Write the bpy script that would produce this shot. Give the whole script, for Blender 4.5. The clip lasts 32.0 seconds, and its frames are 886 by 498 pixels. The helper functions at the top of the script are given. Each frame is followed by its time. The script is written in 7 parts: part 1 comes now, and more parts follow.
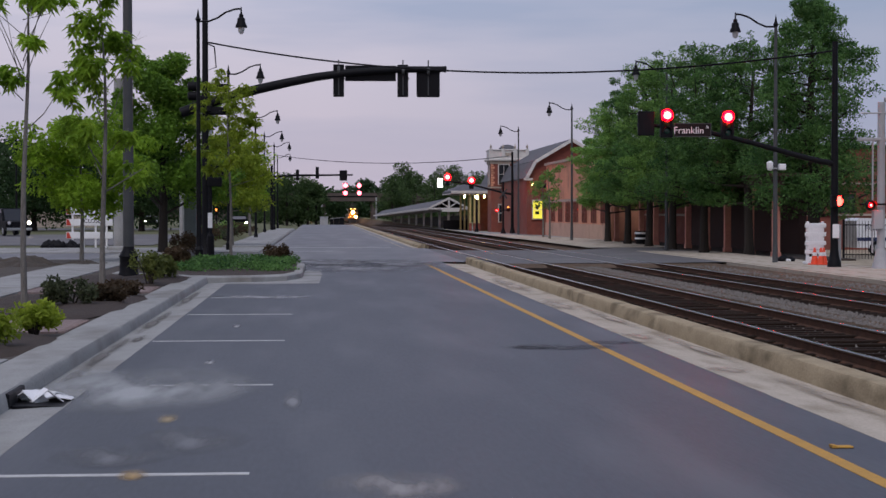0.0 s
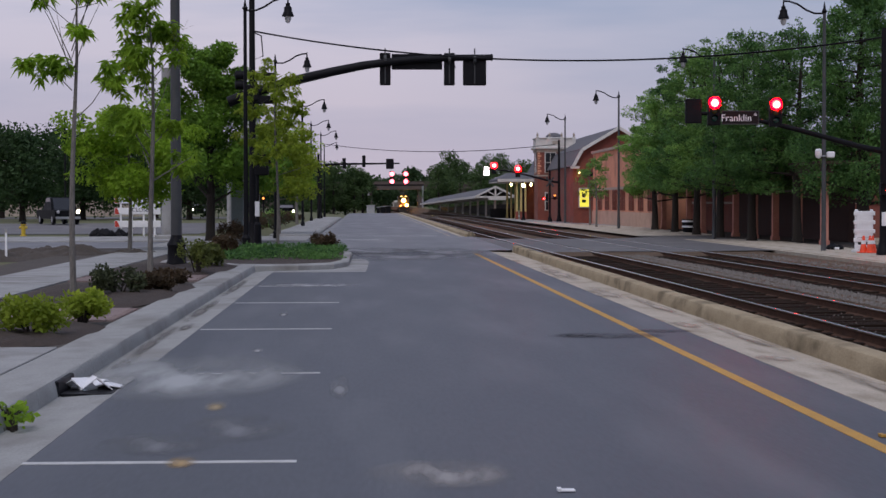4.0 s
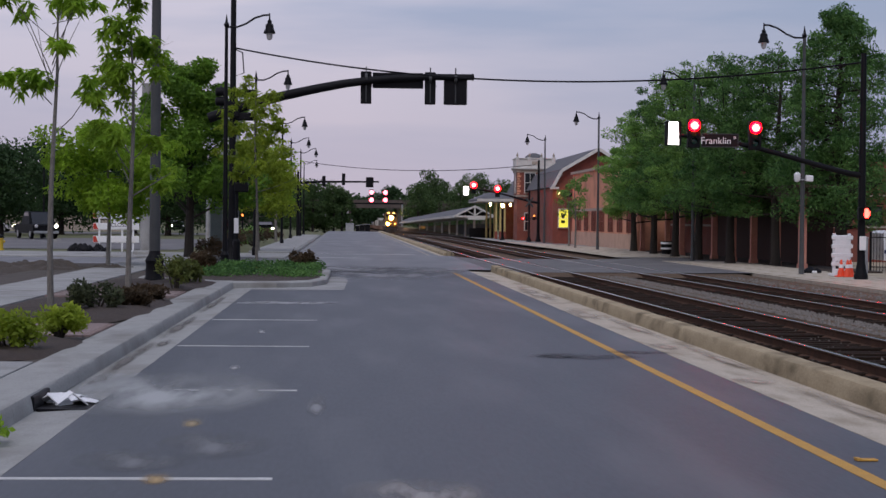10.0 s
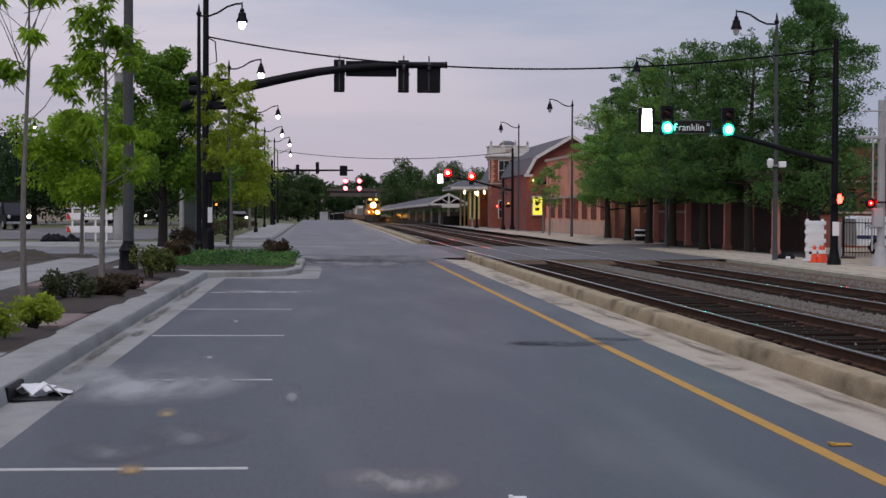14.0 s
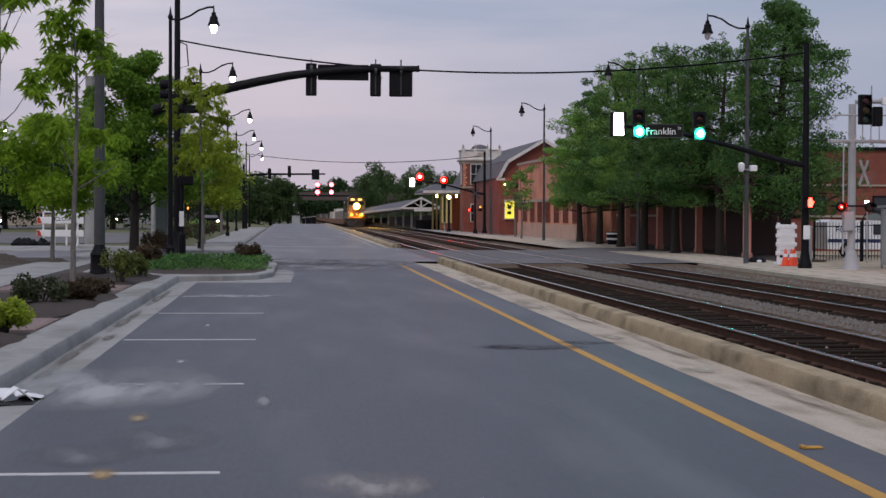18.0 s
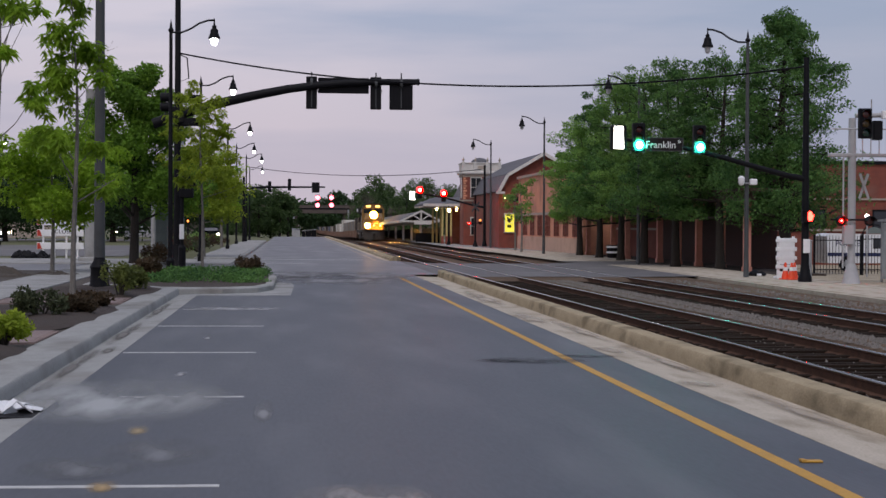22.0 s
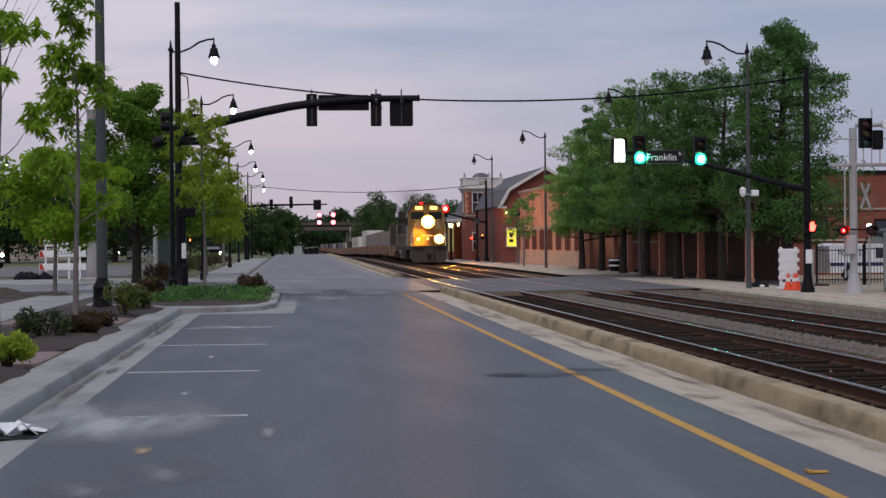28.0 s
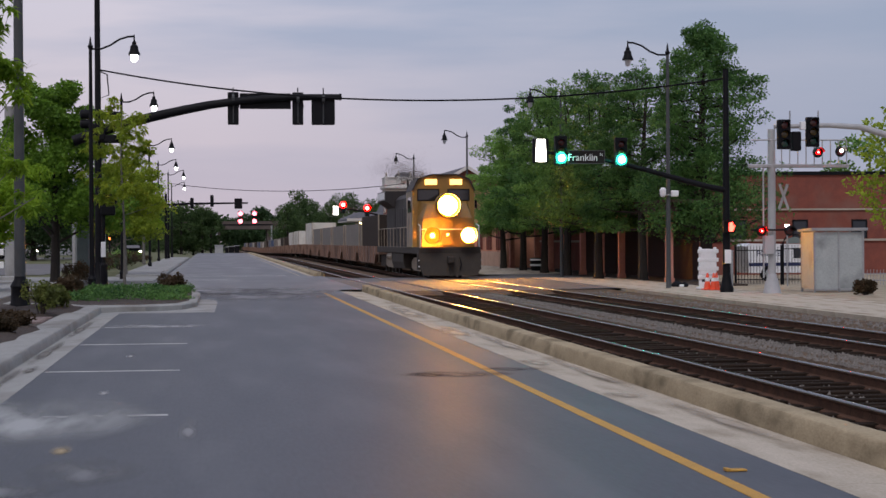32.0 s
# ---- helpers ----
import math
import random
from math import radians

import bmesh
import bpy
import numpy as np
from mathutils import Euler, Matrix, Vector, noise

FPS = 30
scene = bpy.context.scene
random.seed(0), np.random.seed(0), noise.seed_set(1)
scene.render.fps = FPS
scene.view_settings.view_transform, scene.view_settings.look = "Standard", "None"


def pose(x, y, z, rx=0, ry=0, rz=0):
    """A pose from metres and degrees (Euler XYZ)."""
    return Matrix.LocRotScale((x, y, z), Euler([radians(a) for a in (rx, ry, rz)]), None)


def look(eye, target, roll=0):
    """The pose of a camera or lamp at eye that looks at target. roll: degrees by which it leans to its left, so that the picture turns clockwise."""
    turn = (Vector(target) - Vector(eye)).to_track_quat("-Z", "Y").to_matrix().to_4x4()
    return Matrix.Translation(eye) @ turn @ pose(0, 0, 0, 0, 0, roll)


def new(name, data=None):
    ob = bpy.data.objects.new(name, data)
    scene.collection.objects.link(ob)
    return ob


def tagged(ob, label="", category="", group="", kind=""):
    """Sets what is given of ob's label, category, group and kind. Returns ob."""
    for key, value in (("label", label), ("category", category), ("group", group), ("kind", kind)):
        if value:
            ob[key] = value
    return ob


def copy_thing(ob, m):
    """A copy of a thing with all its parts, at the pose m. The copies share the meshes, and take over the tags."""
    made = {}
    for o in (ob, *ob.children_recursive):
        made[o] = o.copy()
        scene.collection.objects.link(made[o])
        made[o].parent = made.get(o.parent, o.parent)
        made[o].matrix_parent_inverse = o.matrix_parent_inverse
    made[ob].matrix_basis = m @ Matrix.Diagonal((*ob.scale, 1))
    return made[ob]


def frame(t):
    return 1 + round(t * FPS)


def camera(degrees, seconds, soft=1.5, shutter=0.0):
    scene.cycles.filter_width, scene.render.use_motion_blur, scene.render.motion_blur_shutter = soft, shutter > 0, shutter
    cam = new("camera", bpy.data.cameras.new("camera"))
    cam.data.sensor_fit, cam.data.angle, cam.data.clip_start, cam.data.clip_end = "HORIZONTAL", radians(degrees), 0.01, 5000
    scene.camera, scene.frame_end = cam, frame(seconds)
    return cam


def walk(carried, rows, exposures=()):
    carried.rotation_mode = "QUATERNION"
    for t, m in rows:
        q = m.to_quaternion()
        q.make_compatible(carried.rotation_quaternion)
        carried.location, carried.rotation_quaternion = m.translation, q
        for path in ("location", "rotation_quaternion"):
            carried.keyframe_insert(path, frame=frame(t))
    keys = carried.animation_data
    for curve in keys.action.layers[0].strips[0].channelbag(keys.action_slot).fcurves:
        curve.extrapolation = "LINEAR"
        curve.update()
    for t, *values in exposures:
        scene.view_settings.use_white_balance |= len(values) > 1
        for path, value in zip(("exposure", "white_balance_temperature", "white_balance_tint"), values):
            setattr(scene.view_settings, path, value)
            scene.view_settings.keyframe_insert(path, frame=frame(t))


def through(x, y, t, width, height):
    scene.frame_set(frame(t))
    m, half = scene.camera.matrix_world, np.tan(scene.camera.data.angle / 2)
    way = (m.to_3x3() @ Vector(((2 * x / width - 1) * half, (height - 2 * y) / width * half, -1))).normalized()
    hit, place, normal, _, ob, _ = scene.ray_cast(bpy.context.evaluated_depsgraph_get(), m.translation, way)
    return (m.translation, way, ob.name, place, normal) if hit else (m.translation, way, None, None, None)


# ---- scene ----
# A street beside a double railway line at dusk; the camera is held by hand at one spot beside the parking bays.
cam = camera(28.38, 32.0, soft=1.5)
EYE_Z = 1.75
VIEWS = [
    (0, -4.049, -1.190, -0.043), (0.5, -4.304, -1.194, -0.044), (1, -3.897, -1.296, -0.171), (1.5, -3.913, -1.326, -0.147),
    (2, -3.693, -1.571, -0.230), (2.5, -3.444, -1.779, -0.323), (3, -2.835, -2.172, -0.544), (3.5, -2.733, -1.657, -0.204),
    (4, -2.526, -1.568, -0.120), (4.5, -3.196, -1.302, 0.091), (6.5, -3.008, -1.343, -0.412), (7, -3.121, -1.384, -0.515),
    (7.5, -3.129, -1.287, -0.363), (8, -2.994, -1.178, -0.519), (8.5, -2.862, -1.145, -0.308), (9, -2.936, -1.053, 0.000),
    (9.5, -3.143, -1.159, 0.151), (10, -3.216, -0.941, 0.584), (10.5, -3.391, -1.227, 0.386), (11, -4.093, -1.073, 0.614),
    (11.5, -4.540, -1.322, 0.515), (12, -4.627, -1.456, 0.489), (12.5, -4.776, -1.507, 0.445), (13, -4.474, -1.608, 0.290),
    (13.5, -4.193, -1.422, 0.375), (14, -4.056, -1.327, 0.243), (14.5, -4.202, -1.216, 0.237), (16.5, -4.526, -1.116, 0.378),
    (17, -4.712, -1.286, 0.309), (17.5, -4.677, -1.300, 0.259), (18, -4.966, -1.200, 0.228), (18.5, -4.932, -1.080, 0.326),
    (19, -5.083, -0.934, 0.303), (19.5, -5.057, -1.117, 0.265), (20, -4.934, -1.213, 0.332), (20.5, -4.972, -1.081, 0.440),
    (21, -4.969, -1.138, 0.439), (21.5, -5.041, -0.976, 0.257), (22, -4.965, -0.769, 0.311), (22.5, -4.975, -0.622, 0.350),
    (23, -4.800, -0.695, 0.126), (23.5, -4.799, -0.684, -0.013), (24, -4.785, -0.626, 0.140), (24.5, -4.692, -0.538, -0.079),
    (25, -4.086, -0.738, -0.185), (25.5, -4.024, -0.686, -0.537), (27.5, -4.685, -0.522, -0.418), (28, -4.891, -0.262, -0.501),
    (28.5, -4.998, -0.321, -0.605), (29, -5.232, -0.557, -0.693), (29.5, -5.483, -0.457, -0.663), (30, -5.611, -0.551, -0.632),
    (30.5, -6.000, -0.386, -0.506), (31, -6.690, -0.408, -0.392), (31.5, -7.042, -0.309, -0.427), (32, -7.451, -0.303, -0.346),
]


def view(yaw, pitch, roll):
    return pose(0, 0, EYE_Z, 0, 0, yaw) @ pose(0, 0, 0, 90 + pitch) @ pose(0, 0, 0, 0, 0, roll)


walk(cam, [(t, view(a, b, c)) for t, a, b, c in VIEWS], exposures=[(0.0, 0.3, 6600, 15), (12.0, 0.3, 6600, 15), (13.0, 0.36, 6880, 14), (32.0, 0.36, 6880, 14)])

# ---- world, sun ----
world = bpy.data.worlds.new("dusk_sky")
scene.world = world
world.use_nodes = True
wt = world.node_tree
wt.nodes.clear()
w_out = wt.nodes.new("ShaderNodeOutputWorld")
w_bg = wt.nodes.new("ShaderNodeBackground")
w_sky = wt.nodes.new("ShaderNodeTexSky")
w_sky.sky_type, w_sky.sun_disc = "NISHITA", False
w_sky.sun_elevation, w_sky.sun_rotation, w_sky.dust_density = radians(4), radians(200), 2.0
w_co = wt.nodes.new("ShaderNodeTexCoord")
w_map = wt.nodes.new("ShaderNodeMapping")
w_map.inputs["Scale"].default_value = (1.0, 1.0, 7.0)
w_noise = wt.nodes.new("ShaderNodeTexNoise")
w_noise.inputs["Scale"].default_value = 3.2
w_noise.inputs["Detail"].default_value = 5
w_noise.inputs["Roughness"].default_value = 0.5
w_ramp = wt.nodes.new("ShaderNodeValToRGB")
w_ramp.color_ramp.elements[0].position, w_ramp.color_ramp.elements[0].color = 0.4, (0.285, 0.35, 0.50, 1)
w_ramp.color_ramp.elements[1].position, w_ramp.color_ramp.elements[1].color = 0.62, (0.495, 0.495, 0.605, 1)
w_sep = wt.nodes.new("ShaderNodeSeparateXYZ")
w_low = wt.nodes.new("ShaderNodeValToRGB")
w_low.color_ramp.elements[0].position, w_low.color_ramp.elements[0].color = 0.0, (1, 1, 1, 1)
w_low.color_ramp.elements[1].position, w_low.color_ramp.elements[1].color = 0.13, (0, 0, 0, 1)
w_haze = wt.nodes.new("ShaderNodeMixRGB")
w_haze.inputs[2].default_value = (0.46, 0.42, 0.505, 1)
w_mix = wt.nodes.new("ShaderNodeMixRGB")
w_mix.inputs[0].default_value = 0.9
w_gain = wt.nodes.new("ShaderNodeMixRGB")
w_gain.blend_type = "MULTIPLY"
w_gain.inputs[0].default_value = 1.0
w_gain.inputs[2].default_value = (10, 10, 10, 1)
w_side = wt.nodes.new("ShaderNodeMapRange")
w_side.inputs["From Min"].default_value, w_side.inputs["From Max"].default_value = 0.0, 0.38
w_side.inputs["To Max"].default_value = 0.82
w_blue = wt.nodes.new("ShaderNodeMixRGB")
w_blue.inputs[2].default_value = (0.235, 0.30, 0.435, 1)
wl = wt.links.new
wl(w_co.outputs["Generated"], w_map.inputs[0])
wl(w_map.outputs[0], w_noise.inputs["Vector"])
wl(w_noise.outputs["Fac"], w_ramp.inputs[0])
wl(w_co.outputs["Generated"], w_sep.inputs[0])
wl(w_sep.outputs[2], w_low.inputs[0])
wl(w_low.outputs[0], w_haze.inputs[0])
wl(w_ramp.outputs[0], w_haze.inputs[1])
wl(w_sep.outputs[0], w_side.inputs["Value"])
wl(w_side.outputs[0], w_blue.inputs[0])
wl(w_haze.outputs[0], w_blue.inputs[1])
wl(w_blue.outputs[0], w_gain.inputs[1])
wl(w_sky.outputs[0], w_mix.inputs[1])
wl(w_gain.outputs[0], w_mix.inputs[2])
wl(w_mix.outputs[0], w_bg.inputs["Color"])
wl(w_bg.outputs[0], w_out.inputs["Surface"])
w_bg.inputs["Strength"].default_value = 0.1
sun_data = bpy.data.lights.new("sun", "SUN")
sun_data.energy, sun_data.angle, sun_data.color = 0.9, radians(25), (0.96, 0.97, 1.0)
sun = new("sun", sun_data)
sun.matrix_world = look((0, 0, 60), (10, 45, 0))


# ---- materials ----
def material(name, colour, other=None, rough=0.7, metal=0.0, scale=3.0, fine=40.0, bump=0.15, spread=0.5, stain=None, stain_scale=0.5, per_piece=0.0, coat=0.0, streak=(1, 1, 1), spec=0.5):
    """Two colours mixed by coarse and fine grain, with optional stains and a bump of the grain."""
    m = bpy.data.materials.new(name)
    m.use_nodes = True
    nt = m.node_tree
    b = nt.nodes["Principled BSDF"]
    b.inputs["Metallic"].default_value = metal
    b.inputs["Coat Weight"].default_value = coat
    b.inputs["Specular IOR Level"].default_value = spec
    other = other or tuple(c * 0.75 for c in colour)
    co = nt.nodes.new("ShaderNodeTexCoord")
    mp = nt.nodes.new("ShaderNodeMapping")
    mp.inputs["Scale"].default_value = streak
    nt.links.new(co.outputs["Object"], mp.inputs[0])
    if per_piece:
        who = nt.nodes.new("ShaderNodeObjectInfo")
        far = nt.nodes.new("ShaderNodeMath")
        far.operation = "MULTIPLY"
        far.inputs[1].default_value = 37.0
        nt.links.new(who.outputs["Random"], far.inputs[0])
        nt.links.new(far.outputs[0], mp.inputs["Location"])
    n1 = nt.nodes.new("ShaderNodeTexNoise")
    n1.inputs["Scale"].default_value, n1.inputs["Detail"].default_value = scale, 6
    n2 = nt.nodes.new("ShaderNodeTexNoise")
    n2.inputs["Scale"].default_value, n2.inputs["Detail"].default_value = fine, 3
    nt.links.new(mp.outputs[0], n1.inputs["Vector"])
    nt.links.new(mp.outputs[0], n2.inputs["Vector"])
    avg = nt.nodes.new("ShaderNodeMath")
    avg.operation = "MULTIPLY_ADD"
    nt.links.new(n2.outputs["Fac"], avg.inputs[0])
    avg.inputs[1].default_value = 0.5
    half = nt.nodes.new("ShaderNodeMath")
    half.operation = "MULTIPLY"
    nt.links.new(n1.outputs["Fac"], half.inputs[0])
    half.inputs[1].default_value = 0.5
    nt.links.new(half.outputs[0], avg.inputs[2])
    ramp = nt.nodes.new("ShaderNodeValToRGB")
    ramp.color_ramp.elements[0].position, ramp.color_ramp.elements[0].color = 0.5 - 0.25 * spread, (*other, 1)
    ramp.color_ramp.elements[1].position, ramp.color_ramp.elements[1].color = 0.5 + 0.25 * spread, (*colour, 1)
    nt.links.new(avg.outputs[0], ramp.inputs[0])
    last = ramp.outputs[0]
    if stain:
        n3 = nt.nodes.new("ShaderNodeTexNoise")
        n3.inputs["Scale"].default_value, n3.inputs["Detail"].default_value = stain_scale, 5
        nt.links.new(mp.outputs[0], n3.inputs["Vector"])
        r3 = nt.nodes.new("ShaderNodeValToRGB")
        r3.color_ramp.elements[0].position, r3.color_ramp.elements[1].position = 0.5, 0.72
        nt.links.new(n3.outputs["Fac"], r3.inputs[0])
        mx = nt.nodes.new("ShaderNodeMixRGB")
        nt.links.new(r3.outputs[0], mx.inputs[0])
        nt.links.new(last, mx.inputs[1])
        mx.inputs[2].default_value = (*stain, 1)
        last = mx.outputs[0]
    if per_piece:
        info = nt.nodes.new("ShaderNodeObjectInfo")
        geo = nt.nodes.new("ShaderNodeNewGeometry")
        add = nt.nodes.new("ShaderNodeMath")
        nt.links.new(info.outputs["Random"], add.inputs[0])
        nt.links.new(geo.outputs["Random Per Island"], add.inputs[1])
        rng = nt.nodes.new("ShaderNodeMapRange")
        rng.inputs["From Max"].default_value = 2.0
        rng.inputs["To Min"].default_value, rng.inputs["To Max"].default_value = 1 - per_piece, 1 + per_piece
        nt.links.new(add.outputs[0], rng.inputs["Value"])
        hsv = nt.nodes.new("ShaderNodeHueSaturation")
        nt.links.new(last, hsv.inputs["Color"])
        nt.links.new(rng.outputs[0], hsv.inputs["Value"])
        last = hsv.outputs[0]
    nt.links.new(last, b.inputs["Base Color"])
    rr = nt.nodes.new("ShaderNodeMapRange")
    rr.inputs["To Min"].default_value, rr.inputs["To Max"].default_value = max(0.02, rough - 0.12), min(1, rough + 0.12)
    nt.links.new(n1.outputs["Fac"], rr.inputs["Value"])
    nt.links.new(rr.outputs[0], b.inputs["Roughness"])
    if bump:
        bp = nt.nodes.new("ShaderNodeBump")
        bp.inputs["Strength"].default_value, bp.inputs["Distance"].default_value = bump, 0.02
        nt.links.new(avg.outputs[0], bp.inputs["Height"])
        nt.links.new(bp.outputs[0], b.inputs["Normal"])
    return m


def glowing(name, colour, strength):
    m = bpy.data.materials.new(name)
    m.use_nodes = True
    b = m.node_tree.nodes["Principled BSDF"]
    b.inputs["Base Color"].default_value = (*colour, 1)
    b.inputs["Emission Color"].default_value = (*colour, 1)
    b.inputs["Emission Strength"].default_value = strength
    return m


def leafy(name, colour, other, through=0.4):
    m = material(name, colour, other, rough=0.6, scale=0.7, fine=3.2, bump=0, spread=0.4, per_piece=0.2, spec=0.2)
    b = m.node_tree.nodes["Principled BSDF"]
    nt = m.node_tree
    tr = nt.nodes.new("ShaderNodeBsdfTranslucent")
    mix = nt.nodes.new("ShaderNodeMixShader")
    mix.inputs[0].default_value = through
    nt.links.new(b.inputs["Base Color"].links[0].from_socket, tr.inputs["Color"])
    nt.links.new(b.outputs[0], mix.inputs[1])
    nt.links.new(tr.outputs[0], mix.inputs[2])
    nt.links.new(mix.outputs[0], nt.nodes["Material Output"].inputs["Surface"])
    return m


def glassy(name, colour, rough=0.05):
    m = bpy.data.materials.new(name)
    m.use_nodes = True
    b = m.node_tree.nodes["Principled BSDF"]
    b.inputs["Base Color"].default_value = (*colour, 1)
    b.inputs["Roughness"].default_value = rough
    b.inputs["Specular IOR Level"].default_value = 0.6
    return m


ASPHALT = material("asphalt", (0.07, 0.079, 0.096), (0.045, 0.052, 0.064), rough=0.54, scale=0.9, fine=25, bump=0.22, spread=0.7, stain=(0.1, 0.107, 0.12), stain_scale=0.8, streak=(1.1, 0.16, 1), spec=0.45)
ASPHALT_PALE = material("pale_asphalt", (0.098, 0.1, 0.11), (0.066, 0.069, 0.078), rough=0.47, scale=0.7, fine=20, bump=0.2, spread=0.9, stain=(0.15, 0.145, 0.15), stain_scale=0.5, streak=(1.1, 0.2, 1))
ASPHALT_FAR = material("asphalt_worn", (0.13, 0.122, 0.122), (0.09, 0.086, 0.088), rough=0.7, scale=0.4, fine=40, bump=0.2, stain=(0.16, 0.15, 0.145), stain_scale=0.3)
CONCRETE = material("concrete", (0.36, 0.36, 0.35), (0.25, 0.25, 0.245), rough=0.9, scale=1.2, fine=50, bump=0.2, stain=(0.19, 0.18, 0.165), stain_scale=0.8, per_piece=0.03, spec=0.25)
CONCRETE_KERB = material("weathered_kerb_concrete", (0.37, 0.37, 0.355), (0.27, 0.27, 0.26), rough=0.92, scale=3, fine=30, bump=0.2, spread=0.8, stain=(0.21, 0.2, 0.185), stain_scale=0.8, streak=(1.5, 0.7, 1.5), spec=0.2)
CONCRETE_TAN = material("silty_gutter_concrete", (0.56, 0.495, 0.41), (0.36, 0.31, 0.24), rough=0.92, scale=1.6, fine=28, bump=0.3, spread=0.8, stain=(0.24, 0.195, 0.14), stain_scale=0.9, streak=(2.0, 0.6, 1), spec=0.2)
CONCRETE_ROUGH = material("crumbling_kerb_concrete", (0.45, 0.37, 0.245), (0.29, 0.23, 0.145), rough=0.95, scale=2.4, fine=26, bump=0.4, spread=0.8, stain=(0.15, 0.12, 0.075), stain_scale=1.5, streak=(1, 0.7, 1.6), spec=0.15)
CONCRETE_OLD = material("old_concrete", (0.44, 0.37, 0.27), (0.3, 0.245, 0.17), rough=0.9, scale=1.6, fine=45, bump=0.35, stain=(0.17, 0.13, 0.085), stain_scale=1.1, per_piece=0.04)
STONE_LOOSE = material("loose_stone", (0.22, 0.2, 0.18), (0.1, 0.088, 0.077), rough=0.9, scale=6, fine=60, bump=0.4, per_piece=0.25)
BALLAST = material("ballast", (0.155, 0.108, 0.075), (0.062, 0.043, 0.031), spec=0.1, rough=0.95, scale=6, fine=60, bump=0.6, per_piece=0.4, stain=(0.11, 0.075, 0.05), stain_scale=0.9)
TIE_WOOD = material("tie_wood", (0.03, 0.02, 0.014), (0.012, 0.008, 0.006), spec=0.08, rough=0.95, scale=4, fine=30, bump=0.4, per_piece=0.3, streak=(1, 8, 8))
RUST = material("rail_rust", (0.12, 0.064, 0.042), (0.065, 0.037, 0.026), spec=0.1, rough=0.9, scale=5, fine=50, bump=0.2)
RAIL_TOP = material("rail_polished", (0.15, 0.138, 0.128), (0.1, 0.09, 0.083), rough=0.15, metal=1.0, scale=2, fine=60, bump=0.015)
WHITE_PAINT = material("road_paint_white", (0.62, 0.62, 0.6), (0.35, 0.35, 0.35), rough=0.7, scale=5, fine=60, bump=0.1, spread=0.9)
YELLOW_PAINT = material("road_paint_yellow", (0.58, 0.31, 0.05), (0.43, 0.23, 0.04), rough=0.7, scale=3, fine=60, bump=0.1)
GRASS = material("grass_ground", (0.085, 0.105, 0.035), (0.13, 0.12, 0.055), rough=0.95, scale=0.4, fine=12, bump=0.4)
DIRT = material("dirt", (0.085, 0.068, 0.055), (0.045, 0.036, 0.029), rough=0.95, scale=2.5, fine=30, bump=0.6)
MULCH = material("mulch", (0.058, 0.04, 0.03), (0.03, 0.02, 0.015), rough=0.95, scale=8, fine=60, bump=0.7)
PAVER = material("paver", (0.27, 0.2, 0.185), (0.19, 0.14, 0.13), rough=0.85, scale=3, fine=40, bump=0.2, per_piece=0.2)
BLACK_STEEL = material("black_painted_steel", (0.009, 0.009, 0.011), (0.005, 0.005, 0.007), rough=0.55, scale=3, fine=60, bump=0.03, spec=0.14)
POLE_GREY = material("dark_grey_pole_paint", (0.07, 0.074, 0.076), (0.05, 0.053, 0.056), rough=0.55, scale=3, fine=60, bump=0.03, spec=0.3)
GREY_STEEL = material("galvanised_steel", (0.42, 0.43, 0.44), (0.3, 0.31, 0.32), rough=0.45, metal=0.6, scale=3, fine=50, bump=0.05)
SILVER = material("silver_paint", (0.42, 0.42, 0.43), (0.33, 0.33, 0.34), rough=0.5, scale=3, fine=50, bump=0.05)
WHITE_PLASTIC = material("white_plastic", (0.84, 0.84, 0.85), (0.74, 0.74, 0.75), rough=0.55, scale=3, fine=40, bump=0.05)
ORANGE_PLASTIC = material("orange_plastic", (0.95, 0.09, 0.025), (0.8, 0.07, 0.02), rough=0.5, scale=3, fine=40, bump=0.05)
BRICK = material("brick", (0.26, 0.075, 0.05), (0.17, 0.048, 0.036), rough=0.9, scale=2, fine=40, bump=0.25, per_piece=0.2, stain=(0.22, 0.1, 0.075), stain_scale=0.6)
BRICK_COLUMN = material("column_brick", (0.56, 0.25, 0.19), (0.42, 0.17, 0.125), rough=0.9, scale=3, fine=40, bump=0.3, stain=(0.5, 0.24, 0.17), stain_scale=1.2, per_piece=0.12)
# Brick with the shade under the arcade put into its colour.
BRICK_SHADE_DARK = material("shade_darkened_brick", (0.06, 0.028, 0.023), (0.04, 0.019, 0.016), rough=0.9, scale=2, fine=40, bump=0.25)
BRICK_ORANGE = material("orange_brick", (0.72, 0.34, 0.21), (0.6, 0.27, 0.165), rough=0.9, scale=1.5, fine=40, bump=0.2, per_piece=0.12, stain=(0.36, 0.17, 0.11), stain_scale=0.5)
STONE = material("pale_stone", (0.42, 0.36, 0.3), (0.33, 0.28, 0.23), rough=0.85, scale=2, fine=40, bump=0.15)
TRIM_WHITE = material("white_trim", (0.66, 0.64, 0.6), (0.52, 0.5, 0.47), rough=0.6, scale=3, fine=40, bump=0.05)
STONE_WARM = material("warm_cast_stone", (0.6, 0.4, 0.29), (0.5, 0.33, 0.24), rough=0.85, scale=2, fine=40, bump=0.15, stain=(0.42, 0.27, 0.19), stain_scale=0.6)
ROOF = material("grey_shingle", (0.13, 0.13, 0.14), (0.08, 0.08, 0.09), rough=0.85, scale=2, fine=30, bump=0.3)
DARK_GLASS = glassy("dark_glass", (0.02, 0.022, 0.026))
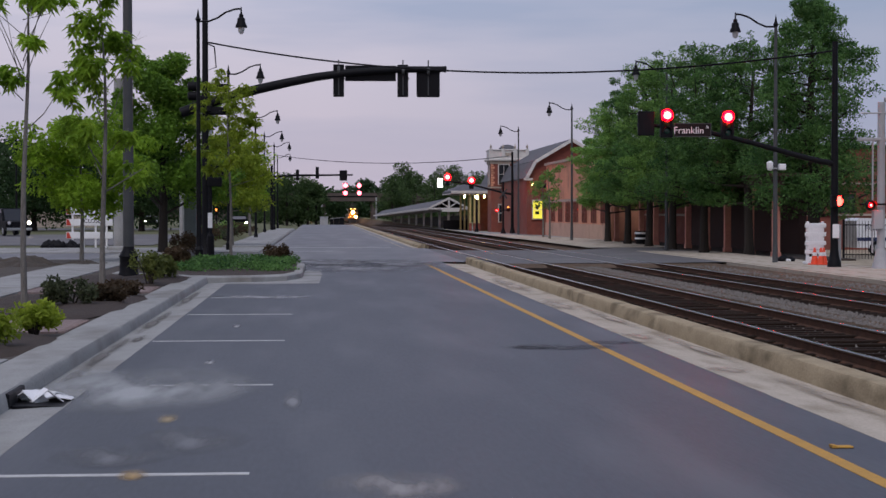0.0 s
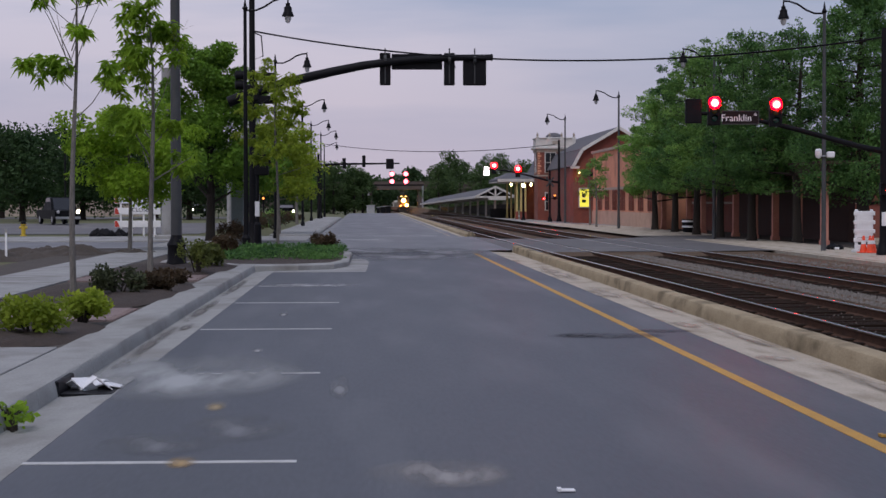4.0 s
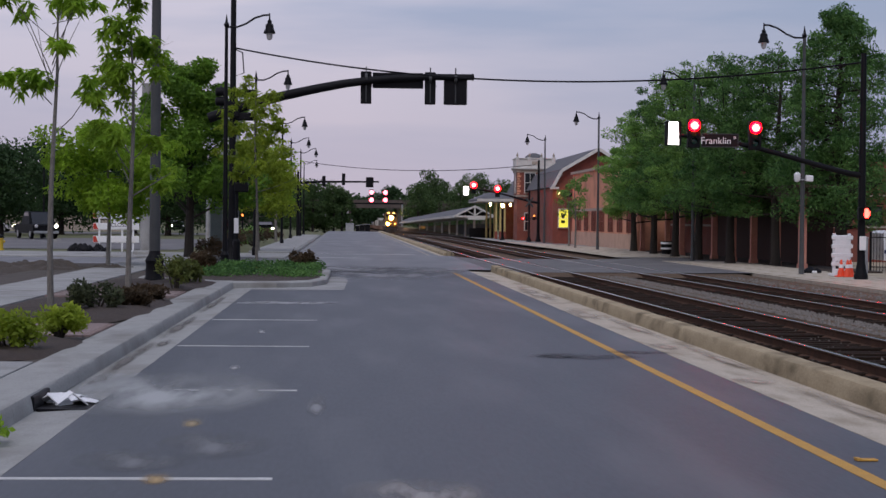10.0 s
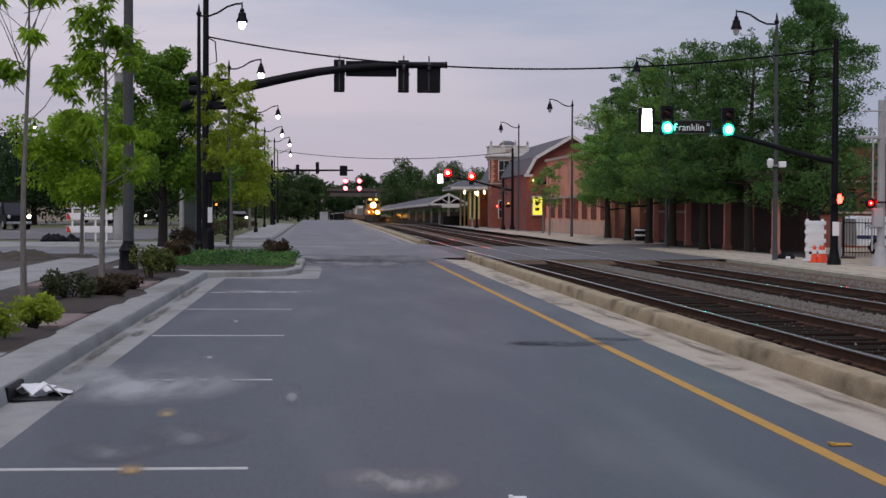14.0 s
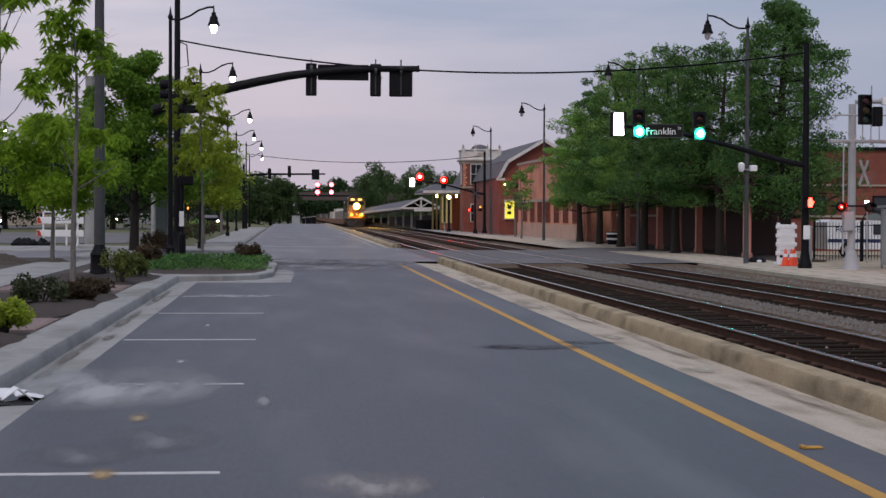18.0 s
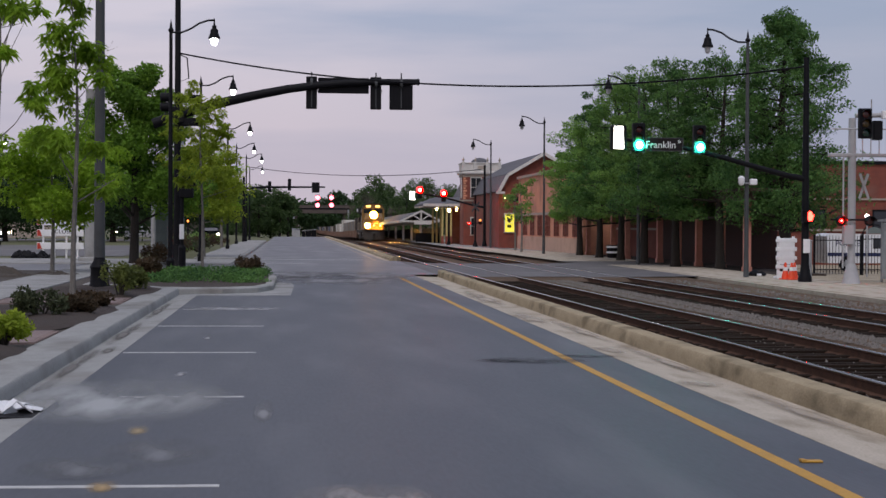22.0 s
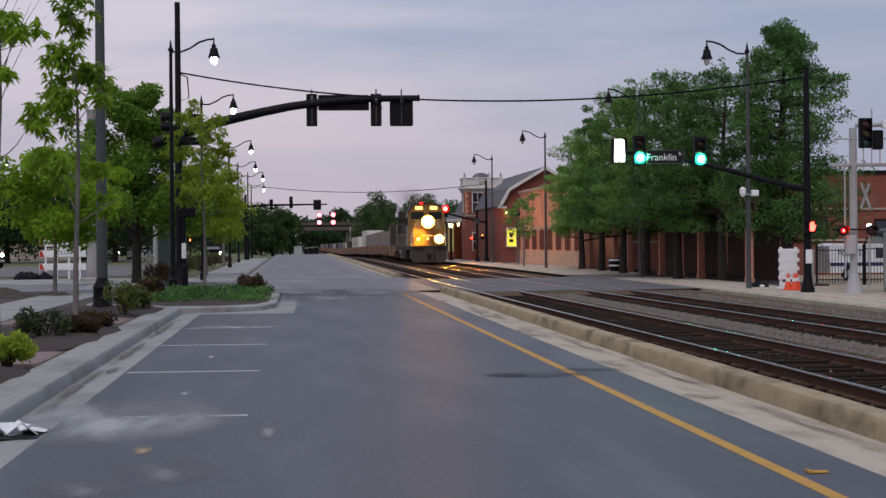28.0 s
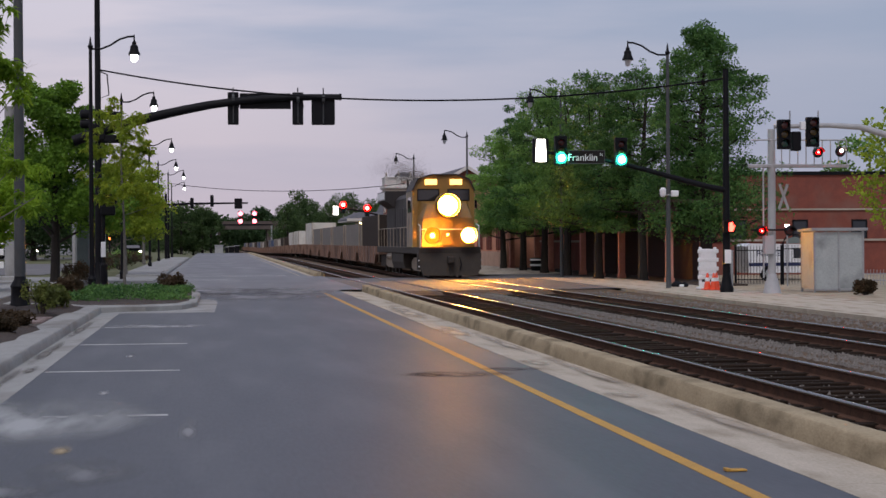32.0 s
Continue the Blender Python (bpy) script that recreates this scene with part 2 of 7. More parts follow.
BARK = material("bark", (0.2, 0.185, 0.165), (0.1, 0.092, 0.082), rough=0.95, scale=6, fine=30, bump=0.6, streak=(6, 6, 1))
BARK_DARK = material("dark_bark", (0.035, 0.027, 0.021), (0.018, 0.014, 0.011), rough=0.95, scale=6, fine=30, bump=0.6, streak=(6, 6, 1))
LEAF_FRESH = leafy("fresh_leaves", (0.34, 0.52, 0.05), (0.16, 0.29, 0.03), 0.6)
LEAF_MID = leafy("mid_leaves", (0.24, 0.42, 0.095), (0.068, 0.165, 0.04))
LEAF_FAR = leafy("distant_leaves", (0.1, 0.165, 0.055), (0.045, 0.082, 0.03))
LEAF_DARK = leafy("dark_leaves", (0.06, 0.11, 0.04), (0.03, 0.062, 0.024))
LEAF_OAK = leafy("oak_leaves", (0.14, 0.285, 0.075), (0.032, 0.092, 0.028))
LEAF_STREET = leafy("street_tree_leaves", (0.18, 0.34, 0.038), (0.075, 0.16, 0.021))
LEAF_OLIVE = leafy("olive_leaves", (0.17, 0.2, 0.05), (0.08, 0.1, 0.028))
LEAF_YELLOW = leafy("yellow_green_leaves", (0.37, 0.46, 0.05), (0.19, 0.27, 0.03), 0.55)
LEAF_RED = leafy("red_brown_leaves", (0.105, 0.07, 0.04), (0.06, 0.045, 0.026))
LEAF_BUSH = leafy("dark_bush_leaves", (0.085, 0.1, 0.05), (0.045, 0.058, 0.03))
RED_ON = glowing("red_signal_light", (1.0, 0.001, 0.0008), 130)
RED_HAND = glowing("orange_red_symbol_light", (1.0, 0.018, 0.012), 26)
PINK_ON = glowing("far_red_signal_light", (1.0, 0.12, 0.16), 7)
GREEN_ON = glowing("green_signal_light", (0.0, 0.9, 0.5), 1.5)
WHITE_ON = glowing("lit_sign_white", (1.0, 0.97, 0.9), 5)
LAMP_ON = glowing("street_lamp_light", (1.0, 0.95, 0.85), 22)
WARM_ON = glowing("warm_globe_light", (1.0, 0.8, 0.3), 4)
HEAD_ON = glowing("locomotive_headlight", (1.0, 0.42, 0.05), 340)
# Rim glow that stands in for glare round the train's lamps.
HEAD_GLARE = glowing("locomotive_headlight_glare", (1.0, 0.4, 0.02), 9.0)
BOARD_ON = glowing("lit_number_board", (1.0, 0.6, 0.16), 2.2)
CAR_ON = glowing("car_headlight", (1.0, 0.85, 0.55), 40)
TAIL_ON = glowing("car_tail_light", (1.0, 0.05, 0.05), 14)
WINDOW_ON = glowing("lit_window", (0.8, 0.72, 0.07), 0.75)
AMBER_ON = glowing("amber_lamp", (1.0, 0.3, 0.06), 1.8)
PORCH_ON = glowing("porch_lamp", (1.0, 0.78, 0.3), 14)
HOT_RED = glowing("red_signal_core", (1.0, 0.014, 0.011), 120)
HOT_GREEN = glowing("green_signal_core", (0.008, 1.0, 0.6), 130)
HEAD_DIM = glowing("resting_ditch_light", (1.0, 0.55, 0.15), 8)
LENS_RED = glassy("dark_red_lens", (0.06, 0.008, 0.008), 0.2)
LENS_AMBER = glassy("dark_amber_lens", (0.06, 0.035, 0.005), 0.2)
LENS_GREEN = glassy("dark_green_lens", (0.005, 0.04, 0.03), 0.2)
LAMP_GLASS = glassy("frosted_lamp_glass", (0.5, 0.5, 0.52), 0.3)


# ---- mesh tools ----
class Mesh:
    """Collects faces and turns them into one mesh."""

    def __init__(self):
        self.v, self.f, self.mi = [], [], []

    def add(self, verts, faces, mi=0):
        n = len(self.v)
        self.v.extend(tuple(p) for p in verts)
        self.f.extend(tuple(i + n for i in f) for f in faces)
        self.mi.extend([mi] * len(faces))
        return self

    def box(self, x0, x1, y0, y1, z0, z1, bev=0.0, mi=0):
        if bev <= 0:
            vs = [(x, y, z) for z in (z0, z1) for y in (y0, y1) for x in (x0, x1)]
            return self.add(vs, [(0, 2, 3, 1), (4, 5, 7, 6), (0, 1, 5, 4), (2, 6, 7, 3), (0, 4, 6, 2), (1, 3, 7, 5)], mi)
        b = min(bev, (x1 - x0) * 0.45, (y1 - y0) * 0.45, (z1 - z0) * 0.45)
        rings = []
        for z, d in ((z0, b), (z0 + b, 0), (z1 - b, 0), (z1, b)):
            rings.append([(x0 + d + (b if d == 0 else 0), y0 + d, z), (x1 - d - (b if d == 0 else 0), y0 + d, z), (x1 - d, y0 + d + (b if d == 0 else 0), z), (x1 - d, y1 - d - (b if d == 0 else 0), z),
                          (x1 - d - (b if d == 0 else 0), y1 - d, z), (x0 + d + (b if d == 0 else 0), y1 - d, z), (x0 + d, y1 - d - (b if d == 0 else 0), z), (x0 + d, y0 + d + (b if d == 0 else 0), z)])
        return self.loft(rings, True, mi)

    def loft(self, rings, caps=True, mi=0):
        n, vs, fs = len(rings[0]), [p for r in rings for p in r], []
        for k in range(len(rings) - 1):
            for i in range(n):
                j = (i + 1) % n
                fs.append((k * n + i, k * n + j, k * n + n + j, k * n + n + i))
        if caps:
            fs += [tuple(range(n))[::-1], tuple(range((len(rings) - 1) * n, len(rings) * n))]
        return self.add(vs, fs, mi)

    def tube(self, path, radii, n=10, caps=True, mi=0):
        pts = [Vector(p) for p in path]
        if not hasattr(radii, "__len__"):
            radii = [radii] * len(pts)
        rings = []
        up = Vector((0.13, 0.21, 1)).normalized()
        for i, p in enumerate(pts):
            d = (pts[min(i + 1, len(pts) - 1)] - pts[max(i - 1, 0)]).normalized()
            ref = up if abs(d.dot(up)) < 0.93 else Vector((1, 0.1, 0))
            a = d.cross(ref).normalized()
            b = d.cross(a)
            rings.append([p + (a * math.cos(2 * math.pi * k / n) + b * math.sin(2 * math.pi * k / n)) * radii[i] for k in range(n)])
        return self.loft(rings, caps, mi)

    def lathe(self, prof, at=(0, 0, 0), n=14, axis="z", mi=0):
        """A turned form: prof holds (radius, height)."""
        rings = []
        for r, h in prof:
            ring = []
            for k in range(n):
                c, s = r * math.cos(2 * math.pi * k / n), r * math.sin(2 * math.pi * k / n)
                o = (c, s, h) if axis == "z" else ((c, h, -s) if axis == "y" else (h, c, s))
                ring.append((at[0] + o[0], at[1] + o[1], at[2] + o[2]))
            rings.append(ring)
        return self.loft(rings, True, mi)

    def prism(self, outline, a, b, axis="y", mi=0):
        """An outline of two coordinates pushed along an axis from a to b."""
        def put(p, h):
            return (p[0], h, p[1]) if axis == "y" else ((h, p[0], p[1]) if axis == "x" else (p[0], p[1], h))
        return self.loft([[put(p, a) for p in outline], [put(p, b) for p in outline]], True, mi)

    def data(self, name, mats, smooth=False):
        me = bpy.data.meshes.new(name)
        me.from_pydata(self.v, [], self.f)
        for m in (mats if isinstance(mats, (list, tuple)) else [mats]):
            me.materials.append(m)
        if len(me.materials) > 1:
            me.polygons.foreach_set("material_index", self.mi)
        if smooth:
            me.polygons.foreach_set("use_smooth", [True] * len(self.f))
        me.update()
        bm = bmesh.new()
        bm.from_mesh(me)
        bmesh.ops.recalc_face_normals(bm, faces=bm.faces)
        bm.to_mesh(me)
        bm.free()
        if smooth:
            me.set_sharp_from_angle(angle=radians(35))
        return me


def thing(name, at, label, category, group="", kind="", rz=0):
    ob = new(name)
    ob.empty_display_size = 0.2
    ob.matrix_basis = pose(at[0], at[1], at[2], 0, 0, rz)
    return tagged(ob, label, category, group, kind)


def part(name, mesh, mat, parent=None, label="", smooth=False, at=None):
    data = mesh.data(name, mat, smooth) if isinstance(mesh, Mesh) else mesh
    ob = new(name, data)
    if parent:
        ob.parent = parent
    if at:
        ob.matrix_basis = at if isinstance(at, Matrix) else Matrix.Translation(at)
    return tagged(ob, label)


def solid(name, mesh, mat, label, category, kind="", group="", smooth=False, at=(0, 0, 0), rz=0):
    ob = new(name, mesh.data(name, mat, smooth))
    ob.matrix_basis = pose(at[0], at[1], at[2], 0, 0, rz)
    return tagged(ob, label, category, group, kind)


def lerp(a, b, u):
    return a + (b - a) * u


# ---- the ground, the road and the line ----
def rail_z(y):
    """Height of the rail heads, which fall gently away along the line."""
    pts = ((-40, 0.06), (25, 0.05), (84, -0.1), (145, -0.14), (200, -0.16), (370, -1.2), (600, -1.7), (1200, -2.5))
    for (a, za), (b, zb) in zip(pts, pts[1:]):
        if y <= b:
            return lerp(za, zb, max(0.0, (y - a) / (b - a)))
    return pts[-1][1]


T1, T2 = 7.25, 11.2
GAUGE = 0.755
YS = [-40, -20, 0, 25, 45, 62, 84, 110, 145, 200, 285, 370, 480, 600, 900, 2500]


def sheet(name, cols, ys, mat, label, category, kind="structure"):
    """A sheet whose cross-section cols holds (x, z or a function of y)."""
    m = Mesh()
    vs = [(x, y, z(y) if callable(z) else z) for y in ys for x, z in cols]
    n = len(cols)
    fs = [(j * n + i, j * n + i + 1, j * n + n + i + 1, j * n + n + i) for j in range(len(ys) - 1) for i in range(n - 1)]
    m.add(vs, fs)
    return solid(name, m, mat, label, category, kind)


low = lambda y: rail_z(y) - 0.6
sheet("ground", [(-2500, 0.0), (-60, -0.02), (-9, -0.02), (-8.5, -0.06), (4.5, low), (14.0, low), (15.0, -0.1), (17.3, -0.1), (18.0, -0.5), (70, -0.5), (72, -0.06), (2500, 0.0)], YS, GRASS, "patchy grass and bare earth reaching to the horizon", "ground")

road = Mesh()
for x0, x1, y0, y1 in ((-2.36, 4.34, -30, 62),):
    road.add([(x0, y0, 0), (x1, y0, 0), (x1, y1, 0), (x0, y1, 0)], [(0, 1, 2, 3)])
solid("road", road, ASPHALT, "dark grey asphalt street with worn paler patches", "road", "structure")

road_far = Mesh()
for x0, x1, y0, y1 in ((-70, 5.2, 62, 86), (-2.36, 4.6, 86, 255)):
    road_far.add([(x0, y0, 0), (x1, y0, 0), (x1, y1, 0), (x0, y1, 0)], [(0, 1, 2, 3)])
solid("road_far", road_far, ASPHALT_PALE, "pale asphalt of the junction and the street beyond", "road", "structure")

# asphalt over the crossing, and the lane beyond the line
cross = Mesh()
cross.add([(5.2, 62, 0), (6.3, 62, rail_z(62) - 0.012), (6.3, 86, rail_z(86) - 0.012), (5.2, 86, 0)], [(0, 1, 2, 3)])
cross.add([(8.15, 62, rail_z(62) - 0.012), (10.3, 62, rail_z(62) - 0.012), (10.3, 86, rail_z(86) - 0.012), (8.15, 86, rail_z(86) - 0.012)], [(0, 1, 2, 3)])
cross.add([(12.1, 62, rail_z(62) - 0.012), (14.6, 62, -0.03), (14.6, 86, -0.03), (12.1, 86, rail_z(86) - 0.012)], [(0, 1, 2, 3)])
cross.add([(14.6, 60, -0.03), (17.3, 60, -0.03), (16.9, 150, -0.03), (13.6, 150, -0.03), (13.6, 86, -0.03), (14.6, 86, -0.03)], [(0, 1, 2, 3, 4, 5)])
solid("crossing_road", cross, ASPHALT_FAR, "worn grey asphalt over the level crossing", "road", "structure")

# road markings
def marking(name, quads, mat, label):
    m = Mesh()
    for x0, x1, y0, y1 in quads:
        m.box(x0, x1, y0, y1, -0.002, 0.004)
    return solid(name, m, mat, label, "road marking", "structure")


for k, (y, x0) in enumerate(((11.78, -2.3), (17.87, -1.75), (24.05, -2.26), (30.3, -2.26), (36.25, -2.2))):
    marking("bay_line", [(x0, -0.47, y - 0.05, y + 0.05)], WHITE_PAINT, "thin white painted line across the parking bays")
marking("centre_line", [(3.58, 3.7, -20, 60)], YELLOW_PAINT, "solid yellow painted line along the road edge")
marking("stop_line", [(0.6, 3.3, 61.0, 61.25)], WHITE_PAINT, "worn white line across the road")
marking("stop_line", [(-2.0, 3.6, 88.0, 88.3)], WHITE_PAINT, "worn white line across the road")
marking("stop_line", [(-1.6, 0.6, 79.5, 79.9)], WHITE_PAINT, "worn white dash in the junction")


# gutters and kerbs
def kerb_run(name, x_gut, x_face, x_back, y0, y1, top, mat, label, step=3.0, gut_mat=None, wear=0.003, gap=0.003):
    """Kerb and gutter in cast lengths with narrow joints and worn, uneven edges; the gutter lies on the road side x_gut."""
    t = thing(name, (0, 0, 0), label, "kerb", kind="structure")
    s = 1 if x_face > x_gut else -1
    gut = [(x_gut, -0.2), (x_gut, 0.003), (x_gut + s * 0.2, -0.004), (x_face - s * 0.03, -0.02), (x_face - s * 0.004, -0.012), (x_face - s * 0.004, -0.2)]
    prof = [(x_face, -0.2), (x_face, 0.0), (x_face + s * 0.012, top * 0.5), (x_face + s * 0.025, top - 0.03), (x_face + s * 0.038, top - 0.01), (x_face + s * 0.065, top), (x_back - s * 0.04, top), (x_back, top - 0.03), (x_back, -0.2)]
    y = y0
    while y < y1 - 0.1:
        n = max(2, int(step / 0.25)) if y < 65 else 2
        kr, gr = [], []
        for k in range(n + 1):
            yy = y + gap + (step - 2 * gap) * k / n
            ring = []
            for i, (x, z) in enumerate(prof):
                d = wear * noise.noise(Vector((i * 3.7, yy * 1.1, 1.0))) + wear * 0.8 * noise.noise(Vector((i * 1.9, yy * 4.0, 4.0)))
                ring.append((x + (d * 1.4 if 0 < i < 8 else 0), yy, z + (d if 1 < i < 8 else 0)))
            kr.append(ring)
            e = wear * 2.5 * noise.noise(Vector((9.0, yy * 1.7, 2.0)))
            gr.append([(x + (s * e if i < 2 else 0), yy, z) for i, (x, z) in enumerate(gut)])
        part("kerb_length", Mesh().loft(kr), mat, t, smooth=True)
        part("gutter_length", Mesh().loft(gr), gut_mat or CONCRETE_KERB, t)
        y += step
    return t


kerb_run("kerb_bays", -2.29, -2.78, -3.4, -9, 45, 0.152, CONCRETE_KERB, "pale concrete kerb and gutter beside the parking bays")
kerb_run("kerb_line", 4.29, 5.03, 5.34, -9, 60, 0.195, CONCRETE_ROUGH, "stained tan concrete kerb and gutter beside the railway", gut_mat=CONCRETE_TAN, wear=0.004)
kerb_run("kerb_line_far", 4.15, 4.9, 5.45, 87, 252, 0.12, CONCRETE_ROUGH, "low pale kerb between road and railway", step=6.0, gut_mat=CONCRETE_TAN)
kerb_run("kerb_far", -2.1, -2.42, -2.6, 88, 178, 0.13, CONCRETE_KERB, "pale concrete kerb before the far sidewalk", step=6.0)

# rounded nose of each kerb beside the crossing
for y, d in ((60.0, 1), (87.0, -1)):
    m = Mesh()
    arc = [(5.2 + 0.14 * math.cos(a), y + d * 0.9 * math.sin(a)) for a in [math.pi * k / 10 for k in range(11)]]
    m.prism(arc if d > 0 else arc[::-1], -0.1, 0.2, "z")
    solid("kerb_nose", m, CONCRETE_ROUGH, "rounded concrete end of the kerb at the crossing", "kerb", "structure")

# railway bed
bed_cols = [(5.3, lambda y: min(0.02, rail_z(y) - 0.05)), (5.55, lambda y: rail_z(y) - 0.22)]
for c in (T1, T2):
    bed_cols += [(c - 1.45, lambda y: rail_z(y) - 0.21), (c - 1.2, lambda y: rail_z(y) - 0.19), (c + 1.2, lambda y: rail_z(y) - 0.19), (c + 1.45, lambda y: rail_z(y) - 0.2)]
    if c == T1:
        bed_cols.append((9.2, lambda y: rail_z(y) - 0.1))
bed_cols += [(13.2, lambda y: rail_z(y) - 0.15), (14.1, lambda y: -0.07)]
bed = sheet("railway_bed", bed_cols, [-40, 0, 25, 45, 62.05], BALLAST, "brown-grey crushed stone ballast under the tracks", "railway bed")
bed_far = sheet("railway_bed_far", bed_cols, [85.95, 110, 145, 200, 285, 370, 480, 600, 900], BALLAST, "brown-grey crushed stone ballast under the tracks", "railway bed")

solid("crossing_bed", Mesh().add([(5.1, 61.9, rail_z(62) - 0.2), (14.7, 61.9, rail_z(62) - 0.2), (14.7, 86.1, rail_z(86) - 0.2), (5.1, 86.1, rail_z(86) - 0.2)], [(0, 1, 2, 3)]), BALLAST, "dark stone bed under the level crossing", "railway bed", "structure")

# stone packed up against both edges of the crossing
for y, e in ((62.03, -1), (85.97, 1)):
    ramp = Mesh()
    cols = [5.4 + 0.35 * k for k in range(26)]
    rows = [[(x, y + e * (2.2 * u + 0.25 * noise.noise(Vector((x * 0.9, y, 1.0))) * u), rail_z(y) - 0.03 - 0.185 * u ** 1.3 + 0.012 * noise.noise(Vector((x * 3, u * 4, y)))) for x in cols] for u in (0.0, 0.25, 0.5, 0.75, 1.0)]
    ramp.add([q for row in rows for q in row], [(j * 26 + i, j * 26 + i + 1, j * 26 + 27 + i, j * 26 + 26 + i) for j in range(4) for i in range(25)])
    solid("ballast_ramp", ramp, BALLAST, "dark stone packed up to the edge of the crossing", "railway bed", "structure")

# loose stones on the ballast
stones = Mesh()
rs = random.Random(5)
for k in range(15000):
    y = 9 + 53 * rs.random() ** 1.4
    band = rs.random()
    x = rs.uniform(8.85, 9.75) if band < 0.55 else (rs.uniform(5.55, 6.4) if band < 0.7 else rs.uniform(6.55, 7.95) if band < 0.78 else rs.uniform(12.4, 14.1))
    r = rs.uniform(0.018, 0.042)
    z = rail_z(y) - (0.19 if abs(x - T1) < 1.3 or abs(x - T2) < 1.3 else 0.13 if x < 13 else 0.1)
    a = rs.uniform(0, 6.28)
    c, s = math.cos(a) * r, math.sin(a) * r
    stones.add([(x + c, y + s, z), (x - s, y + c, z), (x - c, y - s, z), (x + s, y - c, z), (x + c * 0.3, y, z + r * 1.3)], [(0, 1, 4), (1, 2, 4), (2, 3, 4), (3, 0, 4)])
solid("ballast_stones", stones, STONE_LOOSE, "loose grey-brown ballast stones between the rails", "ballast", "stuff")

# rails and ties
def rail_mesh(y0, y1, ys):
    foot, head = Mesh(), Mesh()
    prof = [(-0.075, -0.175), (0.075, -0.175), (0.07, -0.155), (0.012, -0.135), (0.012, -0.05), (0.036, -0.035), (0.036, -0.0205), (-0.036, -0.0205), (-0.036, -0.035), (-0.012, -0.05), (-0.012, -0.135), (-0.07, -0.155)]
    yy = [y0] + [y for y in ys if y0 < y < y1] + [y1]
    foot.loft([[(x, y, z + rail_z(y)) for x, z in prof] for y in yy])
    corner = [(0.0175 + 0.02 * math.cos(a), -0.0195 + 0.02 * math.sin(a)) for a in [math.pi * k / 16 for k in range(8)]]
    crown = [(0.0375, -0.0205)] + corner + [(0.01, 0.0016), (0.0, 0.0022), (-0.01, 0.0016)] + [(-x, z) for x, z in reversed(corner)] + [(-0.0375, -0.0205)]
    head.loft([[(x, y, z + rail_z(y)) for x, z in crown] for y in yy])
    return foot.data("rail", RUST), head.data("rail_head", RAIL_TOP, True)


RAIL_NEAR, HEAD_NEAR = rail_mesh(-40, 900, YS)
tie_data = Mesh().box(-1.3, 1.3, -0.115, 0.115, -0.2, 0.0, 0.012).data("tie", TIE_WOOD)
rt = random.Random(8)
for c in (T1, T2):
    track = thing("railway_track", (c, 0, 0), "rusty steel rails with polished heads on dark wooden ties", "railway track", "parallel tracks", "structure")
    for s in (-1, 1):
        r = part("rail", RAIL_NEAR, RUST, track, "rust-brown steel rail", at=(s * GAUGE, 0, 0))
        part("rail_head", HEAD_NEAR, RAIL_TOP, r, "polished steel running surface")
    y, far_ties = 6.0, Mesh()
    while y < 330:
        if y < 61.6:
            part("tie", tie_data, TIE_WOOD, track, at=pose(rt.uniform(-0.04, 0.04), y, rail_z(y) - 0.14 + rt.uniform(-0.015, 0.01), 0, 0, rt.uniform(-0.8, 0.8)))
        elif y > 86.5:
            far_ties.box(-1.3, 1.3, y - 0.115, y + 0.115, rail_z(y) - 0.35, rail_z(y) - 0.165)
        y += 0.53
    tagged(part("ties_far", far_ties, TIE_WOOD, track), kind="stuff")
    # timber and concrete crossing panels between the rails
    y = 62.0
    while y < 85.9:
        part("crossing_panel", Mesh().box(-0.66, 0.66, 0.01, 2.39, -0.2, 0.0, 0.015), ASPHALT_FAR, track, at=(0, y, rail_z(y + 1.2) - 0.012))
        y += 2.4
    for s in (-1, 1):
        part("flange_strip", Mesh().box(-0.07, 0.07, 62, 86, -0.3, -0.02), BLACK_STEEL, track, at=(s * 0.87, 0, rail_z(80)))

# ---- left side: sidewalk, beds, island ----
def slab_walk(name, x0, x1, y0, y1, z, step, mat, label, kind_name="slab"):
    t = thing(name, (0, 0, 0), label, "sidewalk", kind="structure")
    y = y0
    data = Mesh().box(x0 + 0.004, x1 - 0.004, 0.005, step - 0.005, -0.15, 0, 0.006).data(kind_name, mat)
    while y < y1 - 0.05:
        part(kind_name, data, mat, t, at=(0, y, z))
        y += step
    return t


slab_walk("sidewalk_front", -6.1, -3.405, -9, 19.3, 0.148, 1.5, CONCRETE, "pale concrete paving behind the kerb")
base = Mesh().box(-9.4, -3.4, -9, 62.0, -0.1, 0.12)
solid("verge_base", base, DIRT, "bare brown earth beside the sidewalk", "ground", "structure")
slab_walk("sidewalk", -7.9, -6.1, -9, 75, 0.15, 1.5, CONCRETE, "pale concrete sidewalk of square slabs")
slab_walk("sidewalk_far", -4.7, -2.61, 86, 180, 0.13, 1.8, CONCRETE, "pale concrete sidewalk leading to the far junction")


def blob(outline, z0, z1, soft=0.25):
    """A low mound over an outline of (x, y)."""
    m = Mesh()
    cx, cy = sum(p[0] for p in outline) / len(outline), sum(p[1] for p in outline) / len(outline)
    rings = []
    for u, z in ((1.0, z0), (0.93, z0 + (z1 - z0) * 0.5), (0.75, z0 + (z1 - z0) * 0.85), (0.4, z1), (0.05, z1)):
        rings.append([(cx + (x - cx) * u, cy + (y - cy) * u, z + 0.02 * math.sin(x * 9 + y * 7 + u * 20)) for x, y in outline])
    return m.loft(rings)


